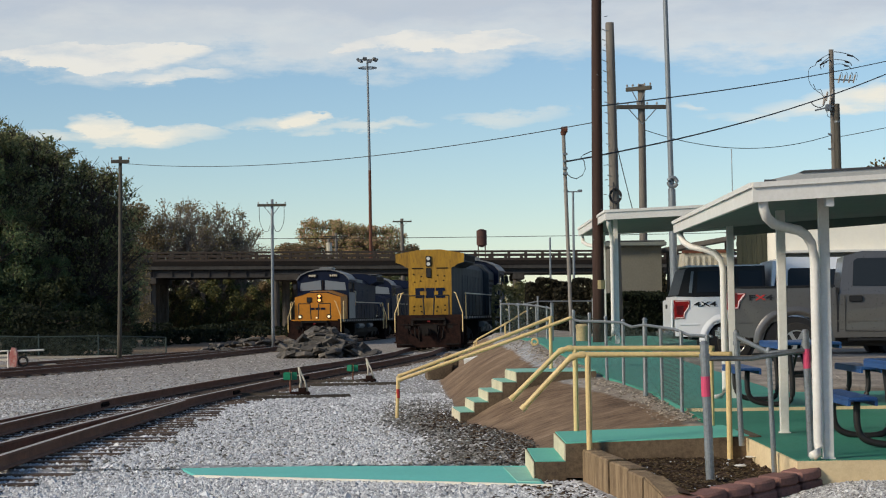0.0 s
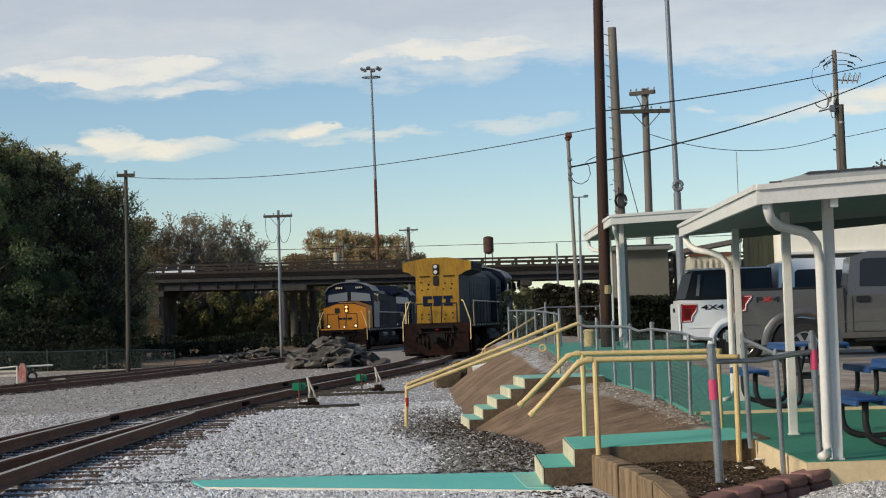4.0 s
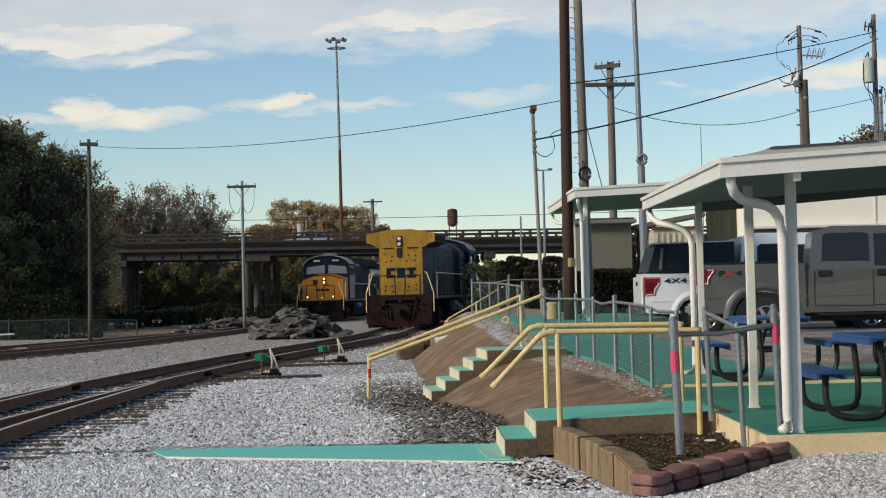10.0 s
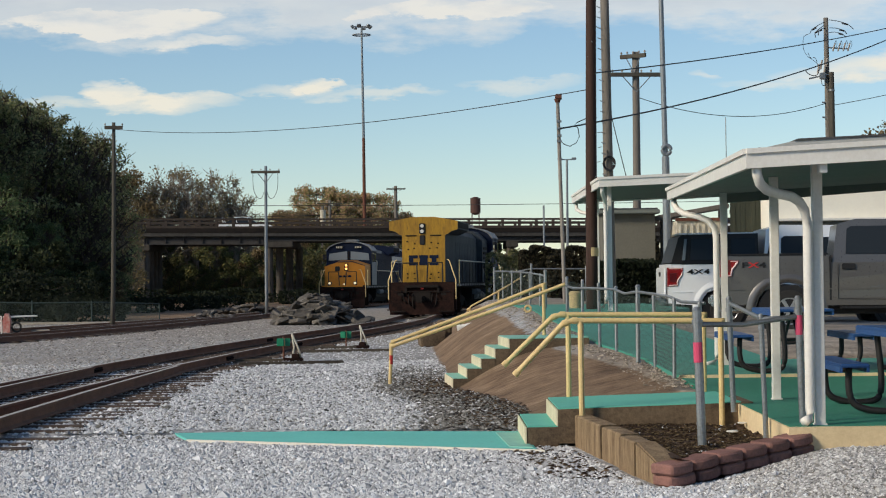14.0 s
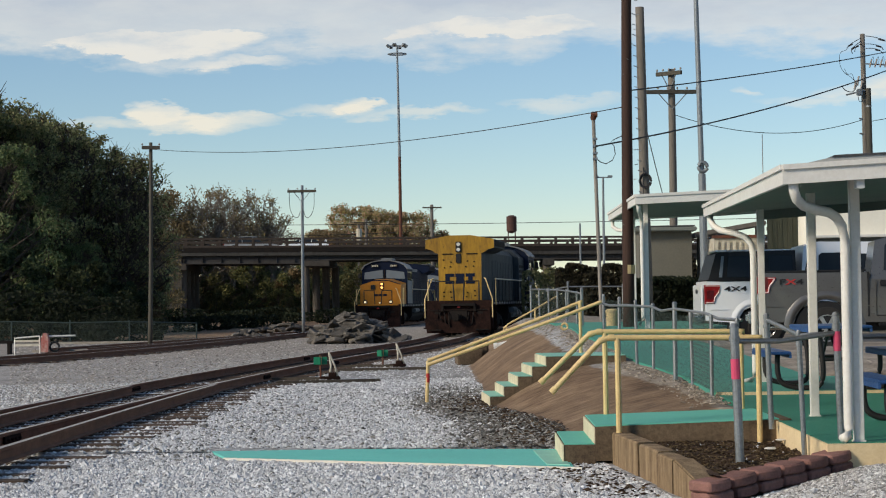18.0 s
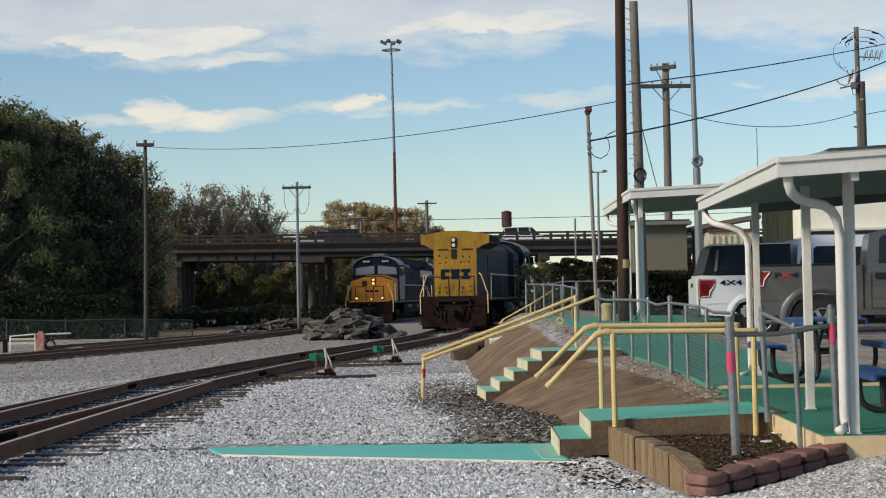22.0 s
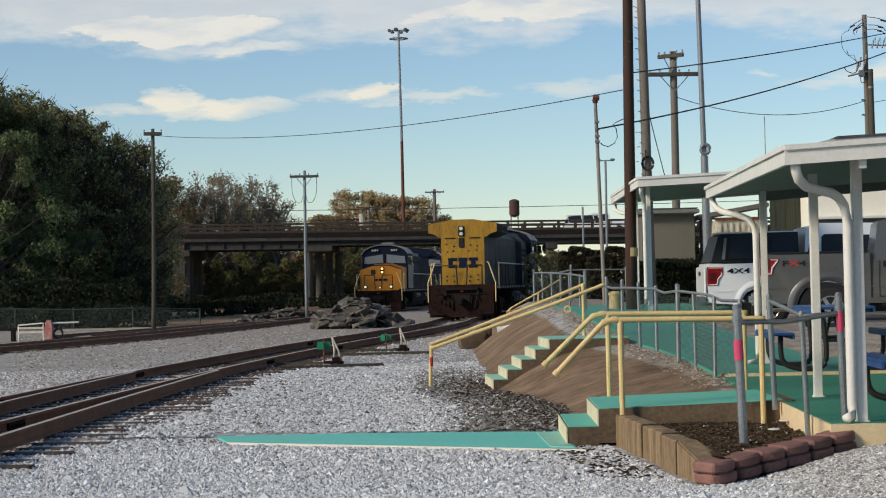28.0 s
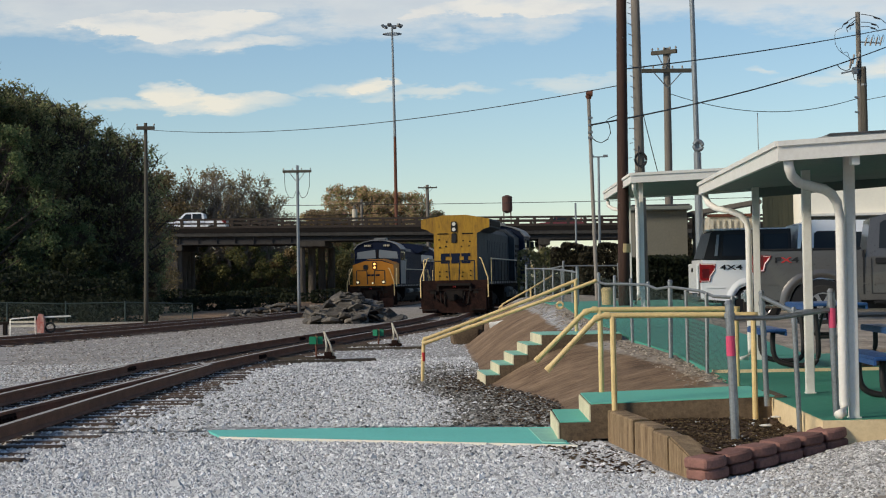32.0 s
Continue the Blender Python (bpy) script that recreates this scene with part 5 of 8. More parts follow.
left_pole = wooden_pole("weathered wooden pole beside the far track", -12.2, 70, 0.0, 7.75, 0.092, 0.065, M["aged_pole"], [(7.55, 0.34, 8, 2)], lean=(0.12, 0))
xp = wooden_pole("wooden pole with a crossarm and hanging loops of wire", -8.5, 93, 0.0, 7.5, 0.085, 0.07, M["grey_pole"], [(7.2, 0.72, 0, 4)])
for s in (-1, 1):
    wire_along("wire_loop", [(s * 0.62, -0.15, 7.15), (s * 0.6, -0.15, 6.4), (s * 0.42, -0.15, 5.95), (s * 0.2, -0.15, 5.9), (s * 0.08, -0.12, 6.2)], 0.014, M["wire"], xp)
wooden_pole("distant wooden pole beyond the bridge", -4.0, 185, 0.0, 11.2, 0.2, 0.16, M["old_wood"], [(10.9, 0.95, 5, 4)])
wooden_pole("distant wooden pole with crossarms behind the bridge", -12.0, 210, 0.0, 11.0, 0.2, 0.16, M["old_wood"], [(10.6, 1.4, -5, 5)])
far_t = thing("utility_pole", "distant pole carrying a pale transformer behind the bridge", "utility pole", pose(-11.6, 190, 0), group="utility poles")
bar("shaft", (0, 0, 0), (0, 0, 9.5), 0.15, M["old_wood"], far_t)
bar("transformer_can", (0.05, -0.35, 7.9), (0.05, -0.35, 9.1), 0.28, M["bone_white"], far_t)


def steel_pole(name, label, x, y, z0, z1, r0, r1, material, category, lean=0.0):
    p = thing(name, label, category, pose(x, y, z0), group="steel masts")
    bar("shaft", (0, 0, 0), (lean, 0, z1 - z0), r0, material, p, r1=r1, n=14)
    return p


ring = steel_pole("steel_pole", "slim grey steel mast with a ringed joint", 6.22, 50, 0.9, 11.6, 0.085, 0.06, M["grey_pole"], "mast", -0.15)
bm = bmesh.new()
tube(bm, [(math.cos(a) * 0.11 - 0.03, -0.07, 4.18 + math.sin(a) * 0.12) for a in (2 * math.pi * j / 18 for j in range(19))], 0.055, 8)
part("joint_ring", bm, M["grey_pole"], ring)
bm = bmesh.new()
rod(bm, (-0.03, 0, 0), (-0.05, 0, 4.0), 0.11, 0.1, n=14)
part("lower_sleeve", bm, M["grey_pole"], ring)
siren = steel_pole("siren_pole", "thin pole topped by a small siren horn", 3.55, 52, 0.9, 6.6, 0.055, 0.05, M["pale_wood"], "siren pole", -0.13)
bm = bmesh.new()
rod(bm, (-0.13, 0, 5.68), (-0.13, 0, 5.78), 0.06, 0.1, n=12)
rod(bm, (-0.2, -0.05, 5.84), (-0.02, -0.05, 5.84), 0.06, 0.09, n=12)
rod(bm, (-0.13, 0, 5.78), (-0.13, 0, 5.92), 0.04, n=10)
part("siren_horn", bm, M["rust_pole"], siren)
for z in (5.15, 4.95, 4.75, 4.6):
    boxes("bracket", [((-0.1, -0.06, z), (0.13, 0.12, 0.06))], M["galvanised"], siren)
bm = bmesh.new()
tube(bm, [(-0.09, -0.05, 4.62), (0.05, -0.05, 4.5), (0.2, -0.05, 4.45), (0.38, -0.05, 4.55), (0.46, -0.05, 4.72), (0.43, -0.05, 4.95), (0.34, -0.05, 5.05), (0.42, -0.05, 5.12), (0.6, -0.05, 5.2), (0.78, -0.05, 5.26)], 0.013, 5)
part("loose_wire", bm, M["wire"], siren)
thin = steel_pole("street_lamp", "thin far street lamp with twin heads", 8.4, 120, 0.9, 9.4, 0.09, 0.07, M["grey_pole"], "street lamp", 0.05)
boxes("lamp_arm", [((0.05, 0, 8.5), (0.9, 0.14, 0.07))], M["grey_pole"], thin)
for s in (-0.4, 0.5):
    boxes("lamp_head", [((s, 0, 8.55), (0.3, 0.26, 0.16))], M["grey_pole"], thin, bevel=0.03)

tower = thing("light_tower", "tall slender floodlight mast with a ring of lamps", "light tower", pose(-8.1, 210, 0))
bar("lower_shaft", (0, 0, 0), (0.0, 0, 18), 0.24, M["rust_pole"], tower, "rust red lower shaft", r1=0.16, n=12)
bar("upper_shaft", (0, 0, 18), (-0.1, 0, 30.6), 0.16, M["grey_pole"], tower, r1=0.11, n=12)
bm = bmesh.new()
for a in range(12):
    t0, t1 = 2 * math.pi * a / 12, 2 * math.pi * (a + 1) / 12
    rod(bm, (math.cos(t0) * 1.05 - 0.1, math.sin(t0) * 1.05, 29.6), (math.cos(t1) * 1.05 - 0.1, math.sin(t1) * 1.05, 29.6), 0.06, n=6)
    if a % 3 == 0:
        rod(bm, (math.cos(t0) * 1.05 - 0.1, math.sin(t0) * 1.05, 29.6), (-0.1, 0, 29.6), 0.05, n=6)
box(bm, (-0.1, 0, 30.55), (2.3, 0.12, 0.12))
part("lamp_ring", bm, M["grey_pole"], tower)
for i in range(6):
    a = 2 * math.pi * i / 6 + 0.3
    bm = bmesh.new()
    m = Matrix.Translation((-0.1 + math.cos(a) * 1.05, math.sin(a) * 1.05, 30.5)) @ Matrix.Rotation(a, 4, "Z") @ Matrix.Rotation(0.7, 4, "Y")
    box(bm, (0, 0, 0), (0.26, 0.46, 0.42), m, bevel=0.05)
    part("floodlight", bm, M["galvanised"], tower)

tank = thing("water_tank", "distant rusty elevated water tank on legs", "water tank", pose(6.3, 300, 0))
bm = bmesh.new()
rod(bm, (0, 0, 12.7), (0, 0, 15.0), 0.82, n=18)
rod(bm, (0, 0, 15.0), (0, 0, 15.25), 0.86, 0.3, n=18)
rod(bm, (0, 0, 12.35), (0, 0, 12.7), 0.2, 0.82, n=18)
part("vessel", bm, M["tank_rust"], tank)
for s in ((-1, -1), (-1, 1), (1, -1), (1, 1)):
    bar("leg", (s[0] * 0.8, s[1] * 0.8, 0), (s[0] * 0.55, s[1] * 0.55, 12.8), 0.08, M["tank_rust"], tank)
for x, z in ((9.2, 8.0),):
    q = steel_pole("signal_post", "short grey post in front of the bridge", x - 0.1 if x < 10 else x, 158, 0.5, z, 0.09, 0.08, M["grey_pole"], "post")

cable("power_line", "long overhead wire spanning the yard", [(-12.1, 70, 7.5), (3.27, 38.4, 5.56)], 0.44, 0.010)
cable("power_line", "taut overhead wire between two poles", [(3.3, 38.4, 5.88), (15.2, 60, 9.75)], 0.12, 0.014)
cable("power_line", "sagging overhead cable bundle", [(2.6, 38.9, 4.78), (15.2, 60, 9.5)], 0.3, 0.018)
cable("power_line", "thin sagging wire behind the canopies", [(13.8, 65, 7.6), (22, 60, 9.6)], 0.25, 0.012)
cable("power_line", "thin sagging wire behind the canopies", [(6.5, 60, 7.5), (13.7, 65, 7.7)], 0.55, 0.012)
cable("guy_wire", "slack guy wire from a wooden pole", [(4.42, 48, 6.4), (5.2, 49.4, 3.7)], 0.05, 0.012)
cable("guy_wire", "slack guy wire from a wooden pole", [(4.42, 48, 5.2), (4.3, 47, 3.3)], 0.08, 0.012)
for dz in (0,):
    cable("power_line", "distant wires beyond the bridge", [(-60, 192, 10.6 + dz), (45, 180, 9.3 + dz)], 0.6, 0.03)
cable("power_line", "distant wire low over the bridge", [(-60, 192, 9.4), (-8.0, 196, 8.9)], 0.5, 0.03)
antenna = thing("aerial", "thin whip aerial behind the canopies", "aerial", pose(11.7, 75, 0.9))
bar("whip", (0, 0, 0), (0, 0, 7.2), 0.018, M["galvanised"], antenna)


# ---- trees ----
def limb(bm, a, b, r0, r1, bends=3):
    pts = [a.lerp(b, i / bends) + Vector((random.gauss(0, 1), random.gauss(0, 1), 0)) * (b - a).length * 0.03 for i in range(bends + 1)]
    for i in range(bends):
        rod(bm, pts[i], pts[i + 1], r0 + (r1 - r0) * i / bends, r0 + (r1 - r0) * (i + 1) / bends, 6)
    return pts


def make_tree(label, h, spread, leaf, count, size, lobes=16, first=0.18, bare=0.0, lobe=0.17):
    t = thing("tree", label, "tree", group="trees along the yard")
    bm = bmesh.new()
    top = Vector((random.gauss(0, 0.3), random.gauss(0, 0.3), h * 0.8))
    limb(bm, Vector((0, 0, -0.2)), top, h * 0.022, h * 0.006, 6)
    centres = []
    twigs = bmesh.new()
    for k in range(lobes):
        f = first + (1.0 - first) * (k + random.random()) / lobes
        ang = k * 2.4 + random.random()
        reach = spread * (0.35 + 0.65 * math.sin(math.pi * min(1.0, 0.18 + f * 0.8))) * (0.55 + 0.5 * random.random())
        root = top * min(1.0, f * 0.85)
        end = Vector((math.cos(ang) * reach, math.sin(ang) * reach, h * min(0.93, f + 0.08 * random.random())))
        limb(bm, root, end, h * 0.009 * (1.2 - f), 0.03)
        centres.append((end, spread * (lobe + 0.2 * random.random()) * (1.15 - 0.5 * f)))
        for _ in range(int(14 * bare)):
            d = Vector((random.gauss(0, 1), random.gauss(0, 1), abs(random.gauss(0.8, 0.6)))).normalized()
            s = root.lerp(end, 0.4 + 0.6 * random.random())
            limb(twigs, s, s + d * spread * (0.12 + 0.26 * random.random()), 0.026, 0.008, 2)
    part("trunk", bm, M["twig" if bare > 2 else "bark"], t)
    if bare:
        part("branchwork", twigs, M["twig" if bare > 2 else "bark"], t, kind="stuff")
    else:
        twigs.free()
    rng = np.random.default_rng(random.randrange(1 << 30))
    pick = rng.integers(0, len(centres), count)
    mid, rad = np.array([tuple(c) for c, _ in centres])[pick], np.array([r for _, r in centres])[pick]
    d = unit(rng.normal(size=(count, 3)) * (1, 1, 0.8)) * (rad * rng.random(count) ** 0.45)[:, None]
    me = leaves("crown", mid + d, size, 0.55, M[leaf], rng)
    crown = tagged(new("crown", me), kind="stuff")
    crown.parent = t
    return t


def place_trees(makers, spots):
    made = {}
    for kind, x, y, scale, turn in spots:
        m = Matrix.Translation((x, y, -0.1)) @ Matrix.Rotation(turn, 4, "Z") @ Matrix.Diagonal((scale, scale, scale, 1))
        if kind not in made:
            made[kind] = makers[kind]()
            made[kind].matrix_basis = m
            made[kind].scale = (scale,) * 3
        else:
            o = copy_thing(made[kind], pose(0, 0, 0))
            o.matrix_basis = m


random.seed(11)
MAKERS = {
    "dark": lambda: make_tree("dense dark green tree by the yard fence", 13, 4.2, "leaf_dark", 19000, 0.10, 66, 0.04, 0.9, 0.14),
    "dark2": lambda: make_tree("tall dark green tree with a ragged crown", 14, 3.6, "leaf_mid", 13500, 0.10, 66, 0.06, 1.2, 0.14),
    "olive": lambda: make_tree("olive brown autumn tree by the bridge", 12, 3.8, "leaf_olive", 12000, 0.12, 44, 0.08, 0.8, 0.26),
    "bare": lambda: make_tree("nearly leafless tree with fine grey twigs", 11, 3.4, "leaf_olive", 1500, 0.09, 26, 0.25, 2.1),
    "brown": lambda: make_tree("half-bare brown tree with fine pale twigs", 12, 3.8, "leaf_brown", 2400, 0.10, 40, 0.1, 2.05),
    "autumn": lambda: make_tree("rusty orange autumn tree beyond the bridge", 14, 5.0, "leaf_autumn", 13000, 0.14, 54, 0.08, 0.7, 0.2),
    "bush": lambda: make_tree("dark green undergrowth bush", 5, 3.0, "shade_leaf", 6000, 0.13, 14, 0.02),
    "bush2": lambda: make_tree("olive green undergrowth bush", 5.5, 2.8, "leaf_olive", 5000, 0.13, 14, 0.02),
    "airy": lambda: make_tree("thin-crowned green tree with sky between its leaves", 12, 3.0, "leaf_mid", 3400, 0.10, 58, 0.1, 0.9, 0.14),
    "bush3": lambda: make_tree("yellow green bush beyond the bridge", 6, 2.8, "leaf_yellow", 5000, 0.13, 16, 0.02),
}
SPOTS = [("dark", -33, 102, 1.14, 0), ("dark2", -31.0, 108, 1.1, 1), ("dark", -29.6, 105, 1.06, 2), ("dark2", -29.2, 112, 1.02, 3), ("dark", -27.6, 112, 1.03, 4),
         ("dark2", -26.6, 107, 0.93, 5), ("dark", -26.2, 102, 0.84, 0.4), ("dark2", -25.7, 109, 0.92, 1.4), ("olive", -26.4, 115, 1.08, 2.2), ("dark", -28.0, 106, 1.0, 0.5),
         ("dark", -37, 112, 1.2, 3.3), ("dark2", -42, 108, 1.25, 0.9), ("dark", -48, 114, 1.2, 5.2), ("dark2", -33, 120, 1.1, 2.6),
         ("airy", -21.4, 112, 0.92, 0.2), ("airy", -20.3, 113, 0.90, 1.9), ("airy", -23.6, 110, 1.02, 3.1), ("airy", -22.9, 115, 1.0, 0.9),
         ("airy", -20.9, 111, 0.93, 0.3), ("bare", -21.8, 116, 1.0, 2.3), ("airy", -23.2, 112, 1.05, 4.1),
         ("dark", -23.8, 116, 0.62, 0.3), ("dark2", -22.0, 115, 0.52, 1.3), ("dark", -20.9, 116, 0.42, 2.2), ("olive", -22.4, 124, 0.58, 4.1), ("dark2", -24.0, 107, 0.58, 0.9), ("dark", -22.4, 106, 0.42, 2.8), ("olive", -23.2, 132, 0.62, 1.9),
         ("bush", -20.2, 106, 0.62, 0), ("bush", -21, 100, 0.8, 2), ("bush", -24.5, 96, 0.95, 3.5), ("bush", -28, 95, 1.0, 4.4), ("bush2", -20.2, 113, 0.6, 1), ("bush", -22.4, 124, 0.8, 1.1), ("bush2", -24.0, 134, 0.8, 0.4),
         ("olive", -30.5, 178, 1.08, 0.7), ("brown", -27.2, 181, 1.0, 1.8), ("brown", -24.2, 185, 0.92, 2.9), ("brown", -21.8, 188, 0.84, 4.2), ("olive", -33.5, 182, 1.1, 5.0), ("autumn", -18.6, 250, 0.84, 3.6), ("autumn", -10.6, 252, 0.9, 0.7), ("olive", -13.2, 262, 1.1, 2.0),
         ("bush", -32, 92, 1.1, 0.6), ("bush", -36, 90, 1.1, 2.1),
         ("brown", -32, 184, 1.0, 0), ("bare", -28.6, 180, 1.12, 1), ("brown", -29.5, 192, 0.98, 2), ("bare", -24.6, 182, 1.08, 3), ("bare", -22.2, 186, 1.02, 4), ("brown", -25.5, 196, 0.88, 5), ("bare", -19.8, 184, 0.9, 1.6),
         ("olive", -36, 188, 1.1, 3.4), ("bare", -34.2, 178, 1.15, 2.2),
         ("olive", -19.0, 245, 0.95, 0.4), ("autumn", -20.5, 255, 0.84, 0), ("autumn", -16.5, 258, 1.1, 1.1), ("autumn", -12.5, 256, 1.04, 2.2), ("olive", -14.3, 246, 0.85, 3.3), ("autumn", -8.6, 258, 1.02, 4.4), ("olive", -10.2, 248, 0.85, 5.1),
         ("autumn", -5.6, 262, 0.84, 5.5), ("olive", -6.8, 250, 0.75, 0.8), ("olive", -3.2, 258, 0.68, 1.9), ("olive", -23.5, 250, 0.85, 2.7), ("bush2", -1.0, 262, 1.2, 0)]
for i in range(17):
    SPOTS.append((("bush3", "bush2", "bush3", "dark")[i % 4], -27 + i * 2.1, 178 + 5 * ((i * 7) % 5), 0.9 if i % 4 < 3 else 0.5, i * 1.3))
for i in range(9):
    SPOTS.append((("bush2", "bush3", "bush2", "bush3")[i % 4], -25.6 + i * 1.5, 172.5 + (i % 3), 0.42 + 0.1 * (i % 2), i * 0.9))
for i, (x, y, s) in enumerate([(20.4, 92, 0.66), (24.6, 96, 0.82), (27.6, 94, 0.82), (27, 99, 0.8), (31, 95, 0.85)]):
    SPOTS.append(("bare" if i == 0 else "olive", x, y, s, i * 1.1))
for i in range(10):
    SPOTS.append(("bush3", -26.3 + i * 1.75 + 0.5 * math.sin(i * 2.1), 177 + 2.2 * (i % 3), (0.95, 0.6, 0.75)[i % 3], i * 1.7))
SPOTS += [("airy", -30.6, 112, 1.30, 0.6), ("airy", -28.4, 113, 1.24, 2.4), ("airy", -32.6, 111, 1.36, 4.0), ("airy", -26.9, 112, 1.17, 1.2), ("airy", -24.6, 111, 1.1, 2.0), ("airy", -25.2, 113, 1.13, 4.6), ("airy", -26.0, 109, 1.12, 5.0), ("bare", -23.2, 181, 1.2, 0.4), ("bare", -21.4, 184, 1.16, 2.6), ("bare", -25.2, 179, 1.22, 4.6), ("bare", -19.2, 182, 0.98, 5.5)]
place_trees(MAKERS, SPOTS)


def leafy_mass(name, label, boxes_, leaf, count, size, category, kind="stuff"):
    """A clipped hedge or a far wood: leaves scattered through rounded boxes."""
    rng = np.random.default_rng(random.randrange(1 << 30))
    total = sum(s[0] * s[2] for _, s in boxes_)
    out = []
    for c, s in boxes_:
        n = int(count * s[0] * s[2] / total)
        p = rng.uniform(-0.5, 0.5, (n, 3))
        k = rng.integers(0, 3, n)
        p[np.arange(n), k] = np.copysign(0.5, p[np.arange(n), k])
        q = p * np.array(s)
        bulge = 1 - 0.22 * (p[:, 0] ** 2 + p[:, 1] ** 2) + 0.06 * (np.sin(q[:, 0] * 2.3 + c[0]) + np.sin(q[:, 1] * 1.9 + q[:, 0] * 1.1 + c[1])) + 0.05 * np.sin(q[:, 2] * 3.1 + q[:, 0] * 4.0)
        q[:, 2] *= bulge
        out.append(q + np.array(c))
    me = leaves(name, np.concatenate(out), size, 0.6, M[leaf], rng)
    return tagged(new(name, me), label, category, kind=kind)


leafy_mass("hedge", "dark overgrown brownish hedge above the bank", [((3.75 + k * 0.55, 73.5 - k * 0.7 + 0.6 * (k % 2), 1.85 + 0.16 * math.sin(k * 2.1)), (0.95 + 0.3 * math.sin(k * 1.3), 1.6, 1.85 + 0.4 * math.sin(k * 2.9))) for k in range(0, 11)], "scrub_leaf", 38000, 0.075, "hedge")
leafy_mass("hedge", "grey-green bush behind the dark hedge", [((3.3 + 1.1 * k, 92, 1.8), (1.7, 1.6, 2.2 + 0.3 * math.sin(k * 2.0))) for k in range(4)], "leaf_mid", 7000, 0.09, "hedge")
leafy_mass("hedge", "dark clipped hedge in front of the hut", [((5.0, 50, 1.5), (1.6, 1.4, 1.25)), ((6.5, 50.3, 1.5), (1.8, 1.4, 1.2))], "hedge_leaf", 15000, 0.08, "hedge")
leafy_mass("far_woods", "low wooded skyline beyond the bridge", [((-10 + 14 * k, 420 + 20 * (k % 3), 4.0), (16, 12, 9 + 2 * math.sin(k * 1.9))) for k in range(-8, 14)], "leaf_olive", 9000, 1.0, "woods")
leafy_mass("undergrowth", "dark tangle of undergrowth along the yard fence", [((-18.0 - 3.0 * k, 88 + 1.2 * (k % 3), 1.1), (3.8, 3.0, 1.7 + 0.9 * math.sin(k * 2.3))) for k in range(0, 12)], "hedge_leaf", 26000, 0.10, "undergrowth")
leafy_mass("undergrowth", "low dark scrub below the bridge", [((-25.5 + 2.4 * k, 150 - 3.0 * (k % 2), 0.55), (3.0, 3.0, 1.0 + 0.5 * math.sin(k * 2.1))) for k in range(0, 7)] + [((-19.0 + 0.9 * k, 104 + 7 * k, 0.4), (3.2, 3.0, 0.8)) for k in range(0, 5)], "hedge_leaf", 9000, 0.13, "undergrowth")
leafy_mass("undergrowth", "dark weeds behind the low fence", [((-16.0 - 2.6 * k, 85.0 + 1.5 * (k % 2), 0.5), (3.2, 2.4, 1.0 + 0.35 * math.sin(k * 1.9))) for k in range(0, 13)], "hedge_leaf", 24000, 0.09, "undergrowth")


# ---- locomotives: nose along +x, rail head at z = 0 ----
def wheelset_parts(loco, x0):
    bm = bmesh.new()
    for s in (-1, 1):
        prism(bm, [(x0 - 2.35, 0.62), (x0 - 2.0, 0.5), (x0 + 2.0, 0.5), (x0 + 2.35, 0.62), (x0 + 2.35, 0.85), (x0 + 1.2, 1.02), (x0 - 1.2, 1.02), (x0 - 2.35, 0.85)], "y", s * 1.08 - 0.09, s * 1.08 + 0.09)
    box(bm, (x0, 0, 0.8), (3.9, 2.0, 0.3))
    bogie = part("bogie", bm, M["dark_frame"], loco, "dark grimy bogie frame")
    for dx in (-1.85, 0, 1.85):
        bm = bmesh.new()
        for s in (-1, 1):
            rod(bm, (x0 + dx, s * 0.68, 0.53), (x0 + dx, s * 0.82, 0.53), 0.53, n=20)
            rod(bm, (x0 + dx, s * 1.17, 0.56), (x0 + dx, s * 1.27, 0.56), 0.17, n=10)
        rod(bm, (x0 + dx, -0.8, 0.53), (x0 + dx, 0.8, 0.53), 0.09, n=8)
        part("wheelset", bm, M["dark_frame"], bogie)


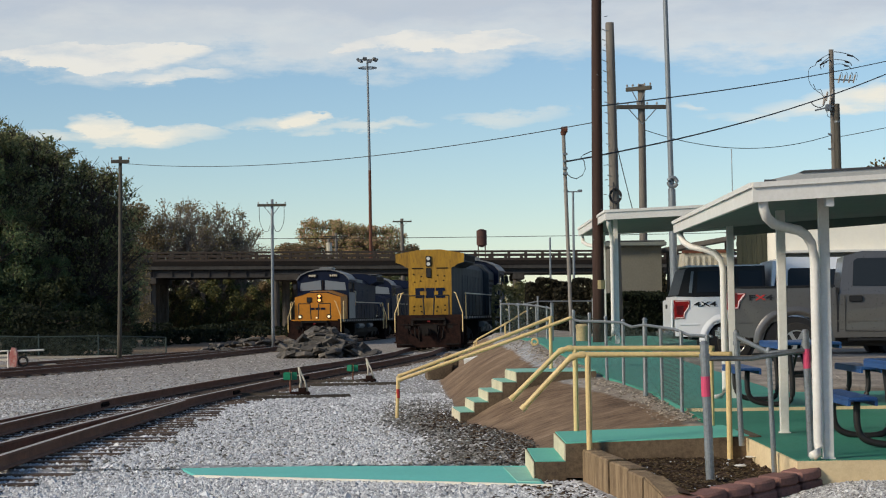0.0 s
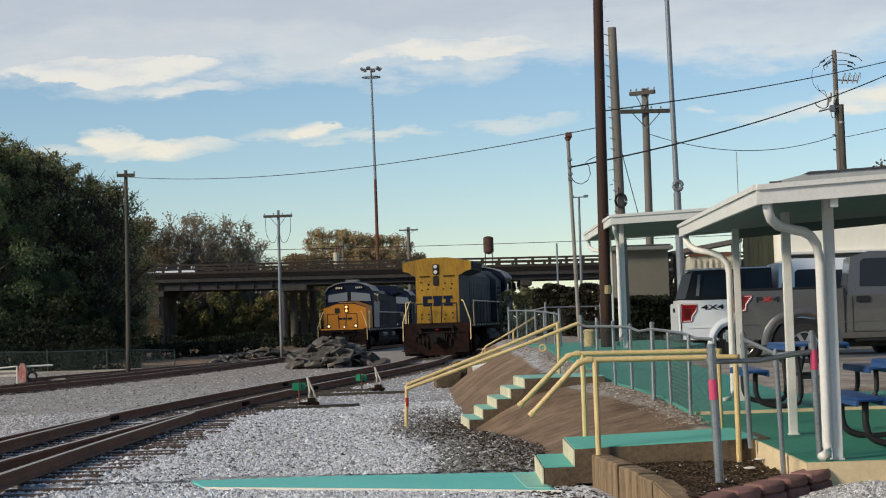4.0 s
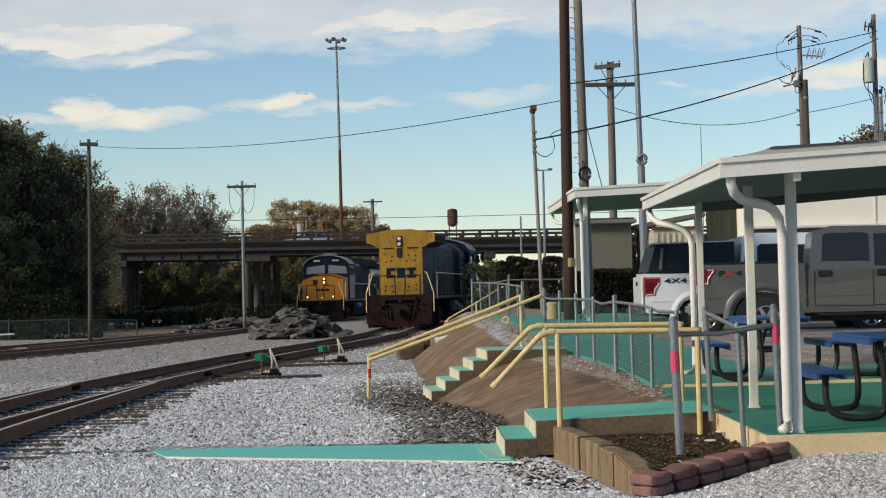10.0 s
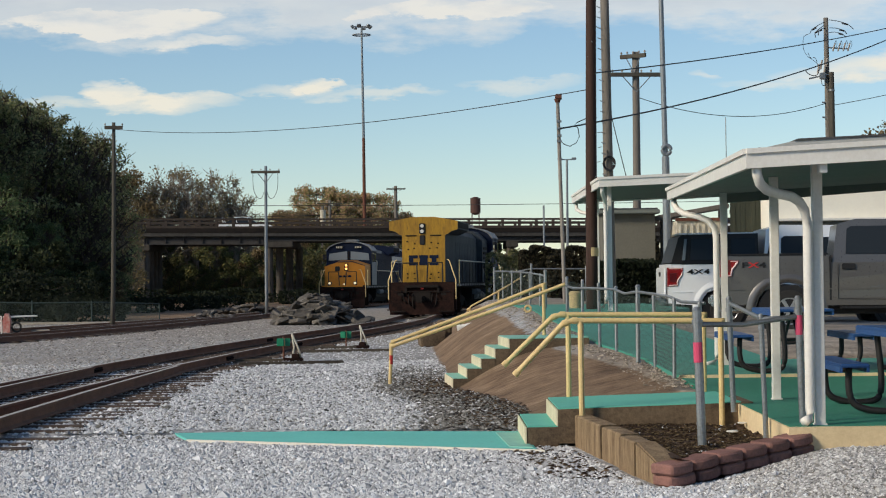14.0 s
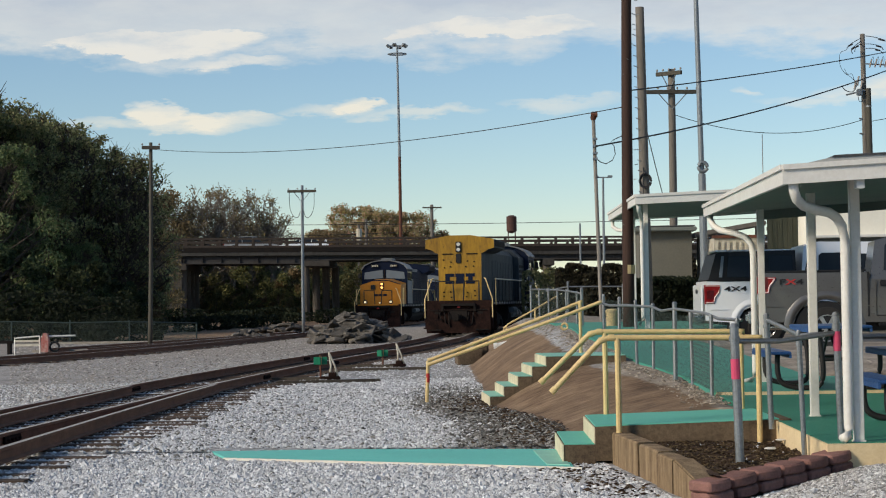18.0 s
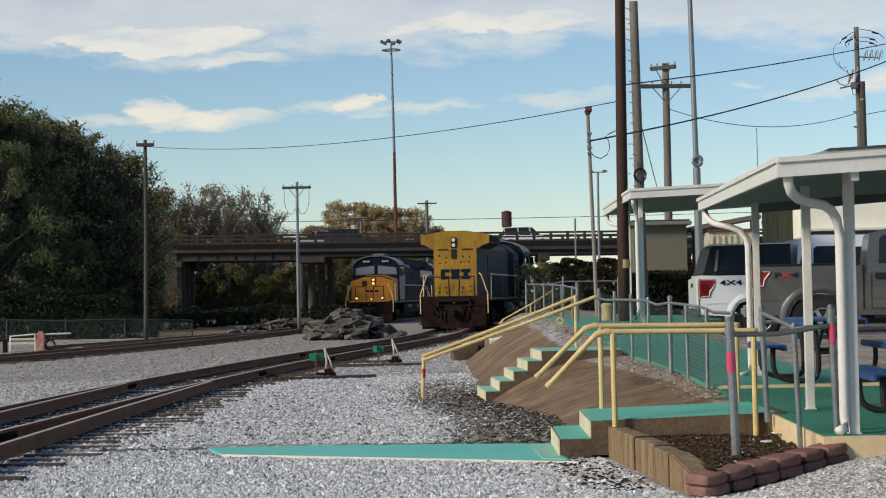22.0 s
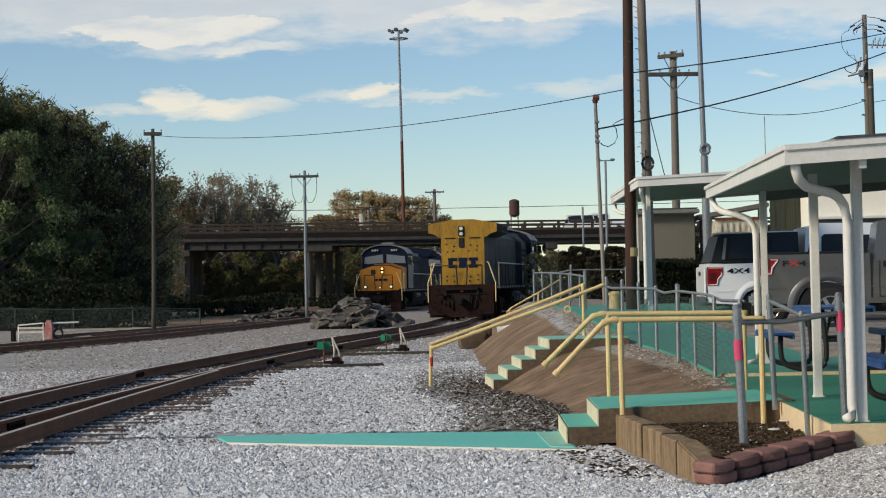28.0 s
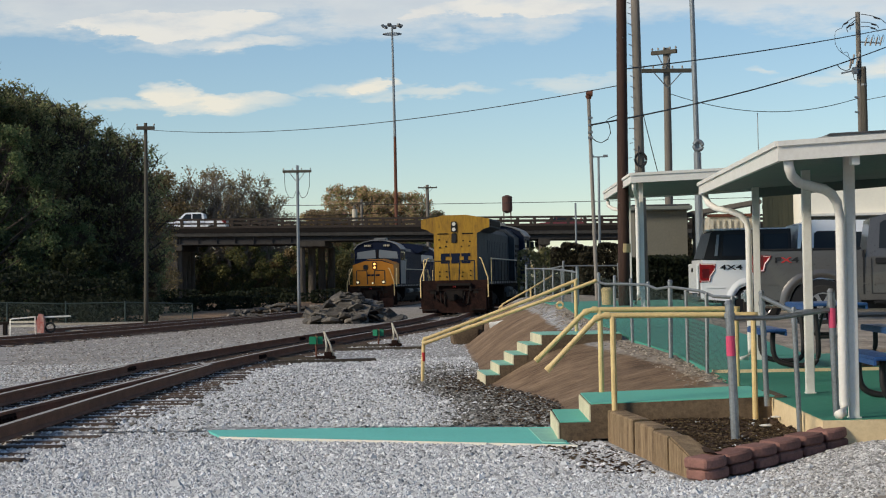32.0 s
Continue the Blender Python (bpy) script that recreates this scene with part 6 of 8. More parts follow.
def locomotive(name, label, m, nose, cab, side_m, rear, lit, rail_m, logo_rear):
    L = 11.0
    lo = thing(name, label, "locomotive", m, group="diesel locomotives")
    bm = bmesh.new()
    box(bm, (0, 0, 1.52), (2 * L - 0.2, 3.0, 0.2), bevel=0.02)
    box(bm, (0, 0, 1.25), (2 * L - 0.6, 1.5, 0.4))
    part("underframe", bm, M["dark_frame"], lo)
    bm = bmesh.new()
    prism(bm, [(-1.35, 0.75), (-1.1, 0.42), (1.1, 0.42), (1.35, 0.75), (1.35, 1.36), (-1.35, 1.36)], "x", -3.7, 3.9)
    part("fuel_tank", bm, M["dark_frame"], lo)
    for xa, xb, y in ((-3.4, -1.8, 1.46), (1.0, 3.4, 1.46), (1.0, 3.4, -1.46), (-3.4, -1.8, -1.46)):
        bar("air_tank", (xa, y, 1.15), (xb, y, 1.15), 0.15, M["loco_grey"], lo)
    for x0 in (-7.2, 7.2):
        wheelset_parts(lo, x0)
    # long hood
    bm = bmesh.new()
    prism(bm, [(-0.95, 1.62), (0.95, 1.62), (0.95, 3.95), (0.72, 4.2), (-0.72, 4.2), (-0.95, 3.95)], "x", -6.6, 2.2)
    hood = part("hood", bm, M[side_m], lo)
    for k in range(13):
        for s in (-1, 1):
            bm = bmesh.new()
            box(bm, (-6.2 + 0.66 * k, s * 0.955, 2.7), (0.58, 0.03, 1.75), bevel=0.008)
            part("hood_door", bm, M[side_m], hood)
    bm = bmesh.new()
    prism(bm, [(-1.25, 1.62), (1.25, 1.62), (1.25, 3.9), (0.8, 4.35), (-0.8, 4.35), (-1.25, 3.9)], "x", 2.2, 4.6)
    aux = part("electrical_cabinet", bm, M[side_m], lo)
    for k in range(5):
        for s in (-1, 1):
            boxes("louvre", [((3.4, s * 1.26, 2.4 + 0.26 * k), (1.7, 0.03, 0.14))], M["dark_frame"], aux)
    bm = bmesh.new()
    box(bm, (-0.2, 0, 4.32), (2.2, 1.2, 0.26), bevel=0.05)
    box(bm, (-3.4, 0, 4.3), (1.4, 1.0, 0.2), bevel=0.05)
    rod(bm, (1.6, 0, 4.2), (1.6, 0, 4.5), 0.35, n=12)
    part("roof_hatches", bm, M["loco_grime"], lo)
    # radiator section with wide wings at the rear
    bm = bmesh.new()
    prism(bm, [(-0.95, 1.62), (0.95, 1.62), (0.95, 4.6), (-0.95, 4.6)], "x", -10.35, -6.6)
    part("radiator_body", bm, M[side_m], lo)
    bm = bmesh.new()
    prism(bm, [(-1.1, 3.92), (1.1, 3.92), (1.53, 4.12), (1.53, 4.5), (0.5, 4.68), (-0.5, 4.68), (-1.53, 4.5), (-1.53, 4.12)], "x", -10.36, -6.2)
    wings = part("radiator_cowl", bm, M[side_m], lo)
    for s in (-1, 1):
        boxes("intake_screen", [((-8.3, s * 1.54, 4.31), (3.6, 0.03, 0.26))], M["dark_frame"], wings)
    # rear face
    bm = bmesh.new()
    prism(bm, [(-0.96, 1.62), (0.96, 1.62), (0.96, 3.85), (1.1, 3.9), (1.25, 4.02), (1.53, 4.1), (1.53, 4.5), (0.5, 4.7), (-0.5, 4.7), (-1.53, 4.5), (-1.53, 4.1), (-1.25, 4.02), (-1.1, 3.9), (-0.96, 3.85)], "x", -10.42, -10.361)
    face = part("rear_face", bm, M[rear], lo, "faded yellow rear face with rivets" if rear == "loco_yellow" else "")
    bm = bmesh.new()
    box(bm, (-10.45, 0.05, 4.15), (0.07, 0.26, 0.5), bevel=0.03)
    box(bm, (-10.44, 0.05, 3.62), (0.05, 0.24, 0.46), bevel=0.03)
    head = part("lamp_box", bm, M["trim_black"], face)
    for z in (4.28, 4.03):
        bar("lamp", (-10.47, 0.05, z), (-10.5, 0.05, z), 0.085, M["lens_dull"], head)
    bm = bmesh.new()
    for y in (-0.62, -0.3, 0.38, 0.68):
        for z in (1.85, 2.05, 3.2, 3.5):
            box(bm, (-10.43, y + random.uniform(-0.05, 0.05), z + random.uniform(-0.06, 0.06)), (0.02, 0.07, 0.06))
    for s in (-1, 1):
        box(bm, (-10.43, s * 0.55, 3.83), (0.03, 0.5, 0.05))
    part("rivets", bm, M["dark_frame"], face, kind="stuff")
    if logo_rear:
        x = -10.43
        for k, y in enumerate((0.46, 0.0, -0.46)):
            boxes("emblem", [((x, y, 2.84), (0.016, 0.40, 0.15)), ((x, y, 2.52), (0.016, 0.40, 0.15)), ((x, y + (0.1, 0.0, 0.0)[k], 2.68), (0.016, (0.2, 0.34, 0.2)[k], 0.18))], M["loco_blue"], face, "dark blue painted emblem")
    # end platforms, pilots, couplers, steps
    for e in (-1, 1):
        bm = bmesh.new()
        prism(bm, [(-1.5, 0.35), (1.5, 0.35), (1.5, 1.55 if e > 0 else 1.66), (-1.5, 1.55 if e > 0 else 1.66)], "x", e * 10.75, e * 10.95)
        prism(bm, [(-1.42, 0.16), (1.42, 0.16), (1.42, 0.8), (-1.42, 0.8)], "x", e * 10.95, e * 11.12)
        pil = part("pilot", bm, M["loco_grime"], lo, "grimy brown pilot plate")
        bm = bmesh.new()
        box(bm, (e * 11.2, 0, 0.88), (0.55, 0.3, 0.26), bevel=0.05)
        box(bm, (e * 11.45, 0.06, 0.88), (0.2, 0.34, 0.36), bevel=0.06)
        part("coupler", bm, M["dark_frame"], pil)
        for y, low in ((-0.66, 0.5), (-0.45, 0.62), (0.42, 0.45), (0.6, 0.58), (0.82, 0.7)):
            pipe("air_hose", [(e * 11.0, y, 1.12), (e * 11.14, y, 1.0), (e * 11.18, y * 0.95, low + 0.12), (e * 11.12, y * 0.82, low)], 0.03, M["dark_frame"], pil, n=6)
        for y in (-0.95, 0.95):
            boxes("pilot_bracket", [((e * 11.0, y, 1.1), (0.06, 0.24, 0.12)), ((e * 11.02, y * 0.75, 0.6), (0.06, 0.4, 0.07)), ((e * 10.98, y, 0.95), (0.05, 0.1, 0.5))], M["dark_frame"], pil)
            boxes("footboard", [((e * 11.16, y * 1.1, 0.3), (0.2, 0.6, 0.05))], M["dark_frame"], pil)
        boxes("cable_socket", [((e * 11.0, 0.0, 1.38), (0.12, 0.12, 0.1))], M["red_paint"], pil, "red socket cover")
        boxes("uncoupling_bar", [((e * 11.05, 0, 1.22), (0.04, 2.5, 0.03))], M["dark_frame"], pil)
        boxes("anticlimber", [((e * 11.03, 0, 1.46), (0.2, 1.5, 0.12)), ((e * 11.02, 0.72, 1.3), (0.14, 0.12, 0.3)), ((e * 11.02, -0.72, 1.3), (0.14, 0.12, 0.3))], M["dark_frame"], pil, bevel=0.015)
        for y in (-1.16, 1.16):
            boxes("end_plate", [((e * 10.99, y, 0.98), (0.06, 0.5, 0.62))], M["loco_grime"], pil, bevel=0.01)
        boxes("draft_box", [((e * 10.99, 0, 0.9), (0.14, 0.8, 0.62))], M["dark_frame"], pil, bevel=0.03)
        for s in (-1, 1):
            bm = bmesh.new()
            for k in range(4):
                box(bm, (e * 10.45, s * (1.48 - 0.05 * (k == 3)), 0.38 + 0.35 * k), (0.55, 0.28, 0.05))
            box(bm, (e * 10.16, s * 1.45, 0.85), (0.05, 0.26, 1.2))
            part("step_well", bm, M["loco_grime"], lo)
            pipe("grab_rail", [(e * 10.98, s * 1.5, 0.85), (e * 10.98, s * 1.5, 1.75), (e * 10.9, s * 1.2, 2.65), (e * 10.9, s * 1.12, 2.7)], 0.028, M[rail_m], lo, "yellow grab rail", n=6)
            pipe("grab_rail", [(e * 9.9, s * 1.52, 0.85), (e * 9.9, s * 1.52, 2.6), (e * 9.7, s * 1.5, 2.68)], 0.028, M[rail_m], lo, "yellow grab rail", n=6)
        pipe("end_rail", [(e * 10.92, -0.9, 1.6), (e * 10.92, -0.9, 2.55), (e * 10.92, -0.25, 2.55), (e * 10.92, -0.2, 1.62)], 0.032, M["trim_black"], lo, n=6)
        pipe("end_rail", [(e * 10.92, 0.9, 1.6), (e * 10.92, 0.9, 2.55), (e * 10.92, 0.25, 2.55), (e * 10.92, 0.2, 1.62)], 0.032, M["trim_black"], lo, n=6)
    for s in (-1, 1):
        pipe("side_rail", [(-9.6, s * 1.46, 2.66), (3.9, s * 1.46, 2.66), (4.2, s * 1.46, 2.7), (4.25, s * 1.5, 3.3), (5.2, s * 1.54, 3.34)], 0.034, M["bone_white"], lo, n=6)
        for k in range(11):
            bar("stanchion", (-9.5 + 1.34 * k, s * 1.46, 1.6), (-9.5 + 1.34 * k, s * 1.46, 2.66), 0.018, M["trim_black"], lo, n=5)
        for k in range(22):
            boxes("reflector", [((-10.3 + 0.97 * k, s * 1.505, 1.52), (0.5, 0.02, 0.1))], M["loco_pale"], lo)
    for k in range(3):
        bar("air_reservoir", (-2.6 + 1.5 * k, -1.28, 0.95), (-1.5 + 1.5 * k, -1.28, 0.95), 0.2, M["loco_pale"], lo, "pale air reservoir", n=14)
    # cab and nose
    bm = bmesh.new()
    prism(bm, [(-1.5, 1.62), (1.5, 1.62), (1.5, 4.02), (1.28, 4.3), (0.85, 4.5), (0.4, 4.6), (-0.4, 4.6), (-0.85, 4.5), (-1.28, 4.3), (-1.5, 4.02)], "x", 4.6, 7.5)
    cb = part("cab", bm, M[cab], lo)
    bm = bmesh.new()
    prism(bm, [(-1.52, 4.0), (-1.29, 4.3), (-0.87, 4.5), (-0.4, 4.61), (0.4, 4.61), (0.87, 4.5), (1.29, 4.3), (1.52, 4.0), (1.56, 4.04), (1.32, 4.36), (0.88, 4.56), (0.4, 4.67), (-0.4, 4.67), (-0.88, 4.56), (-1.32, 4.36), (-1.56, 4.04)], "x", 4.45, 7.62)
    part("cab_roof", bm, M["loco_pale"], cb, "pale roof edge")
    bm = bmesh.new()
    box(bm, (6.3, 0.1, 4.74), (1.3, 0.8, 0.16), bevel=0.04)
    part("air_conditioner", bm, M["loco_pale"], cb)
    for s in (-1, 1):
        bm = bmesh.new()
        prism(bm, [(s * 0.1, 3.42), (s * 1.36, 3.36), (s * 1.3, 3.84), (s * 0.12, 4.0)], "x", 7.5, 7.53)
        part("windshield", bm, M["cab_glass"], cb)
        bm = bmesh.new()
        box(bm, (7.56, s * 0.62, 4.28), (0.1, 0.5, 0.2), bevel=0.02)
        nb = part("sign_board", bm, M["trim_black"], cb)
        bm = bmesh.new()
        for k in range(4):
            box(bm, (7.615, s * 0.62 - 0.165 + 0.11 * k, 4.28), (0.012, 0.07, 0.12))
        part("sign_face", bm, M["bone_white"], nb, "pale glowing sign face")
        for k, x in enumerate((5.4, 6.6)):
            bm = bmesh.new()
            box(bm, (x, s * 1.505, 3.55), (0.8, 0.03, 0.62), bevel=0.01)
            part("side_window", bm, M["window"], cb)
        bm = bmesh.new()
        box(bm, (7.7, s * 1.62, 3.6), (0.05, 0.2, 0.35), bevel=0.02)
        part("mirror", bm, M["trim_black"], cb)
    bm = bmesh.new()
    box(bm, (7.56, 0.0, 3.7), (0.06, 0.06, 0.62))
    part("windshield_post", bm, M["dark_frame"], cb)
    bm = bmesh.new()
    vs = prism(bm, [(-1.42, 1.62), (1.42, 1.62), (1.42, 3.05), (0.55, 3.36), (-0.55, 3.36), (-1.42, 3.05)], "x", 7.5, 9.7)
    for v in vs:
        if v.co.x > 9:
            v.co.y *= 0.93
            v.co.z -= 0.1 * (v.co.z > 2)
    ns = part("nose", bm, M[nose], lo)
    bm = bmesh.new()
    prism(bm, [(-1.3, 2.95), (-0.52, 3.21), (0.52, 3.21), (1.3, 2.95), (1.3, 2.98), (0.52, 3.27), (-0.52, 3.27), (-1.3, 2.98)], "x", 9.3, 9.72)
    part("nose_brow", bm, M[cab], ns)
    bm = bmesh.new()
    box(bm, (9.72, 0.1, 2.88), (0.06, 0.28, 0.5), bevel=0.03)
    hl = part("headlight_box", bm, M["trim_black"], ns)
    for z in (3.0, 2.76):
        bar("headlight", (9.74, 0.1, z), (9.79, 0.1, z), 0.08, M["lens_lit" if lit else "lens_dull"], hl, "lit amber headlight" if lit else "", n=14)
    bm = bmesh.new()
    box(bm, (9.73, -0.48, 2.78), (0.04, 0.3, 0.32), bevel=0.02)
    part("nose_hatch", bm, M["trim_black"], ns)
    if nose == "loco_orange":
        for y in (-0.3, 0.0, 0.3):
            boxes("emblem", [((9.71, y, 2.25), (0.02, 0.25, 0.13))], M["loco_blue"], ns, "small dark blue painted emblem")
    for y in (-0.82, 0.82):
        bar("lamp_housing", (10.85, y, 1.78), (10.97, y, 1.78), 0.14, M["trim_black"], lo, n=12)
        bar("ditch_light", (10.95, y, 1.78), (11.05, y, 1.78), 0.075, M["lens_small" if lit else "lens_dull"], lo, "lit ditch light" if lit else "", n=12)
    bar("step_light", (10.95, 0.12, 1.72), (11.0, 0.12, 1.72), 0.05, M["lens_small" if lit else "lens_dull"], lo, n=8)
    bm = bmesh.new()
    prism(bm, [(10.95, 0.12), (11.35, 0.14), (11.15, 0.7), (10.95, 0.75)], "y", -1.45, 1.45)
    part("snow_plough", bm, M["loco_grime"], lo)
    bm = bmesh.new()
    box(bm, (10.96, 0, 1.58), (0.06, 2.6, 0.08))
    part("sill_stripe", bm, M[nose if nose != "loco_blue" else "loco_yellow"], lo)
    if lit:
        for s in (-1, 1):
            boxes("cab_panel", [((6.05, s * 1.506, 2.45), (2.7, 0.02, 1.6))], M["loco_pale"], cb, "pale grey cab side panel")
            boxes("louvre_panel", [((3.4, s * 1.27, 2.9), (1.5, 0.04, 0.9))], M["loco_orange"], aux, "golden yellow louvre panel")
            boxes("radiator_panel", [((-8.3, s * 1.2, 4.62), (3.7, 0.5, 0.04))], M["loco_pale"], wings, "pale roof panel")
            boxes("hood_panel", [((-1.5, s * 0.9, 4.08), (3.0, 0.2, 0.2))], M["loco_pale"], hood, "pale hood panel")
    for o in lo.children_recursive:
        o.data.transform(Matrix.Diagonal((1, 1, 0.95, 1)))
    return lo


def heading(dx, dy):
    return math.degrees(math.atan2(dy, dx))


# standing locomotive, its rear towards the yard
YD = Vector((0.133, 1, 0)).normalized()
YC = Vector((-0.59, 82.6, 0.04)) + YD * 10.42
standing = locomotive("locomotive", "parked dark blue locomotive with a faded yellow rear face",
                      pose(*YC, 0, 0, heading(YD.x, YD.y)), "loco_blue", "loco_blue", "loco_side", "loco_yellow", False, "yellow_rail", True)
# the moving pair, coupled
TD = Vector((0.081, 1, 0)).normalized()
T0 = Vector((-7.2, 106.0, -0.08))
lead = locomotive("locomotive", "moving locomotive with an orange nose and lit headlights",
                  pose(*(T0 + TD * 10), 0, 0, heading(-TD.x, -TD.y)), "loco_orange", "loco_blue", "loco_blue", "loco_blue", True, "yellow_rail", False)
second = locomotive("locomotive", "dark blue locomotive coupled behind the moving one",
                    pose(*(T0 + TD * 33), 0, 0, heading(-TD.x, -TD.y)), "loco_blue", "loco_blue", "loco_blue", "loco_blue", False, "yellow_rail", False)
BACKING = [(0, 0.0), (1, 1.92), (2, 3.9), (3, 6.2), (3.5, 7.15), (5.5, 10.35), (7, 12.1), (8.5, 13.4), (10, 14.75), (12, 14.85), (14.5, 14.7), (17.5, 14.5), (18.5, 13.9), (20, 12.95), (22, 12.4), (24, 12.1), (25.5, 12.55), (29, 12.9), (32, 12.85)]


# ---- pickups and cars: front along +x, ground at z = 0 ----
def wheel_mesh_parts(car, x, y, r, w, rim="alloy"):
    s = 1 if y > 0 else -1
    bm = bmesh.new()
    rings = [(r * 0.62, -w / 2), (r * 0.93, -w / 2), (r, -w * 0.32), (r, w * 0.32), (r * 0.93, w / 2), (r * 0.62, w / 2)]
    vs = [[bm.verts.new((rr * math.cos(a), o, rr * math.sin(a))) for a in (2 * math.pi * k / 24 for k in range(24))] for rr, o in rings]
    for a, b in zip(vs, vs[1:] + vs[:1]):
        for k in range(24):
            bm.faces.new((a[k], a[(k + 1) % 24], b[(k + 1) % 24], b[k]))
    wh = part("tyre", bm, M["rubber"], car)
    wh.location = (x, y, r)
    bm = bmesh.new()
    rod(bm, (0, s * (w / 2 - 0.07), 0), (0, s * (w / 2 - 0.05), 0), r * 0.63, n=24)
    part("rim_back", bm, M["trim_black"], wh)
    bm = bmesh.new()
    for k in range(6):
        a = 2 * math.pi * k / 6
        m = Matrix.Rotation(a, 4, "Y")
        box(bm, (r * 0.33, s * (w / 2 - 0.03), 0), (r * 0.56, 0.03, r * 0.17), m, bevel=0.008)
    rod(bm, (0, s * (w / 2 - 0.05), 0), (0, s * (w / 2), 0), r * 0.15, n=12)
    tube(bm, [(r * 0.6 * math.cos(a), s * (w / 2 - 0.02), r * 0.6 * math.sin(a)) for a in (2 * math.pi * k / 24 for k in range(25))], 0.018, 5)
    part("rim", bm, M[rim], wh)


def arch_outline(pts, arches, n=9):
    """A side outline whose lower edge is cut by wheel arches (x, radius, centre height)."""
    out = list(pts)
    for cx, r, cz, z0 in arches:
        half = math.sqrt(max(0.0, r * r - (cz - z0) ** 2))
        a0 = math.atan2(z0 - cz, half)
        arc = [(cx + r * math.cos(a), cz + r * math.sin(a)) for a in (math.pi - a0 - (math.pi - 2 * a0) * k / n for k in range(n + 1))]
        out += arc
    return out


def body_side(bm, outline, half, tumble=0.0, z_break=0.0):
    vs = prism(bm, outline, "y", -half, half)
    for v in vs:
        if v.co.z > z_break:
            v.co.y *= 1 - tumble * (v.co.z - z_break)
    return vs


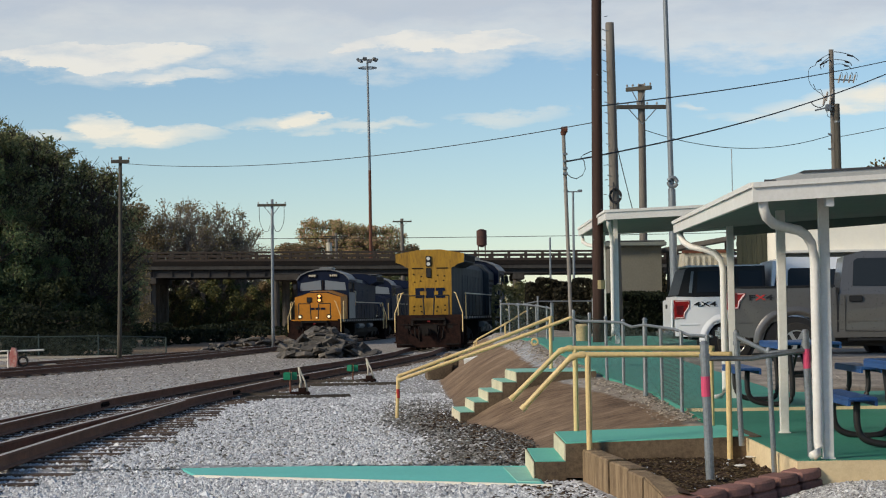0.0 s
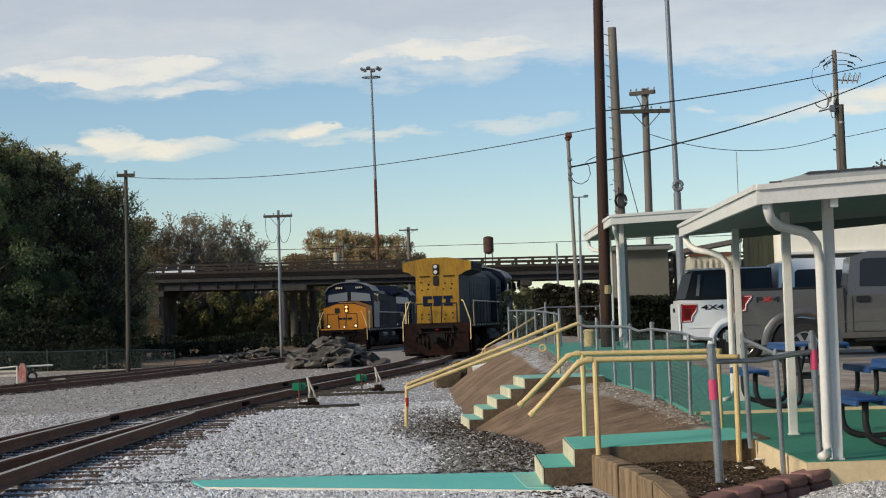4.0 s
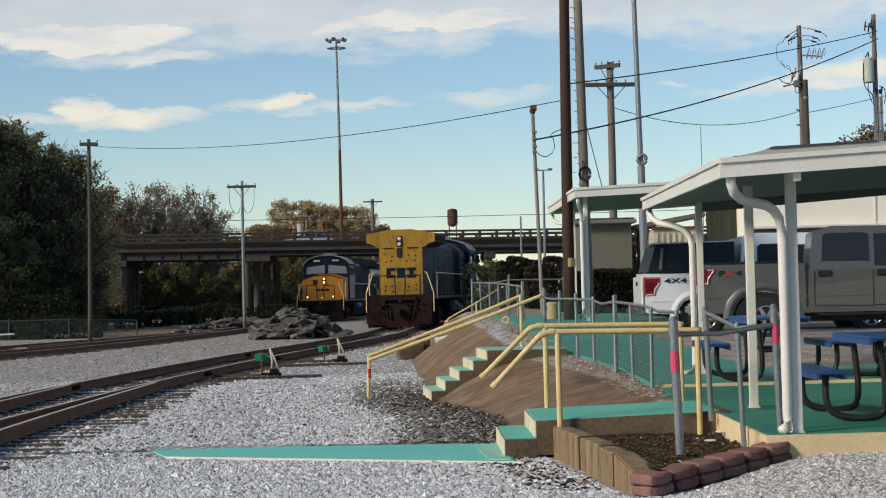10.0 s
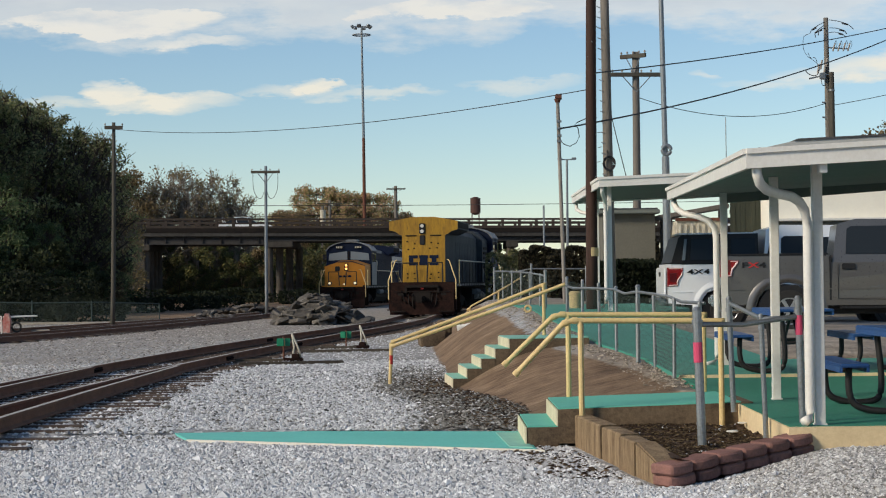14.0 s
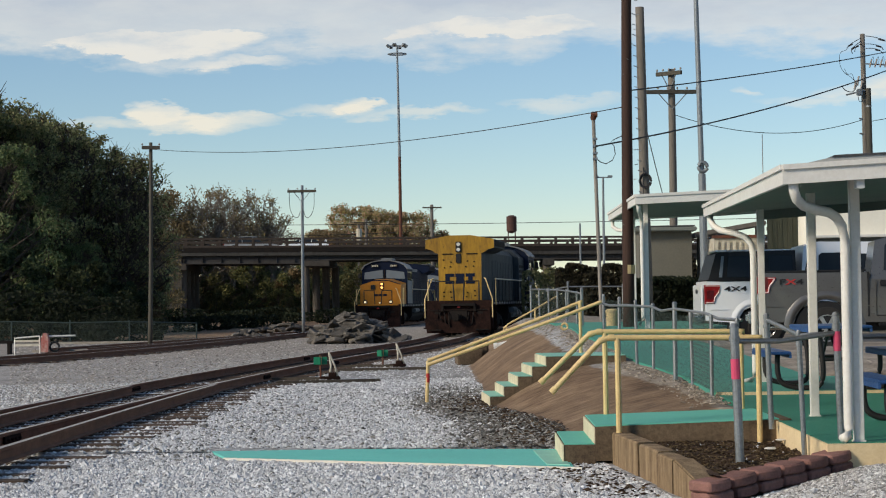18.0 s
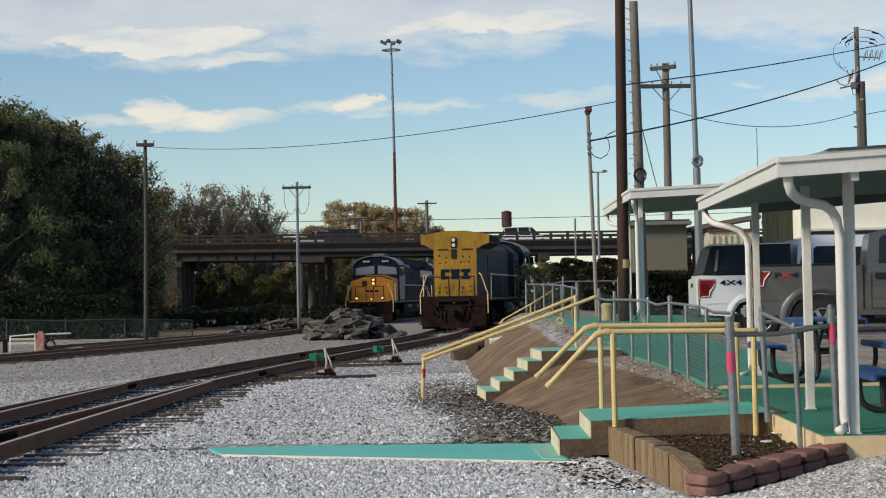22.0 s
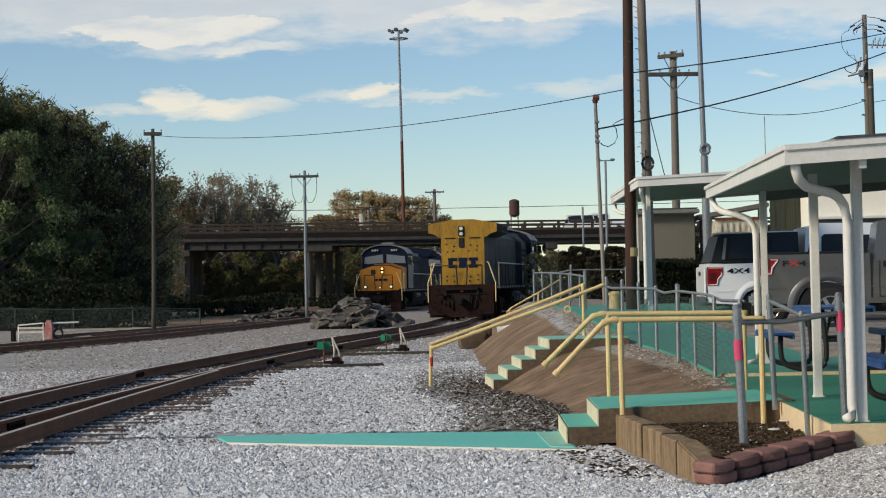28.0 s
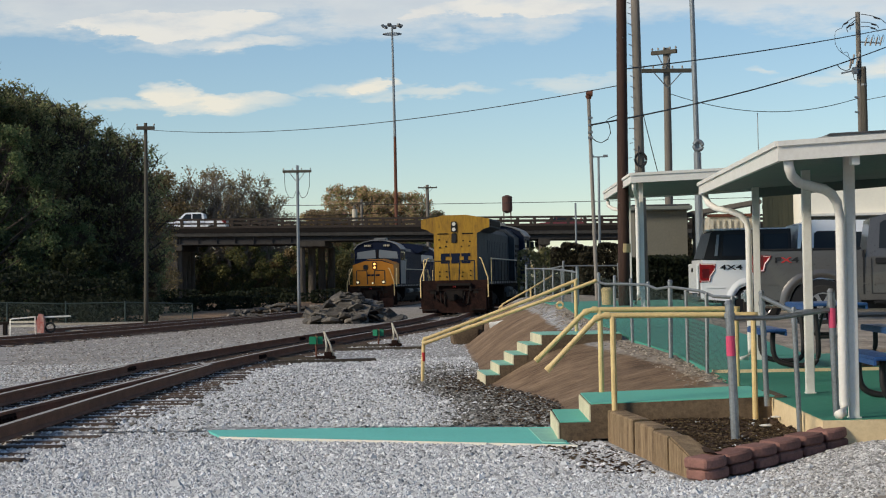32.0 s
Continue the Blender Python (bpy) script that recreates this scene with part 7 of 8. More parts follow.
def pickup(label, m, paint, topper=False, trim="4X4", extended=0.0, cab_up=0.0, cab_back=0.0, axle=1.22, lamp_low=1.0, name="pickup_truck", group=""):
    """A full-size crew-cab pickup, 5.9 m long, its tail at x = 0."""
    t = thing(name, label, "pickup truck", m, group=group)
    P = M[paint]
    wb0, wb1, r = axle, 4.90, 0.40
    body = arch_outline([(5.72, 0.55), (5.80, 0.95), (5.72, 1.12), (4.6, 1.22), (4.35, 1.26), (1.86, 1.28), (1.86, 1.40), (0.06, 1.42), (0.02, 0.55)], [(wb0, 0.50, 0.42, 0.50), (wb1, 0.50, 0.42, 0.50)])
    bm = bmesh.new()
    body_side(bm, body, 0.99, 0.05, 0.9)
    bmesh.ops.bevel(bm, geom=[e for e in bm.edges if e.calc_face_angle(0) > 0.7 and abs(e.verts[0].co.y - e.verts[1].co.y) < 0.1], offset=0.035, segments=2, affect="EDGES", clamp_overlap=True)
    b = part("body", bm, P, t)
    bm = bmesh.new()
    prism(bm, [(0.4, 1.405), (1.8, 1.405), (1.8, 1.44), (0.08, 1.44), (0.08, 1.42)], "y", -0.97, 0.97)
    part("bed_cap", bm, M["trim_black"], b)
    up, bk = cab_up, cab_back
    cab = [(1.92 + bk, 1.26), (4.55 + bk, 1.22), (3.75 + bk, 1.96 + up), (3.55 + bk, 2.04 + up), (2.35 + bk, 2.06 + up), (2.02 + bk, 1.97 + up)]
    bm = bmesh.new()
    body_side(bm, cab, 0.97, 0.16, 1.2)
    c = part("cab", bm, P, t)
    for s in (-1, 1):
        for name_, pts in (("rear_window", [(2.16 + bk * 2.5, 1.43), (3.0 + bk, 1.42), (3.0 + bk, 1.90 + up * 0.4), (2.9 + bk, 1.93 + up * 0.4), (2.26 + bk * 2.5, 1.93 + up * 0.4), (2.19 + bk * 2.5, 1.88 + up * 0.4)]), ("front_window", [(3.1 + bk, 1.33), (4.15 + bk, 1.30), (3.58 + bk, 1.90 + up * 0.4), (3.1 + bk, 1.90 + up * 0.4)])):
            bm = bmesh.new()
            vs = prism(bm, pts, "y", s * 0.955, s * 0.975)
            for v in vs:
                v.co.y *= 1 - 0.16 * (v.co.z - 1.2) + 0.012
            part(name_, bm, M["window"], c, "dark tinted side window")
        for x0, x1 in ((2.02, 3.06), (3.06, 4.22)):
            bm = bmesh.new()
            tube(bm, [(x0, s * 0.995, 1.25), (x0, s * 0.998, 0.62), (x1, s * 0.998, 0.60), (x1, s * 0.995, 1.24)], 0.006, 4)
            part("door_seam", bm, M["trim_black"], b)
            bm = bmesh.new()
            box(bm, (x0 + 0.19, s * 1.0, 1.2), (0.24, 0.03, 0.11), bevel=0.012)
            part("door_handle", bm, M["trim_black" if paint == "truck_grey" else paint], b)
        bm = bmesh.new()
        box(bm, (4.05, s * 1.13, 1.33), (0.16, 0.24, 0.2), bevel=0.04)
        part("door_mirror", bm, P, c)
        for wx in (wb0, wb1):
            bm = bmesh.new()
            pts = [(wx + 0.53 * math.cos(a), s * 1.0, 0.42 + 0.53 * math.sin(a)) for a in (math.pi * k / 16 for k in range(17))]
            tube(bm, pts, 0.022, 6)
            part("wheel_lip", bm, P, b)
            # flared arch standing proud of the side
            bm = bmesh.new()
            arc = [math.pi * k / 18 for k in range(19)]
            rows = [[bm.verts.new((wx + q * math.cos(a) * (1.04 if q > 0.6 else 1), s * w, 0.42 + q * math.sin(a))) for a in arc] for q, w in ((0.53, 0.96), (0.53, 1.022), (0.60, 1.02), (0.655, 0.985))]
            for ra, rb in zip(rows, rows[1:]):
                for k in range(18):
                    bm.faces.new((ra[k], ra[k + 1], rb[k + 1], rb[k]))
            part("arch_flare", bm, P, b, smooth=True)
            bm = bmesh.new()
            rod(bm, (wx, s * 0.55, 0.42), (wx, s * 0.97, 0.42), 0.47, n=20)
            part("wheel_well", bm, M["trim_black"], b)
            wheel_mesh_parts(t, wx, s * 0.86, r, 0.27)
        boxes("bed_rail", [((0.95, s * 0.955, 1.435), (1.8, 0.06, 0.03))], M["trim_black"], b, bevel=0.008)
        boxes("cab_gap", [((1.885, s * 0.968, 1.0), (0.035, 0.05, 0.8))], M["trim_black"], b)
        for x0, x1 in ((0.12, wb0 - 0.68), (wb0 + 0.68, 4.2)):
            boxes("side_crease", [(((x0 + x1) / 2, s * 0.99, 0.80), (x1 - x0, 0.012, 0.02))], P, b)
        # tail lamp wrapping the corner
        bm = bmesh.new()
        prism(bm, [(0.0, lamp_low), (0.23, lamp_low + 0.01), (0.25, lamp_low + 0.13), (0.34, lamp_low + 0.25), (0.35, 1.33), (0.0, 1.34)], "y", s * 0.90, s * 0.985)
        tl = part("tail_lamp", bm, M["tail_red"], b, "red tail lamp")
        bm = bmesh.new()
        tube(bm, [(0.03, s * 0.99, lamp_low + 0.025), (0.21, s * 0.99, lamp_low + 0.03), (0.23, s * 0.987, lamp_low + 0.14), (0.32, s * 0.983, lamp_low + 0.26), (0.33, s * 0.975, 1.315), (0.03, s * 0.975, 1.32)], 0.017, 5)
        part("lamp_line", bm, M["pale_lens"], tl, "pale clear lamp edge")
        boxes("lamp_core", [((0.13, s * 0.984, lamp_low + 0.2), (0.15, 0.012, 0.2))], M["dark_lens"], tl, "dark red inner lens", bevel=0.004)
        bm = bmesh.new()
        box(bm, (3.0, s * 0.97, 0.46), (1.9, 0.16, 0.05), bevel=0.015)
        part("running_board", bm, M["trim_black"], t)
        if trim:
            txt = bpy.data.curves.new("badge", "FONT")
            txt.body, txt.size, txt.extrude, txt.offset = trim, 0.15, 0.004, 0.003
            txt.align_x, txt.align_y = "CENTER", "CENTER"
            bd = new("badge_text", txt)
            bd.parent = b
            bd.matrix_basis = Matrix.Translation((0.69 if topper else 0.62, s * 0.985, 1.24)) @ Matrix.Rotation(radians(90), 4, "X") @ Matrix.Rotation(radians(0 if s < 0 else 180), 4, "Y") @ Matrix.Diagonal((1.95 if topper else 1.75, 1.0 if topper else 0.9, 1, 1))
            txt.materials.append(M["trim_black"])
            txt.materials.append(M["red_paint"])
            if paint == "truck_grey":
                txt.body_format[1].material_index = 1
    bm = bmesh.new()
    box(bm, (-0.02, 0, 1.0), (0.05, 1.5, 0.7), bevel=0.02)
    tg = part("tailgate", bm, P, t)
    bm = bmesh.new()
    box(bm, (-0.05, 0, 1.2), (0.02, 0.28, 0.1), bevel=0.01)
    part("gate_handle", bm, M["trim_black"], tg)
    bm = bmesh.new()
    box(bm, (-0.1, 0, 0.6), (0.2, 1.9, 0.2), bevel=0.05)
    part("rear_bumper", bm, M["chrome"], t)
    bm = bmesh.new()
    box(bm, (5.86, 0, 0.62), (0.22, 1.95, 0.26), bevel=0.06)
    part("front_bumper", bm, M["chrome"], t)
    bm = bmesh.new()
    box(bm, (2.9, 0, 0.45), (4.6, 1.5, 0.22))
    part("chassis", bm, M["trim_black"], t)
    bm = bmesh.new()
    rod(bm, (-0.02, -0.55, 0.42), (0.5, -0.5, 0.42), 0.05, n=10)
    part("exhaust_tip", bm, M["chrome"], t)
    if topper:
        bm = bmesh.new()
        vs = body_side(bm, [(0.1, 1.45), (1.93, 1.45), (1.93, 2.08), (0.36, 2.06), (0.27, 2.0)], 0.95, 0.16, 1.4)
        tp_ = part("canopy_shell", bm, M["trim_black"], t, "dark canopy shell over the bed")
        for s in (-1, 1):
            bm = bmesh.new()
            vs = prism(bm, [(0.5, 1.5), (1.08, 1.5), (1.08, 1.97), (0.55, 1.97)], "y", s * 0.945, s * 0.965)
            vs += prism(bm, [(1.32, 1.5), (1.86, 1.5), (1.86, 1.97), (1.32, 1.97)], "y", s * 0.945, s * 0.965)
            for v in vs:
                v.co.y *= 1 - 0.16 * (v.co.z - 1.4) + 0.01
            part("shell_window", bm, M["window"], tp_)
            bm = bmesh.new()
            vs = prism(bm, [(0.33, 1.5), (0.40, 1.5), (0.46, 1.97), (0.40, 1.97)], "y", s * 0.945, s * 0.968)
            for v in vs:
                v.co.y *= 1 - 0.16 * (v.co.z - 1.4) + 0.01
            part("shell_glass", bm, M["cab_glass"], tp_)
        bm = bmesh.new()
        box(bm, (1.1, 0, 2.085), (1.6, 1.5, 0.04), bevel=0.015)
        part("shell_roof", bm, M["truck_white"], tp_)
        for s in (-1, 1):
            bm = bmesh.new()
            vs = prism(bm, [(1.98 + bk, 1.42), (2.2 + bk, 1.42), (2.2 + bk, 1.88), (2.1 + bk, 1.96)], "y", s * 0.955, s * 0.975)
            for v in vs:
                v.co.y *= 1 - 0.16 * (v.co.z - 1.2) + 0.012
            part("quarter_window", bm, M["window"], c)
    if extended:
        for o in t.children_recursive:
            if o.parent == t and o.location.x > 0.9:
                o.location.x += extended
            elif o.type == "MESH" and (o.parent == t or o.parent.location.x == 0):
                for v in o.data.vertices:
                    if v.co.x > 0.9:
                        v.co.x += extended
    return t


pickup("white four-wheel-drive pickup with a dark canopy shell", pose(5.06, 42.0, 0.52, 0, 0, 0), "truck_white", True, "4X4", 0.1, cab_up=0.2, cab_back=0.1, lamp_low=0.92)
pickup("grey crew-cab pickup parked beside a white one", pose(5.27, 34.9, 0.60, 0, 0, -8), "truck_grey", False, "FX4", 0.1, axle=1.15, lamp_low=1.03)


def car(label, kind, paint):
    """A small-scale road car for the bridge: sedan or estate, 4.6 m long, its middle at x = 0."""
    t = thing("car", label, "car", group="cars on the bridge")
    tall = 1.72 if kind == "suv" else 1.45
    belt = 1.02 if kind == "suv" else 0.92
    body = arch_outline([(2.3, 0.4), (2.34, 0.7), (2.2, belt - 0.12), (1.2, belt), (-1.9, belt + 0.04), (-2.25, belt - 0.05), (-2.3, 0.4)], [(-1.38, 0.39, 0.34, 0.36), (1.42, 0.39, 0.34, 0.36)])
    bm = bmesh.new()
    body_side(bm, body, 0.9, 0.08, 0.6)
    b = part("body", bm, M[paint], t)
    roof = [(1.25, belt - 0.02), (0.55, tall - 0.06), (0.1, tall), (-1.3, tall - 0.02), (-1.95, tall - 0.12), (-2.2, belt)] if kind == "suv" else [(1.2, belt - 0.02), (0.4, tall - 0.05), (-0.1, tall), (-0.9, tall - 0.04), (-1.75, belt + 0.02)]
    bm = bmesh.new()
    body_side(bm, roof, 0.84, 0.22, belt)
    g = part("glasshouse", bm, M["window"], t)
    bm = bmesh.new()
    hi = [p for p in roof if p[1] > tall - 0.15]
    x0, x1 = min(p[0] for p in hi), max(p[0] for p in hi)
    box(bm, ((x0 + x1) / 2, 0, tall - 0.0), (x1 - x0 + 0.1, 1.36, 0.06), bevel=0.02)
    part("roof", bm, M[paint], g)
    for x in (-1.95, -0.75, 0.35):
        bm = bmesh.new()
        for s in (-1, 1):
            rod(bm, (x + 0.1, s * 0.84, belt), (x - (0.02 if x < 0.3 else 0.12), s * 0.715, tall - 0.02), 0.035, n=5)
        part("pillars", bm, M[paint], g)
    for x in (-1.38, 1.42):
        for s in (-1, 1):
            bm = bmesh.new()
            rod(bm, (x, s * 0.68, 0.33), (x, s * 0.88, 0.33), 0.33, n=16)
            w = part("tyre", bm, M["rubber"], t)
            bm = bmesh.new()
            rod(bm, (x, s * 0.88, 0.33), (x, s * 0.89, 0.33), 0.2, n=12)
            part("rim", bm, M["alloy"], w)
    bm = bmesh.new()
    for s in (-1, 1):
        box(bm, (-2.28, s * 0.7, 0.8), (0.06, 0.3, 0.16))
    part("tail_lamps", bm, M["tail_red"], t)
    bm = bmesh.new()
    for s in (-1, 1):
        box(bm, (2.26, s * 0.66, 0.68), (0.1, 0.34, 0.14))
    part("headlamps", bm, M["lens_dull"], t)
    return t


M["car_silver"] = surface("silver_car_paint", (0.38, 0.40, 0.42), (0.3, 0.3, 0.3), 0.35, 0.4, amount=0.3, bump=0.02, coat=0.5)
M["car_dark"] = surface("dark_car_paint", (0.03, 0.034, 0.04), (0.04, 0.04, 0.04), 0.35, 0.3, amount=0.3, bump=0.02, coat=0.5)
M["car_red"] = surface("maroon_car_paint", (0.16, 0.03, 0.03), (0.1, 0.03, 0.03), 0.35, 0.2, amount=0.3, bump=0.02, coat=0.5)
# start along the road, metres a second, kind, paint
TRAFFIC = [(24.95, -12.49, "sedan", "truck_white", "white sedan crossing the bridge"), (-125.0, 16.89, "sedan", "car_dark", "dark sedan crossing the bridge"),
           (89.76, -9.92, "sedan", "car_silver", "silver sedan crossing the bridge"), (-169.2, 10.89, "sedan", "truck_white", "white sedan crossing the bridge"),
           (166.5, -10.09, "sedan", "truck_white", "white sedan crossing the bridge"), (-192.1, 9.59, "sedan", "car_silver", "silver sedan crossing the bridge"),
           (-224.8, 10.45, "suv", "truck_white", "white estate car crossing the bridge"), (181.15, -8.84, "suv", "car_silver", "silver sport utility car crossing the bridge"),
           (-219.5, 9.51, "suv", "car_dark", "dark sport utility car crossing the bridge"), (212.1, -8.68, "suv", "car_dark", "dark sport utility car crossing the bridge"),
           (196.9, -8.98, "sedan", "car_dark", "dark sedan crossing the bridge"), (-285.7, 10.56, "suv", "truck_white", "white sport utility car crossing the bridge"),
           (260.55, -8.91, "truck", "truck_white", "white pickup crossing the bridge"), (310.9, -9.46, "sedan", "car_red", "maroon sedan crossing the bridge")]
CARS = []
for x0, v, kind, paint, label in TRAFFIC:
    ob = car(label, kind, paint) if kind != "truck" else pickup(label, pose(0, 0, 0), paint, False, "", group="cars on the bridge")
    CARS.append((ob, x0, v, 2.9 if kind == "truck" else 0.0))


# ---- fences ----
def chain_mesh(bm, a, b, z0a, z0b, h, step, r, slant=0.55):
    """Woven wire between two posts: two families of slanting wires."""
    a, b = Vector(a), Vector(b)
    n = max(2, int((b - a).length / step))
    run = int(h * slant / step) + 1
    for k in range(-run, n + 1):
        for sgn in (1, -1):
            k0, k1 = (k, k + run) if sgn > 0 else (k + run, k)
            f0, f1 = k0 / n, k1 / n
            h0, h1 = 0.0, 1.0
            if f0 < 0 or f0 > 1 or f1 < 0 or f1 > 1:
                lo, hi = min(f0, f1), max(f0, f1)
                if hi <= 0 or lo >= 1:
                    continue
                c0, c1 = min(1, max(0, f0)), min(1, max(0, f1))
                h0, h1 = (c0 - f0) / (f1 - f0), (c1 - f0) / (f1 - f0)
                f0, f1 = c0, c1
            p, q = a.lerp(b, f0), a.lerp(b, f1)
            p = Vector((p.x, p.y, z0a + (z0b - z0a) * f0 + h * h0))
            q = Vector((q.x, q.y, z0a + (z0b - z0a) * f1 + h * h1))
            if (q - p).length > 0.02:
                rod(bm, p, q, r, n=3)


def fence(label, posts, h, post_r, rail_pts, mesh_step, mesh_r, material, mesh_mat, tall=()):
    f = thing("chain_link_fence", label, "fence", kind="structure", group="chain-link fences")
    for i, (x, y, z) in enumerate(posts):
        top = h + (0.1 if i in tall else 0.0)
        bm = bmesh.new()
        rr = post_r * (1.35 if i in tall else 1.0)
        rod(bm, (x, y, z - 0.1), (x + 0.012 * math.sin(i * 2.3), y, z + top), rr, n=10)
        p = part("post", bm, material, f)
        bm = bmesh.new()
        rod(bm, (x + 0.012 * math.sin(i * 2.3), y, z + top), (x + 0.012 * math.sin(i * 2.3), y, z + top + 0.03), rr * 1.25, rr * 0.6, n=10)
        part("post_cap", bm, material, p)
    for pts in rail_pts:
        pipe("top_rail", pts, post_r * 0.82, material, f, n=8)
    bm = bmesh.new()
    for (xa, ya, za), (xb, yb, zb) in zip(posts, posts[1:]):
        chain_mesh(bm, (xa, ya, 0), (xb, yb, 0), za + 0.04, zb + 0.04, h - 0.08, mesh_step, mesh_r)
    part("wire_mesh", bm, mesh_mat, f, kind="stuff")
    return f


NEAR = [(2.95, 21.0, 0.40), (2.83, 22.4, 0.43), (2.86, 24.6, 0.46), (2.73, 25.5, 0.49), (2.58, 27.0, 0.57), (2.42, 27.9, 0.62), (2.22, 28.7, 0.67), (2.05, 29.5, 0.72)]
fence("bent galvanised chain-link fence along the top of the bank", NEAR, 0.92, 0.024,
      [[(3.0, 21.0, 1.33), (2.9, 22.2, 1.335), (2.88, 23.2, 1.39), (2.86, 24.5, 1.41), (2.73, 25.5, 1.44), (2.63, 26.2, 1.41), (2.56, 27.0, 1.47), (2.3, 28.3, 1.485), (2.11, 29.0, 1.485), (1.99, 29.4, 1.53)]],
      0.06, 0.0013, M["galvanised"], M["fence_mesh"], tall=(3,))
FARF = [(2.36, 40.8, 0.66), (2.42, 44, 0.70), (2.36, 47.5, 0.76), (2.28, 51, 0.80), (2.18, 54.5, 0.84), (2.06, 58.5, 0.87), (1.92, 63, 0.9)]
fence("galvanised chain-link fence at the far end of the bank", FARF, 1.06, 0.026, [[(x, y, z + 1.05) for x, y, z in FARF]], 0.2, 0.001, M["galvanised"], M["fence_mesh"], tall=(0, 6))
BACKF = [(1.92, 63, 0.9), (3.02, 60, 0.94), (4.8, 60, 0.94), (6.4, 60, 0.94)]
fence("galvanised pipe fence before the dark hedge", BACKF, 1.1, 0.026, [[(2.4, 62, 1.88), (3.02, 60, 2.0), (4.8, 60, 1.98), (6.4, 60, 2.02)]], 0.14, 0.0012, M["galvanised"], M["fence_mesh"], tall=(1,))
LEFTF = [(-42 + 2.45 * k, lerp([(-42, 78), (-20.7, 80), (-15.2, 81), (-12.8, 84.5)], -42 + 2.45 * k), lerp([(-42, 0.0), (-18, 0.02), (-15.2, 0.0), (-14.2, -0.2), (-12.5, -0.24)], -42 + 2.45 * k)) for k in range(13)]
fence("low green-grey chain-link fence before the trees", LEFTF, 0.98, 0.03, [[(x, y, z + 0.96 + 0.06 * math.sin(i * 1.7)) for i, (x, y, z) in enumerate(LEFTF)]], 0.07, 0.0032, M["fence_mesh"], M["fence_mesh"])

# gate frame at the planter
gate = thing("gate_posts", "galvanised gate posts with pink tape above the planter", "gate posts", kind="structure")
for x, y, z0, z1, r in ((2.2, 15.77, 0.1, 1.34, 0.038), (3.14, 16.2, 0.2, 1.42, 0.032), (2.885, 16.6, 0.16, 1.26, 0.024), (2.86, 18.25, 0.3, 1.40, 0.028)):
    bm = bmesh.new()
    rod(bm, (x + 0.02, y, z0), (x - 0.012, y, z1), r, n=12)
    rod(bm, (x - 0.012, y, z1), (x - 0.012, y, z1 + 0.03), r * 1.2, r * 0.6, n=12)
    rod(bm, (x - 0.01, y, z1 - 0.12), (x - 0.01, y, z1 - 0.08), r * 1.22, n=12)
    p = part("gate_post", bm, M["galvanised"], gate)
    if r > 0.03:
        bm = bmesh.new()
        zz = z1 - (0.27 if r > 0.035 else 0.14)
        rod(bm, (x - 0.004, y - 0.004, zz - 0.17), (x - 0.008, y - 0.004, zz), r * 1.04, n=12)
        part("tape", bm, M["pink_tape"], p, "faded pink tape")
pipe("gate_rail", [(2.19, 15.77, 1.22), (2.6, 15.95, 1.21), (3.13, 16.2, 1.27)], 0.022, M["galvanised"], gate)
pipe("gate_rail", [(2.86, 18.25, 1.36), (2.885, 16.6, 1.24), (3.13, 16.25, 1.26)], 0.022, M["galvanised"], gate)


# ---- picnic tables ----
def picnic_table(label, m):
    t = thing("picnic_table", label, "picnic table", m, group="picnic tables")
    for nm, y, z, w in (("tabletop", 0, 0.75, 0.74), ("bench_seat", -0.72, 0.45, 0.27), ("bench_seat", 0.72, 0.45, 0.27)):
        bm = bmesh.new()
        box(bm, (0, y, z), (1.83, w, 0.035), bevel=0.012)
        top = part(nm, bm, M["table_blue"], t, "perforated blue coated " + ("top" if nm == "tabletop" else "seat"))
        bm = bmesh.new()
        for s in (-1, 1):
            box(bm, (0, y + s * (w / 2 - 0.015), z - 0.035), (1.8, 0.025, 0.05))
        part("rim", bm, M["table_blue"], top)
    for x in (-0.62, 0.62):
        for s in (-1, 1):
            wire_along("leg", [(x, s * 0.72, 0.43), (x, s * 0.72, 0.2), (x, s * 0.66, 0.08), (x, s * 0.5, 0.03), (x, s * 0.3, 0.03), (x, s * 0.2, 0.09), (x, s * 0.18, 0.3), (x, s * 0.22, 0.73)], 0.032, M["black_metal"], t, "bent black steel leg", n=8)
        pipe("cross_brace", [(x, -0.2, 0.36), (x, 0.2, 0.36)], 0.022, M["black_metal"], t)
    pipe("diagonal_brace", [(-0.6, 0, 0.36), (0, 0, 0.71), (0.6, 0, 0.36)], 0.018, M["black_metal"], t)
    return t


tbl = picnic_table("blue perforated picnic table with bent black legs", pose(4.47, 17.55, deck_z(0, 17.5), 0, 0, 88))
copy_thing(tbl, pose(4.38, 23.1, deck_z(0, 23.1) + 0.04, 0, 0, 88))
copy_thing(tbl, pose(6.6, 19.3, deck_z(0, 19.3), 0, 0, 86))
copy_thing(tbl, pose(6.7, 23.6, deck_z(0, 23.6) + 0.04, 0, 0, 90))


# ---- buildings beyond the lot ----
hut = thing("hut", "small grey rendered hut with a flat grey roof edge", "hut", kind="structure")
boxes("wall", [((5.67, 56.5, 2.2), (1.55, 3.0, 2.7))], M["hut_wall"], hut)
boxes("roof", [((5.67, 56.4, 3.61), (1.8, 3.4, 0.12))], M["soffit"], hut, bevel=0.02)
boxes("roof_cover", [((5.67, 56.4, 3.70), (1.7, 3.3, 0.03))], M["roofing"], hut)

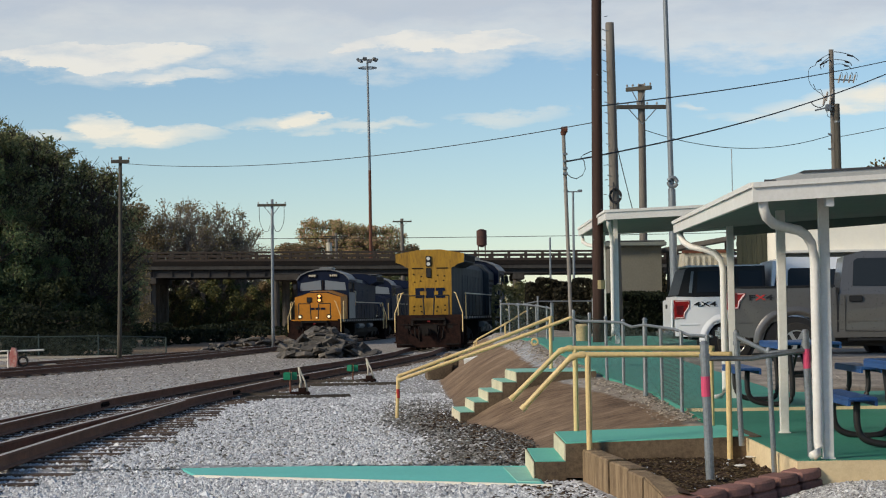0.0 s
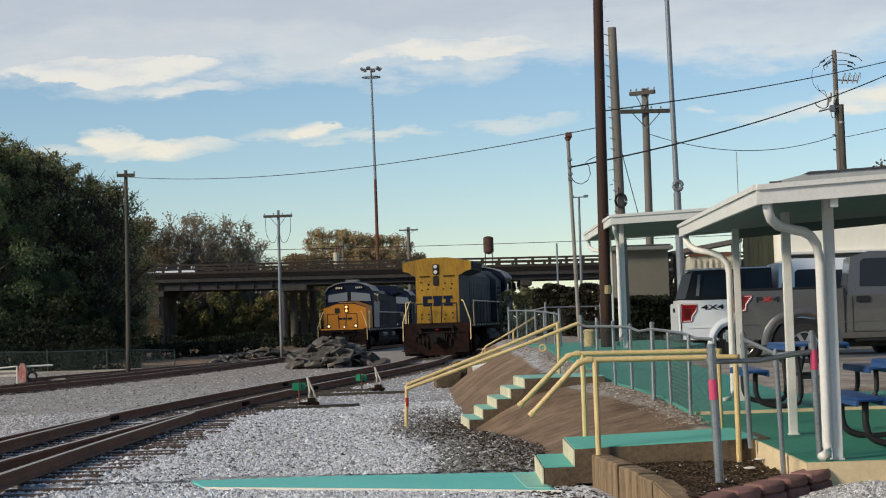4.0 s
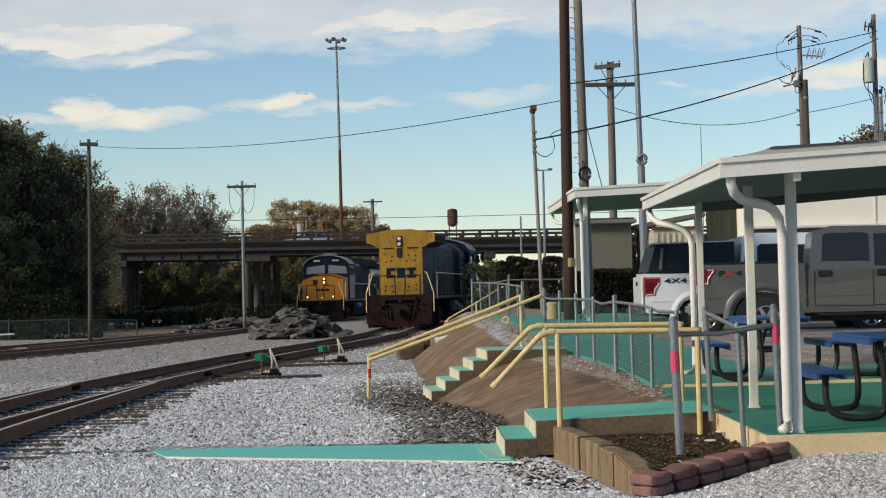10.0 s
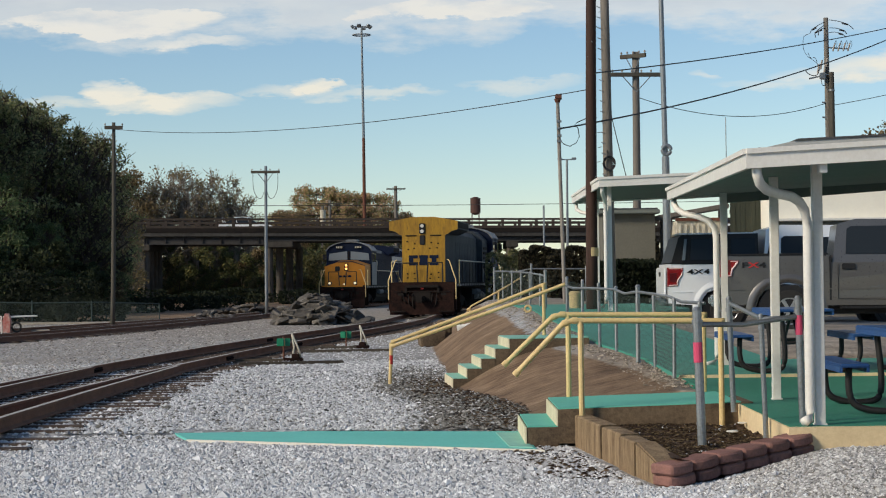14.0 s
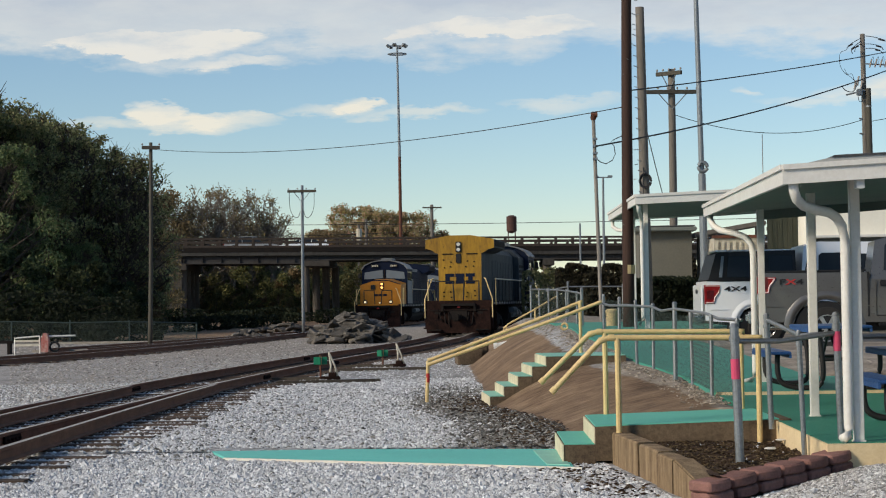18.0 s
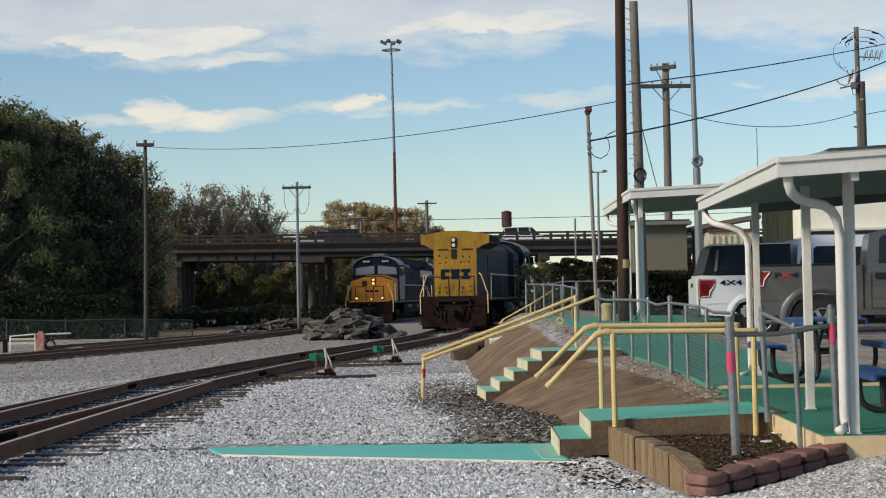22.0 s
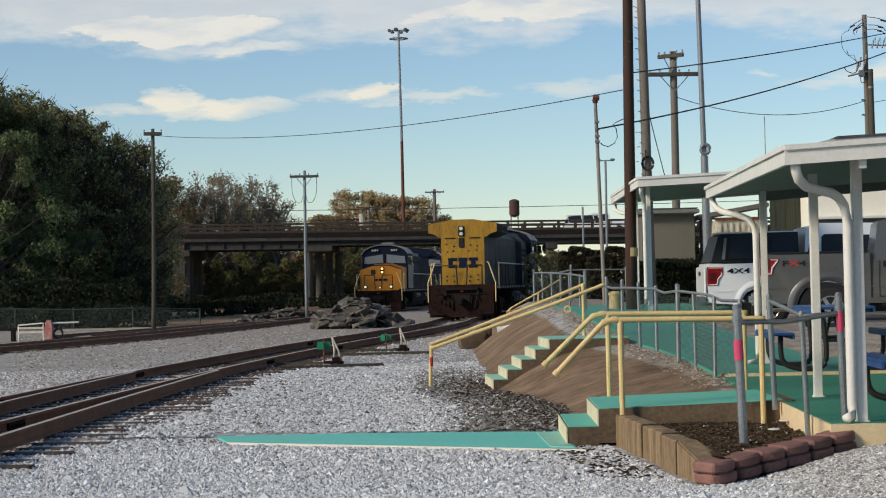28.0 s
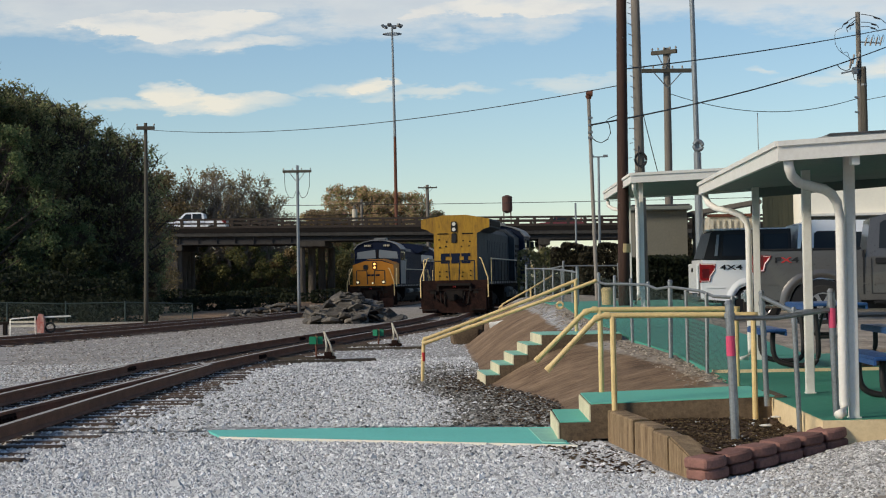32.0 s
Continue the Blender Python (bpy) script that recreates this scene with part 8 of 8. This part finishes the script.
store = thing("store_building", "long cream-white building behind the parked pickups", "building", kind="structure")
boxes("wall", [((14.0, 51.0, 2.6), (10.6, 5.6, 4.2))], M["white_wall"], store)
boxes("plinth", [((14.0, 48.15, 1.8), (10.64, 0.14, 2.5))], M["hut_wall"], store)
boxes("ledge", [((14.0, 48.1, 3.10), (10.7, 0.3, 0.07))], M["white_metal"], store, bevel=0.01)
for k in range(5):
    boxes("wall_seam", [((9.9 + 2.1 * k, 48.19, 3.9), (0.04, 0.03, 1.4))], M["white_metal"], store)
bm = bmesh.new()
prism(bm, [(8.35, 4.70), (19.7, 4.70), (19.7, 5.5), (12.3, 5.25), (9.25, 5.13), (8.4, 4.95)], "y", 47.8, 54.2)
part("roof", bm, M["pale_roof"], store, "pale grey sheet-metal roof")
bm = bmesh.new()
prism(bm, [(9.2, 5.125), (12.0, 5.245), (12.0, 5.285), (9.3, 5.18)], "y", 47.76, 54.2)
part("ridge_flashing", bm, M["roofing"], store, "dark roof flashing")
boxes("gutter_end", [((8.42, 47.74, 4.93), (0.3, 0.1, 0.05))], M["roofing"], store)

box_van = thing("storage_container", "pale ribbed storage container on the lot", "container")
boxes("body", [((7.65, 55.2, 2.05), (1.35, 2.4, 2.5))], M["bone_white"], box_van, bevel=0.02)
for k in range(8):
    boxes("rib", [((7.05 + 0.17 * k, 53.97, 2.05), (0.06, 0.05, 2.3))], M["bone_white"], box_van)
boxes("top_beam", [((7.65, 54.0, 3.33), (1.45, 0.16, 0.08))], M["rust_pole"], box_van, "rusty top beam")
awning = thing("lean_to_roof", "low brown lean-to roof behind the container", "roof")
bm = bmesh.new()
box(bm, (0, 0, 0), (2.2, 1.4, 0.16), Matrix.Translation((7.85, 57.5, 3.66)) @ Matrix.Rotation(-0.16, 4, "Y"), bevel=0.03)
part("roof_sheet", bm, M["old_wood"], awning)
for x in (6.95, 8.75):
    bar("post", (x, 57.5, 0.5), (x, 57.5, 3.62 + 0.16 * (x - 7.85)), 0.06, M["old_wood"], awning)
slat = thing("board_screen", "tall dark weathered board screen", "screen")
for k in range(7):
    boxes("board", [((7.95 + 0.135 * k, 50.0 + 0.01 * (k % 2), 2.45), (0.138, 0.04, 3.3 + 0.06 * (k % 3)))], M["board_green"], slat, bevel=0.006)
boxes("batten", [((8.35, 50.05, 3.4), (0.95, 0.05, 0.1)), ((8.35, 50.05, 1.6), (0.95, 0.05, 0.1))], M["old_wood"], slat)

post_y = thing("bollard", "short faded yellow concrete bollard", "bollard", pose(2.95, 40, 0.9))
bm = bmesh.new()
rod(bm, (0, 0, -0.1), (0, 0, 0.40), 0.125, n=18)
rod(bm, (0, 0, 0.40), (0, 0, 0.44), 0.14, n=18)
rod(bm, (0, 0, 0.44), (0, 0, 0.48), 0.14, 0.09, n=18)
part("shaft", bm, M["deck_edge"], post_y)
bm = bmesh.new()
tube(bm, [(math.cos(a) * 0.06, 0, math.sin(a) * 0.06) for a in (2 * math.pi * k / 16 for k in range(17))], 0.022, 7)
whole("hose_ring", bm, M["yellow_rail"], "small yellow ring hung on the fence", "ring", m=pose(1.74, 36, 1.07))
bm = bmesh.new()
tube(bm, [(0, 0, 0), (0.28, 0.03, 0.06), (0.46, 0.05, 0.09)], 0.085, 14)
rod(bm, (-0.03, 0, -0.006), (0.05, 0.006, 0.011), 0.1, n=14)
bmesh.ops.delete(bm, geom=[f for f in bm.faces if len(f.verts) > 4 and f.calc_center_median().x < 0.02], context="FACES")
whole("plastic_pipe", bm, M["white_metal"], "short white plastic pipe lying on the bank", "pipe", m=pose(0.5, 45, 0.47))
handrail("yellow pipe handrail of a farther stair", [[(0.88, 58, 0.3), (0.92, 58, 0.72), (1.05, 58, 0.85), (1.9, 58, 1.3), (2.6, 58.5, 1.7)]], [((1.0, 58, 0.2), (1.0, 58, 0.82)), ((1.9, 58, 0.7), (1.9, 58, 1.3))])


# ---- rubble, rail scraps, switch stands ----
def chunk(sx, sy, sz, seed):
    rnd = random.Random(seed)
    bm = bmesh.new()
    n = rnd.choice((5, 6, 7))
    out = []
    for k in range(n):
        a = 2 * math.pi * (k + rnd.uniform(-0.25, 0.25)) / n
        out.append((math.cos(a) * sx * rnd.uniform(0.7, 1.1), math.sin(a) * sy * rnd.uniform(0.7, 1.1)))
    prism(bm, out, "z", -sz / 2, sz / 2)
    for v in bm.verts:
        v.co += Vector((rnd.gauss(0, 1), rnd.gauss(0, 1), rnd.gauss(0, 1))) * sz * 0.14
    bmesh.ops.bevel(bm, geom=list(bm.edges), offset=sz * 0.12, segments=1, affect="EDGES")
    return mesh_of("slab", bm, M["rubble"])


def heap(label, cx, cy, half_x, half_y, top, count, size, seed):
    rnd = random.Random(seed)
    h = thing("rubble_heap", label, "rubble heap", group="rubble heaps")
    kinds = [chunk(size * rnd.uniform(0.6, 1.5), size * rnd.uniform(0.5, 1.0), size * rnd.uniform(0.1, 0.3), seed + k) for k in range(9)]
    for i in range(count):
        f = i / count
        r = (1 - f) ** 0.6
        a = rnd.uniform(0, 2 * math.pi)
        q = math.sqrt(rnd.random()) * r
        o = new("slab", kinds[i % 9])
        o.parent = h
        o.matrix_basis = Matrix.Translation((cx + math.cos(a) * q * half_x, cy + math.sin(a) * q * half_y, 0.05 + top * f * (1 - 0.5 * q))) @ Euler((rnd.gauss(0, 0.28), rnd.gauss(0, 0.3), rnd.uniform(0, 6.3))).to_matrix().to_4x4()
    return h


heap("heap of broken grey asphalt slabs beside the track", -4.8, 74, 2.1, 2.4, 0.92, 230, 0.52, 5)
heap("low dark heap of scrap ties and slabs", -10.3, 85, 1.3, 1.5, 0.34, 34, 0.35, 40)
heap("low brown heap of spoil by the bridge", -9.8, 96, 2.6, 1.5, 0.5, 34, 0.45, 70)

random.seed(21)


def switch_stand(label, x, y, turn, gx, gz):
    s = thing("switch_stand", label, "switch stand", pose(x, y, 0, 0, 0, turn), group="switch stands")
    boxes("base", [((0, 0, 0.04), (0.42, 0.12, 0.08)), ((0.05, 0, 0.11), (0.16, 0.14, 0.1))], M["loco_grime"], s, bevel=0.015)
    pipe("lever", [(0.0, 0, 0.1), (0.02, 0, 0.3), (-0.02, 0, 0.58)], 0.022, M["bone_white"], s, "cream painted throw lever")
    pipe("lever", [(0.16, 0.02, 0.08), (0.1, 0, 0.3), (-0.01, 0, 0.55)], 0.02, M["bone_white"], s, "cream painted throw lever")
    bar("target_mast", (gx, 0.05, 0.05), (gx, 0.05, gz + 0.12), 0.02, M["rust_pole"], s)
    bm = bmesh.new()
    box(bm, (gx, 0.03, gz), (0.28, 0.03, 0.16), bevel=0.008)
    box(bm, (gx, 0.03, gz), (0.03, 0.28, 0.16), bevel=0.008)
    tg = part("target", bm, M["switch_green"], s, "green reflective target")
    boxes("target_stripe", [((gx + 0.02, 0.01, gz), (0.03, 0.02, 0.16))], M["deck_edge"], tg)
    return s


switch_stand("low switch stand with a green target and cream lever", -3.0, 38.6, 0, -0.2, 0.40)
switch_stand("tilted switch stand with a green target and cream lever", -1.9, 45.8, -12, -0.38, 0.34)
for a, b in (((-3.95, 36.9), (-1.9, 37.4)), ((-3.2, 43.5), (-1.1, 43.7)), ((-4.5, 38.7), (-3.1, 38.6)), ((-3.9, 45.9), (-2.0, 45.8))):
    bm = bmesh.new()
    d = Vector((b[0] - a[0], b[1] - a[1], 0))
    box(bm, (0, 0, 0), (d.length, 0.11, 0.09), Matrix.Translation(((a[0] + b[0]) / 2, (a[1] + b[1]) / 2, 0.02)) @ Matrix.Rotation(math.atan2(d.y, d.x), 4, "Z"), bevel=0.015)
    whole("switch_timber", bm, M["dark_plank"], "long dark switch timber set in the gravel", "timber", "switch timbers")

barrier = thing("road_barrier", "white folding barrier with a red drum beside it", "barrier", pose(-14.9, 62.2, 0))
pipe("frame", [(-0.48, 0, 0), (-0.48, 0, 0.58), (0.36, 0, 0.64), (0.36, 0, 0)], 0.024, M["white_metal"], barrier)
for z in (0.48, 0.34):
    boxes("board", [((-0.06, 0, z), (0.82, 0.03, 0.07))], M["bone_white"], barrier)
bm = bmesh.new()
prism(bm, [(0.44, 0.1), (0.66, 0.1), (0.68, 0.5), (0.62, 0.72), (0.5, 0.74), (0.42, 0.5)], "y", -0.1, 0.12)
part("drum", bm, M["red_drum"], barrier, "faded red and white drum")
bm = bmesh.new()
tube(bm, [(math.cos(a) * 0.15 + 0.85, 0.05, 0.28 + math.sin(a) * 0.15) for a in (2 * math.pi * k / 14 for k in range(15))], 0.04, 6)
part("hoop", bm, M["rubber"], barrier)
pipe("gate_arm", [(0.4, 0.1, 0.62), (1.5, 0.3, 0.64)], 0.03, M["white_metal"], barrier)
bm = bmesh.new()
box(bm, (-17.4, 64, 0.42), (3.2, 0.3, 0.1), bevel=0.01)
box(bm, (-16.0, 64, 0.2), (0.1, 0.3, 0.42))
box(bm, (-18.6, 64, 0.2), (0.1, 0.3, 0.42))
whole("steel_bench_beam", bm, M["dark_frame"], "low dark steel beam on short legs", "beam")
far_slab = bmesh.new()
for x0, y0, w, d in ((-13.2, 66.5, 5.0, 1.2), (-12.5, 78, 4.5, 1.2), (-15, 80, 6, 0.5)):
    box(far_slab, (x0, y0, 0.04), (w, d, 0.1), bevel=0.02)
whole("concrete_pads", far_slab, M["concrete"], "pale concrete pads between the far tracks", "paving", kind="structure")

lump = bmesh.new()
box(lump, (0, 0, 0.2), (0.62, 0.5, 0.42), bevel=0.04)
box(lump, (0.34, 0.1, 0.32), (0.3, 0.4, 0.66), bevel=0.04)
for v in lump.verts:
    v.co += Vector((noise.noise(v.co * 4), noise.noise(v.co * 4 + Vector((5, 0, 0))), noise.noise(v.co * 4 + Vector((0, 5, 0))))) * 0.05
whole("concrete_footing", lump, M["concrete_dark"], "worn concrete footing at the foot of the bank", "footing", m=pose(-0.15, 46.5, 0, 0, 0, 10))

# small litter by the deck corner
for i, (x, y, z, s) in enumerate(((2.9, 17.9, 0.22, 0.05), (2.72, 17.3, 0.19, 0.06))):
    bm = bmesh.new()
    bmesh.ops.create_icosphere(bm, subdivisions=2, radius=s)
    for v in bm.verts:
        v.co *= 1 + 0.35 * noise.noise(v.co * 14 + Vector((i, 0, 0)))
        v.co.z *= 0.22
    whole("paper_litter", bm, M["white_metal"], "crumpled white litter on the ground", "litter", "litter", m=pose(x, y, z, 0, 0, 40 * i))


# ---- loose stone and leaves ----
def scatter(name, label, material, spots, size, flat, category):
    rng = np.random.default_rng(3)
    n = len(spots)
    base = np.array([(1, 0, 0), (0, 1, 0), (-1, 0, 0), (0, -1, 0), (0, 0, 1), (0, 0, -1)], float)
    tris = np.array([(0, 1, 4), (1, 2, 4), (2, 3, 4), (3, 0, 4), (1, 0, 5), (2, 1, 5), (3, 2, 5), (0, 3, 5)])
    ang = rng.uniform(0, 2 * np.pi, n)
    sz = size * rng.lognormal(0, 0.35, n)
    v = base[None] * (0.7 + 0.5 * rng.random((n, 6, 1)))
    v[:, :, 2] *= flat
    c, s = np.cos(ang)[:, None], np.sin(ang)[:, None]
    x, y = v[:, :, 0] * c - v[:, :, 1] * s, v[:, :, 0] * s + v[:, :, 1] * c
    v = np.stack([x, y, v[:, :, 2] + 0.35 * x * rng.uniform(-1, 1, (n, 1))], -1) * sz[:, None, None] + np.array(spots)[:, None, :]
    f = (tris[None] + 6 * np.arange(n)[:, None, None]).reshape(-1, 3)
    me = quick_mesh(name, v.reshape(-1, 3), f, material)
    return tagged(new(name, me), label, category, kind="stuff")


def stone_material(name, stops):
    m, nt, ln, bsdf = nodes_of(name)
    geo = nt.new("ShaderNodeNewGeometry")
    ln.new(ramp_of(nt, ln, geo.outputs["Random Per Island"], stops), bsdf.inputs["Base Color"])
    bsdf.inputs["Roughness"].default_value = 0.9
    return m


M["stone"] = stone_material("loose_stone", [(0.0, (0.17, 0.173, 0.175)), (0.12, (0.35, 0.355, 0.36)), (0.55, (0.50, 0.508, 0.514)), (0.85, (0.63, 0.638, 0.64)), (1.0, (0.80, 0.805, 0.80))])
M["dull_stone"] = stone_material("dusty_stone", [(0.0, (0.10, 0.086, 0.074)), (0.4, (0.275, 0.245, 0.215)), (0.8, (0.45, 0.41, 0.36)), (1.0, (0.64, 0.60, 0.55))])
M["tan_stone"] = stone_material("tan_stone", [(0.0, (0.11, 0.088, 0.065)), (0.4, (0.25, 0.205, 0.155)), (0.8, (0.38, 0.32, 0.25)), (1.0, (0.52, 0.455, 0.375))])
M["path_stone"] = stone_material("path_stone", [(0.0, (0.13, 0.125, 0.118)), (0.25, (0.30, 0.29, 0.275)), (0.6, (0.44, 0.43, 0.41)), (0.85, (0.58, 0.57, 0.545)), (1.0, (0.76, 0.75, 0.72))])
M["damp_stone"] = stone_material("damp_stone", [(0.0, (0.035, 0.032, 0.027)), (0.4, (0.115, 0.107, 0.093)), (0.8, (0.23, 0.22, 0.195)), (1.0, (0.42, 0.41, 0.385))])
M["dead_leaf"] = foliage("dead_leaves", (0.03, 0.019, 0.012), (0.06, 0.036, 0.02), (0.2, 0.14, 0.08))


def along(table, y):
    return np.interp(y, [a for a, _ in table], [b for _, b in table])


def inside(x, y, outline):
    hit = np.zeros(len(x), bool)
    for (ax, ay), (bx, by) in zip(outline, outline[1:] + outline[:1]):
        if ay != by:
            hit ^= ((ay > y) != (by > y)) & (x < ax + (y - ay) / (by - ay) * (bx - ax))
    return hit


def ripple(x, y):
    return 0.5 * (np.sin(1.9 * x + 2.3 * np.sin(0.7 * y)) + np.sin(1.3 * y + 1.7 * np.sin(1.1 * x)))


MAIN_AT = [(p[1], p[0]) for p in LINE_MAIN]
WALK_AREA = [(0.98, 17.78), (0.92, 20.08), (-3.0, 20.72), (-2.66, 19.46)]
BED_AREA = [(0.84, 18.38), (1.25, 18.38), (1.57, 15.3), (1.68, 14.6), (1.78, 14.62), (3.3, 15.74), (12, 15.7), (12, 20.3), (0.84, 20.2)]


def free(x, y):
    return ~((y > 20.2) & (x > along(BANK_FOOT, y) + 0.12)) & ~inside(x, y, WALK_AREA) & ~inside(x, y, BED_AREA)


def yard_z(x, y):
    a, b = np.clip((x - 1.9) / 1.6, 0, 1), np.clip(17.5 - y, 0, 1)
    return np.where(y < 20.3, -0.03 + 0.2 * a * a * (3 - 2 * a) * b * b * (3 - 2 * b), 0.0)


def at_heights(x, y, z):
    return np.stack([x, y, z], 1)


rng = np.random.default_rng(8)
y = 12.5 + 26 * rng.random(185000) ** 1.7
x = rng.uniform(-1, 1, len(y)) * 0.27 * y
ok = free(x, y) & (x < 0.13 * y + 0.25 + rng.normal(0, 0.28, len(y)))
x, y = x[ok], y[ok]
off = x - along(MAIN_AT, y)
bare_tie = (off > 0.7) & (off < 1.35 + along([(12, 1.0), (26, 0.7), (34, 0.3), (60, 0.0)], y)) & (rng.random(len(x)) < 0.45)
x, y, off = x[~bare_tie], y[~bare_tie], off[~bare_tie]
bed = (rng.random(len(x)) < 0.4) & (np.abs(off) < 1.0 + 0.12 * ripple(x, y))
stain = rng.random(len(x)) < 1.25 * np.clip(1 - ((x - along(BANK_FOOT, y) + 0.45) / 1.25) ** 2 - ((y - 25) / 12.0) ** 4, 0, 1) * (y > 20.2) + 0.12 * ripple(x, y) - 0.05
yard = ~bed & (off < -1.0) & (rng.random(len(x)) < 0.8)
pale = ~(bed | stain | yard)
dusty = (bed | stain) & (rng.random(len(x)) < 0.8)
scatter("loose_gravel", "loose crushed stone of mixed greys", M["stone"], at_heights(x, y, yard_z(x, y) + 0.004)[pale], 0.019, 0.65, "gravel")
scatter("dusty_gravel", "dusty brown stone between the ties", M["dull_stone"], at_heights(x, y, 0 * x + 0.003)[dusty & bed], 0.020, 0.6, "gravel")
scatter("yard_gravel", "dusty warm-grey stone beyond the main track", M["path_stone"], at_heights(x, y, yard_z(x, y) + 0.003)[yard], 0.019, 0.6, "gravel")
scatter("damp_gravel", "dark damp stone at the foot of the bank", M["damp_stone"], at_heights(x, y, yard_z(x, y) + 0.003)[dusty & ~bed], 0.020, 0.6, "gravel")
y = rng.uniform(12.6, 17.6, 60000)
x = rng.uniform(0.6, 4.6, 60000)
ok = free(x, y) & (x < 0.26 * y) & (rng.random(len(x)) < 0.35 + 0.5 * x)
scatter("fine_gravel", "fine pale gravel before the planter", M["path_stone"], at_heights(x, y, yard_z(x, y) + 0.003)[ok], 0.0125, 0.6, "gravel")
spots = []
rr = random.Random(8)
for _ in range(4800):
    q = rr.uniform(21, 60)
    p = rr.uniform(lerp(BANK_TOP, q) - 0.36 * rr.random(), lerp(BANK_TOP, q) + (0.2 if q < 37 else 1.0))
    spots.append((p, q, ground_z(p, q) + 0.002))
scatter("lot_gravel", "tan gravel along the crest of the bank", M["tan_stone"], np.array(spots), 0.017, 0.5, "gravel")
spots = []
while len(spots) < 5000:
    p, q = rr.uniform(1.5, 3.2), rr.uniform(14.9, 18.3)
    if p > 1.55 + (18.4 - q) * 0.11 and q - 14.85 > (p - 1.85) * 1.1:
        spots.append((p, q, 0.17 + 0.05 * noise.noise(Vector((p * 3, q * 3, 5))) + 0.01))
spots = np.array(spots)
scatter("mulch_chips", "brown wood chips and dead leaves", M["dead_leaf"], spots, 0.013, 0.4, "mulch")
scatter("pale_chips", "small pale stones in the mulch bed", M["stone"], spots[::30], 0.009, 0.6, "gravel")
y = np.concatenate([rng.uniform(15.2, 20.3, 500), rng.uniform(20.3, 31, 1700)])
x = np.where(y > 20.3, along(BANK_FOOT, y), 1.15 + 0.06 * (18 - y)) + rng.normal(-0.2, 0.3, len(y)) * np.where(y > 20.3, 1.2, 0.7)
ok = free(x, y)
scatter("fallen_leaves", "brown fallen leaves at the foot of the bank", M["dead_leaf"], at_heights(x, y, yard_z(x, y) + 0.016)[ok], 0.024, 0.3, "leaves")
y = rng.uniform(30, 82, 26000)
x = rng.uniform(-0.25, 0.06, 26000) * y
ok = x < along(BANK_FOOT, y)
near = (x > along(MAIN_AT, y) + 1.3) & (y < 62)
scatter("coarse_gravel", "coarse pale stone beside the switch", M["stone"], at_heights(x, y, 0 * x + 0.005)[ok & near], 0.021, 0.6, "gravel")
scatter("yard_grit", "dusty scattered stone between the far tracks", M["dull_stone"], at_heights(x, y, 0 * x + 0.004)[ok & ~near], 0.024, 0.5, "gravel")
y = rng.uniform(19.5, 34, 15000)
x = rng.uniform(-0.2, 0.06, 15000) * y
ok = free(x, y) & (np.abs(x - along(MAIN_AT, y) - 0.2) > 1.5)
dark_ones = (rng.random(len(x)) < 0.35) | ((x > along(BANK_FOOT, y) - 1.3) & (rng.random(len(x)) < 0.9))
scatter("large_gravel", "larger pale stones lying on the gravel", M["stone"], at_heights(x, y, yard_z(x, y) + 0.008)[ok & ~dark_ones], 0.022, 0.6, "gravel")
scatter("brown_gravel", "larger brown stones lying on the gravel", M["damp_stone"], at_heights(x, y, yard_z(x, y) + 0.008)[ok & dark_ones], 0.020, 0.6, "gravel")


# ---- clouds ----
bm = bmesh.new()
bmesh.ops.create_uvsphere(bm, u_segments=48, v_segments=24, radius=2800)
bmesh.ops.delete(bm, geom=[v for v in bm.verts if v.co.z < -400 or v.co.z > 2100 or v.co.y < 1200], context="VERTS")
clouds = whole("cloud_layer", bm, M["cloud"], "broken grey cloud deck with warm thin streaks below", "clouds", kind="structure", smooth=True)


# ---- what moves ----
def motions():
    walk(clouds, [(0, pose(0, 0, 0, 0, 0, 0)), (32, pose(0, 0, 0, 0, 0, -1.35))])
    for ob, back in ((lead, 10.0), (second, 33.0)):
        walk(ob, [(t, pose(*(T0 + TD * (back + u)), 0, 0, heading(-TD.x, -TD.y))) for t, u in BACKING])
    for ob, x0, v, mid in CARS:
        right = v > 0
        lane, turn, shift = (163.4, 0, -mid) if right else (167.2, 180, mid)
        walk(ob, [(t, pose(x0 + v * t + shift, lane, road_z(x0 + v * t + shift), 0, 0.6 if right else -0.6, turn)) for t in (0, 16, 32)])


motions()
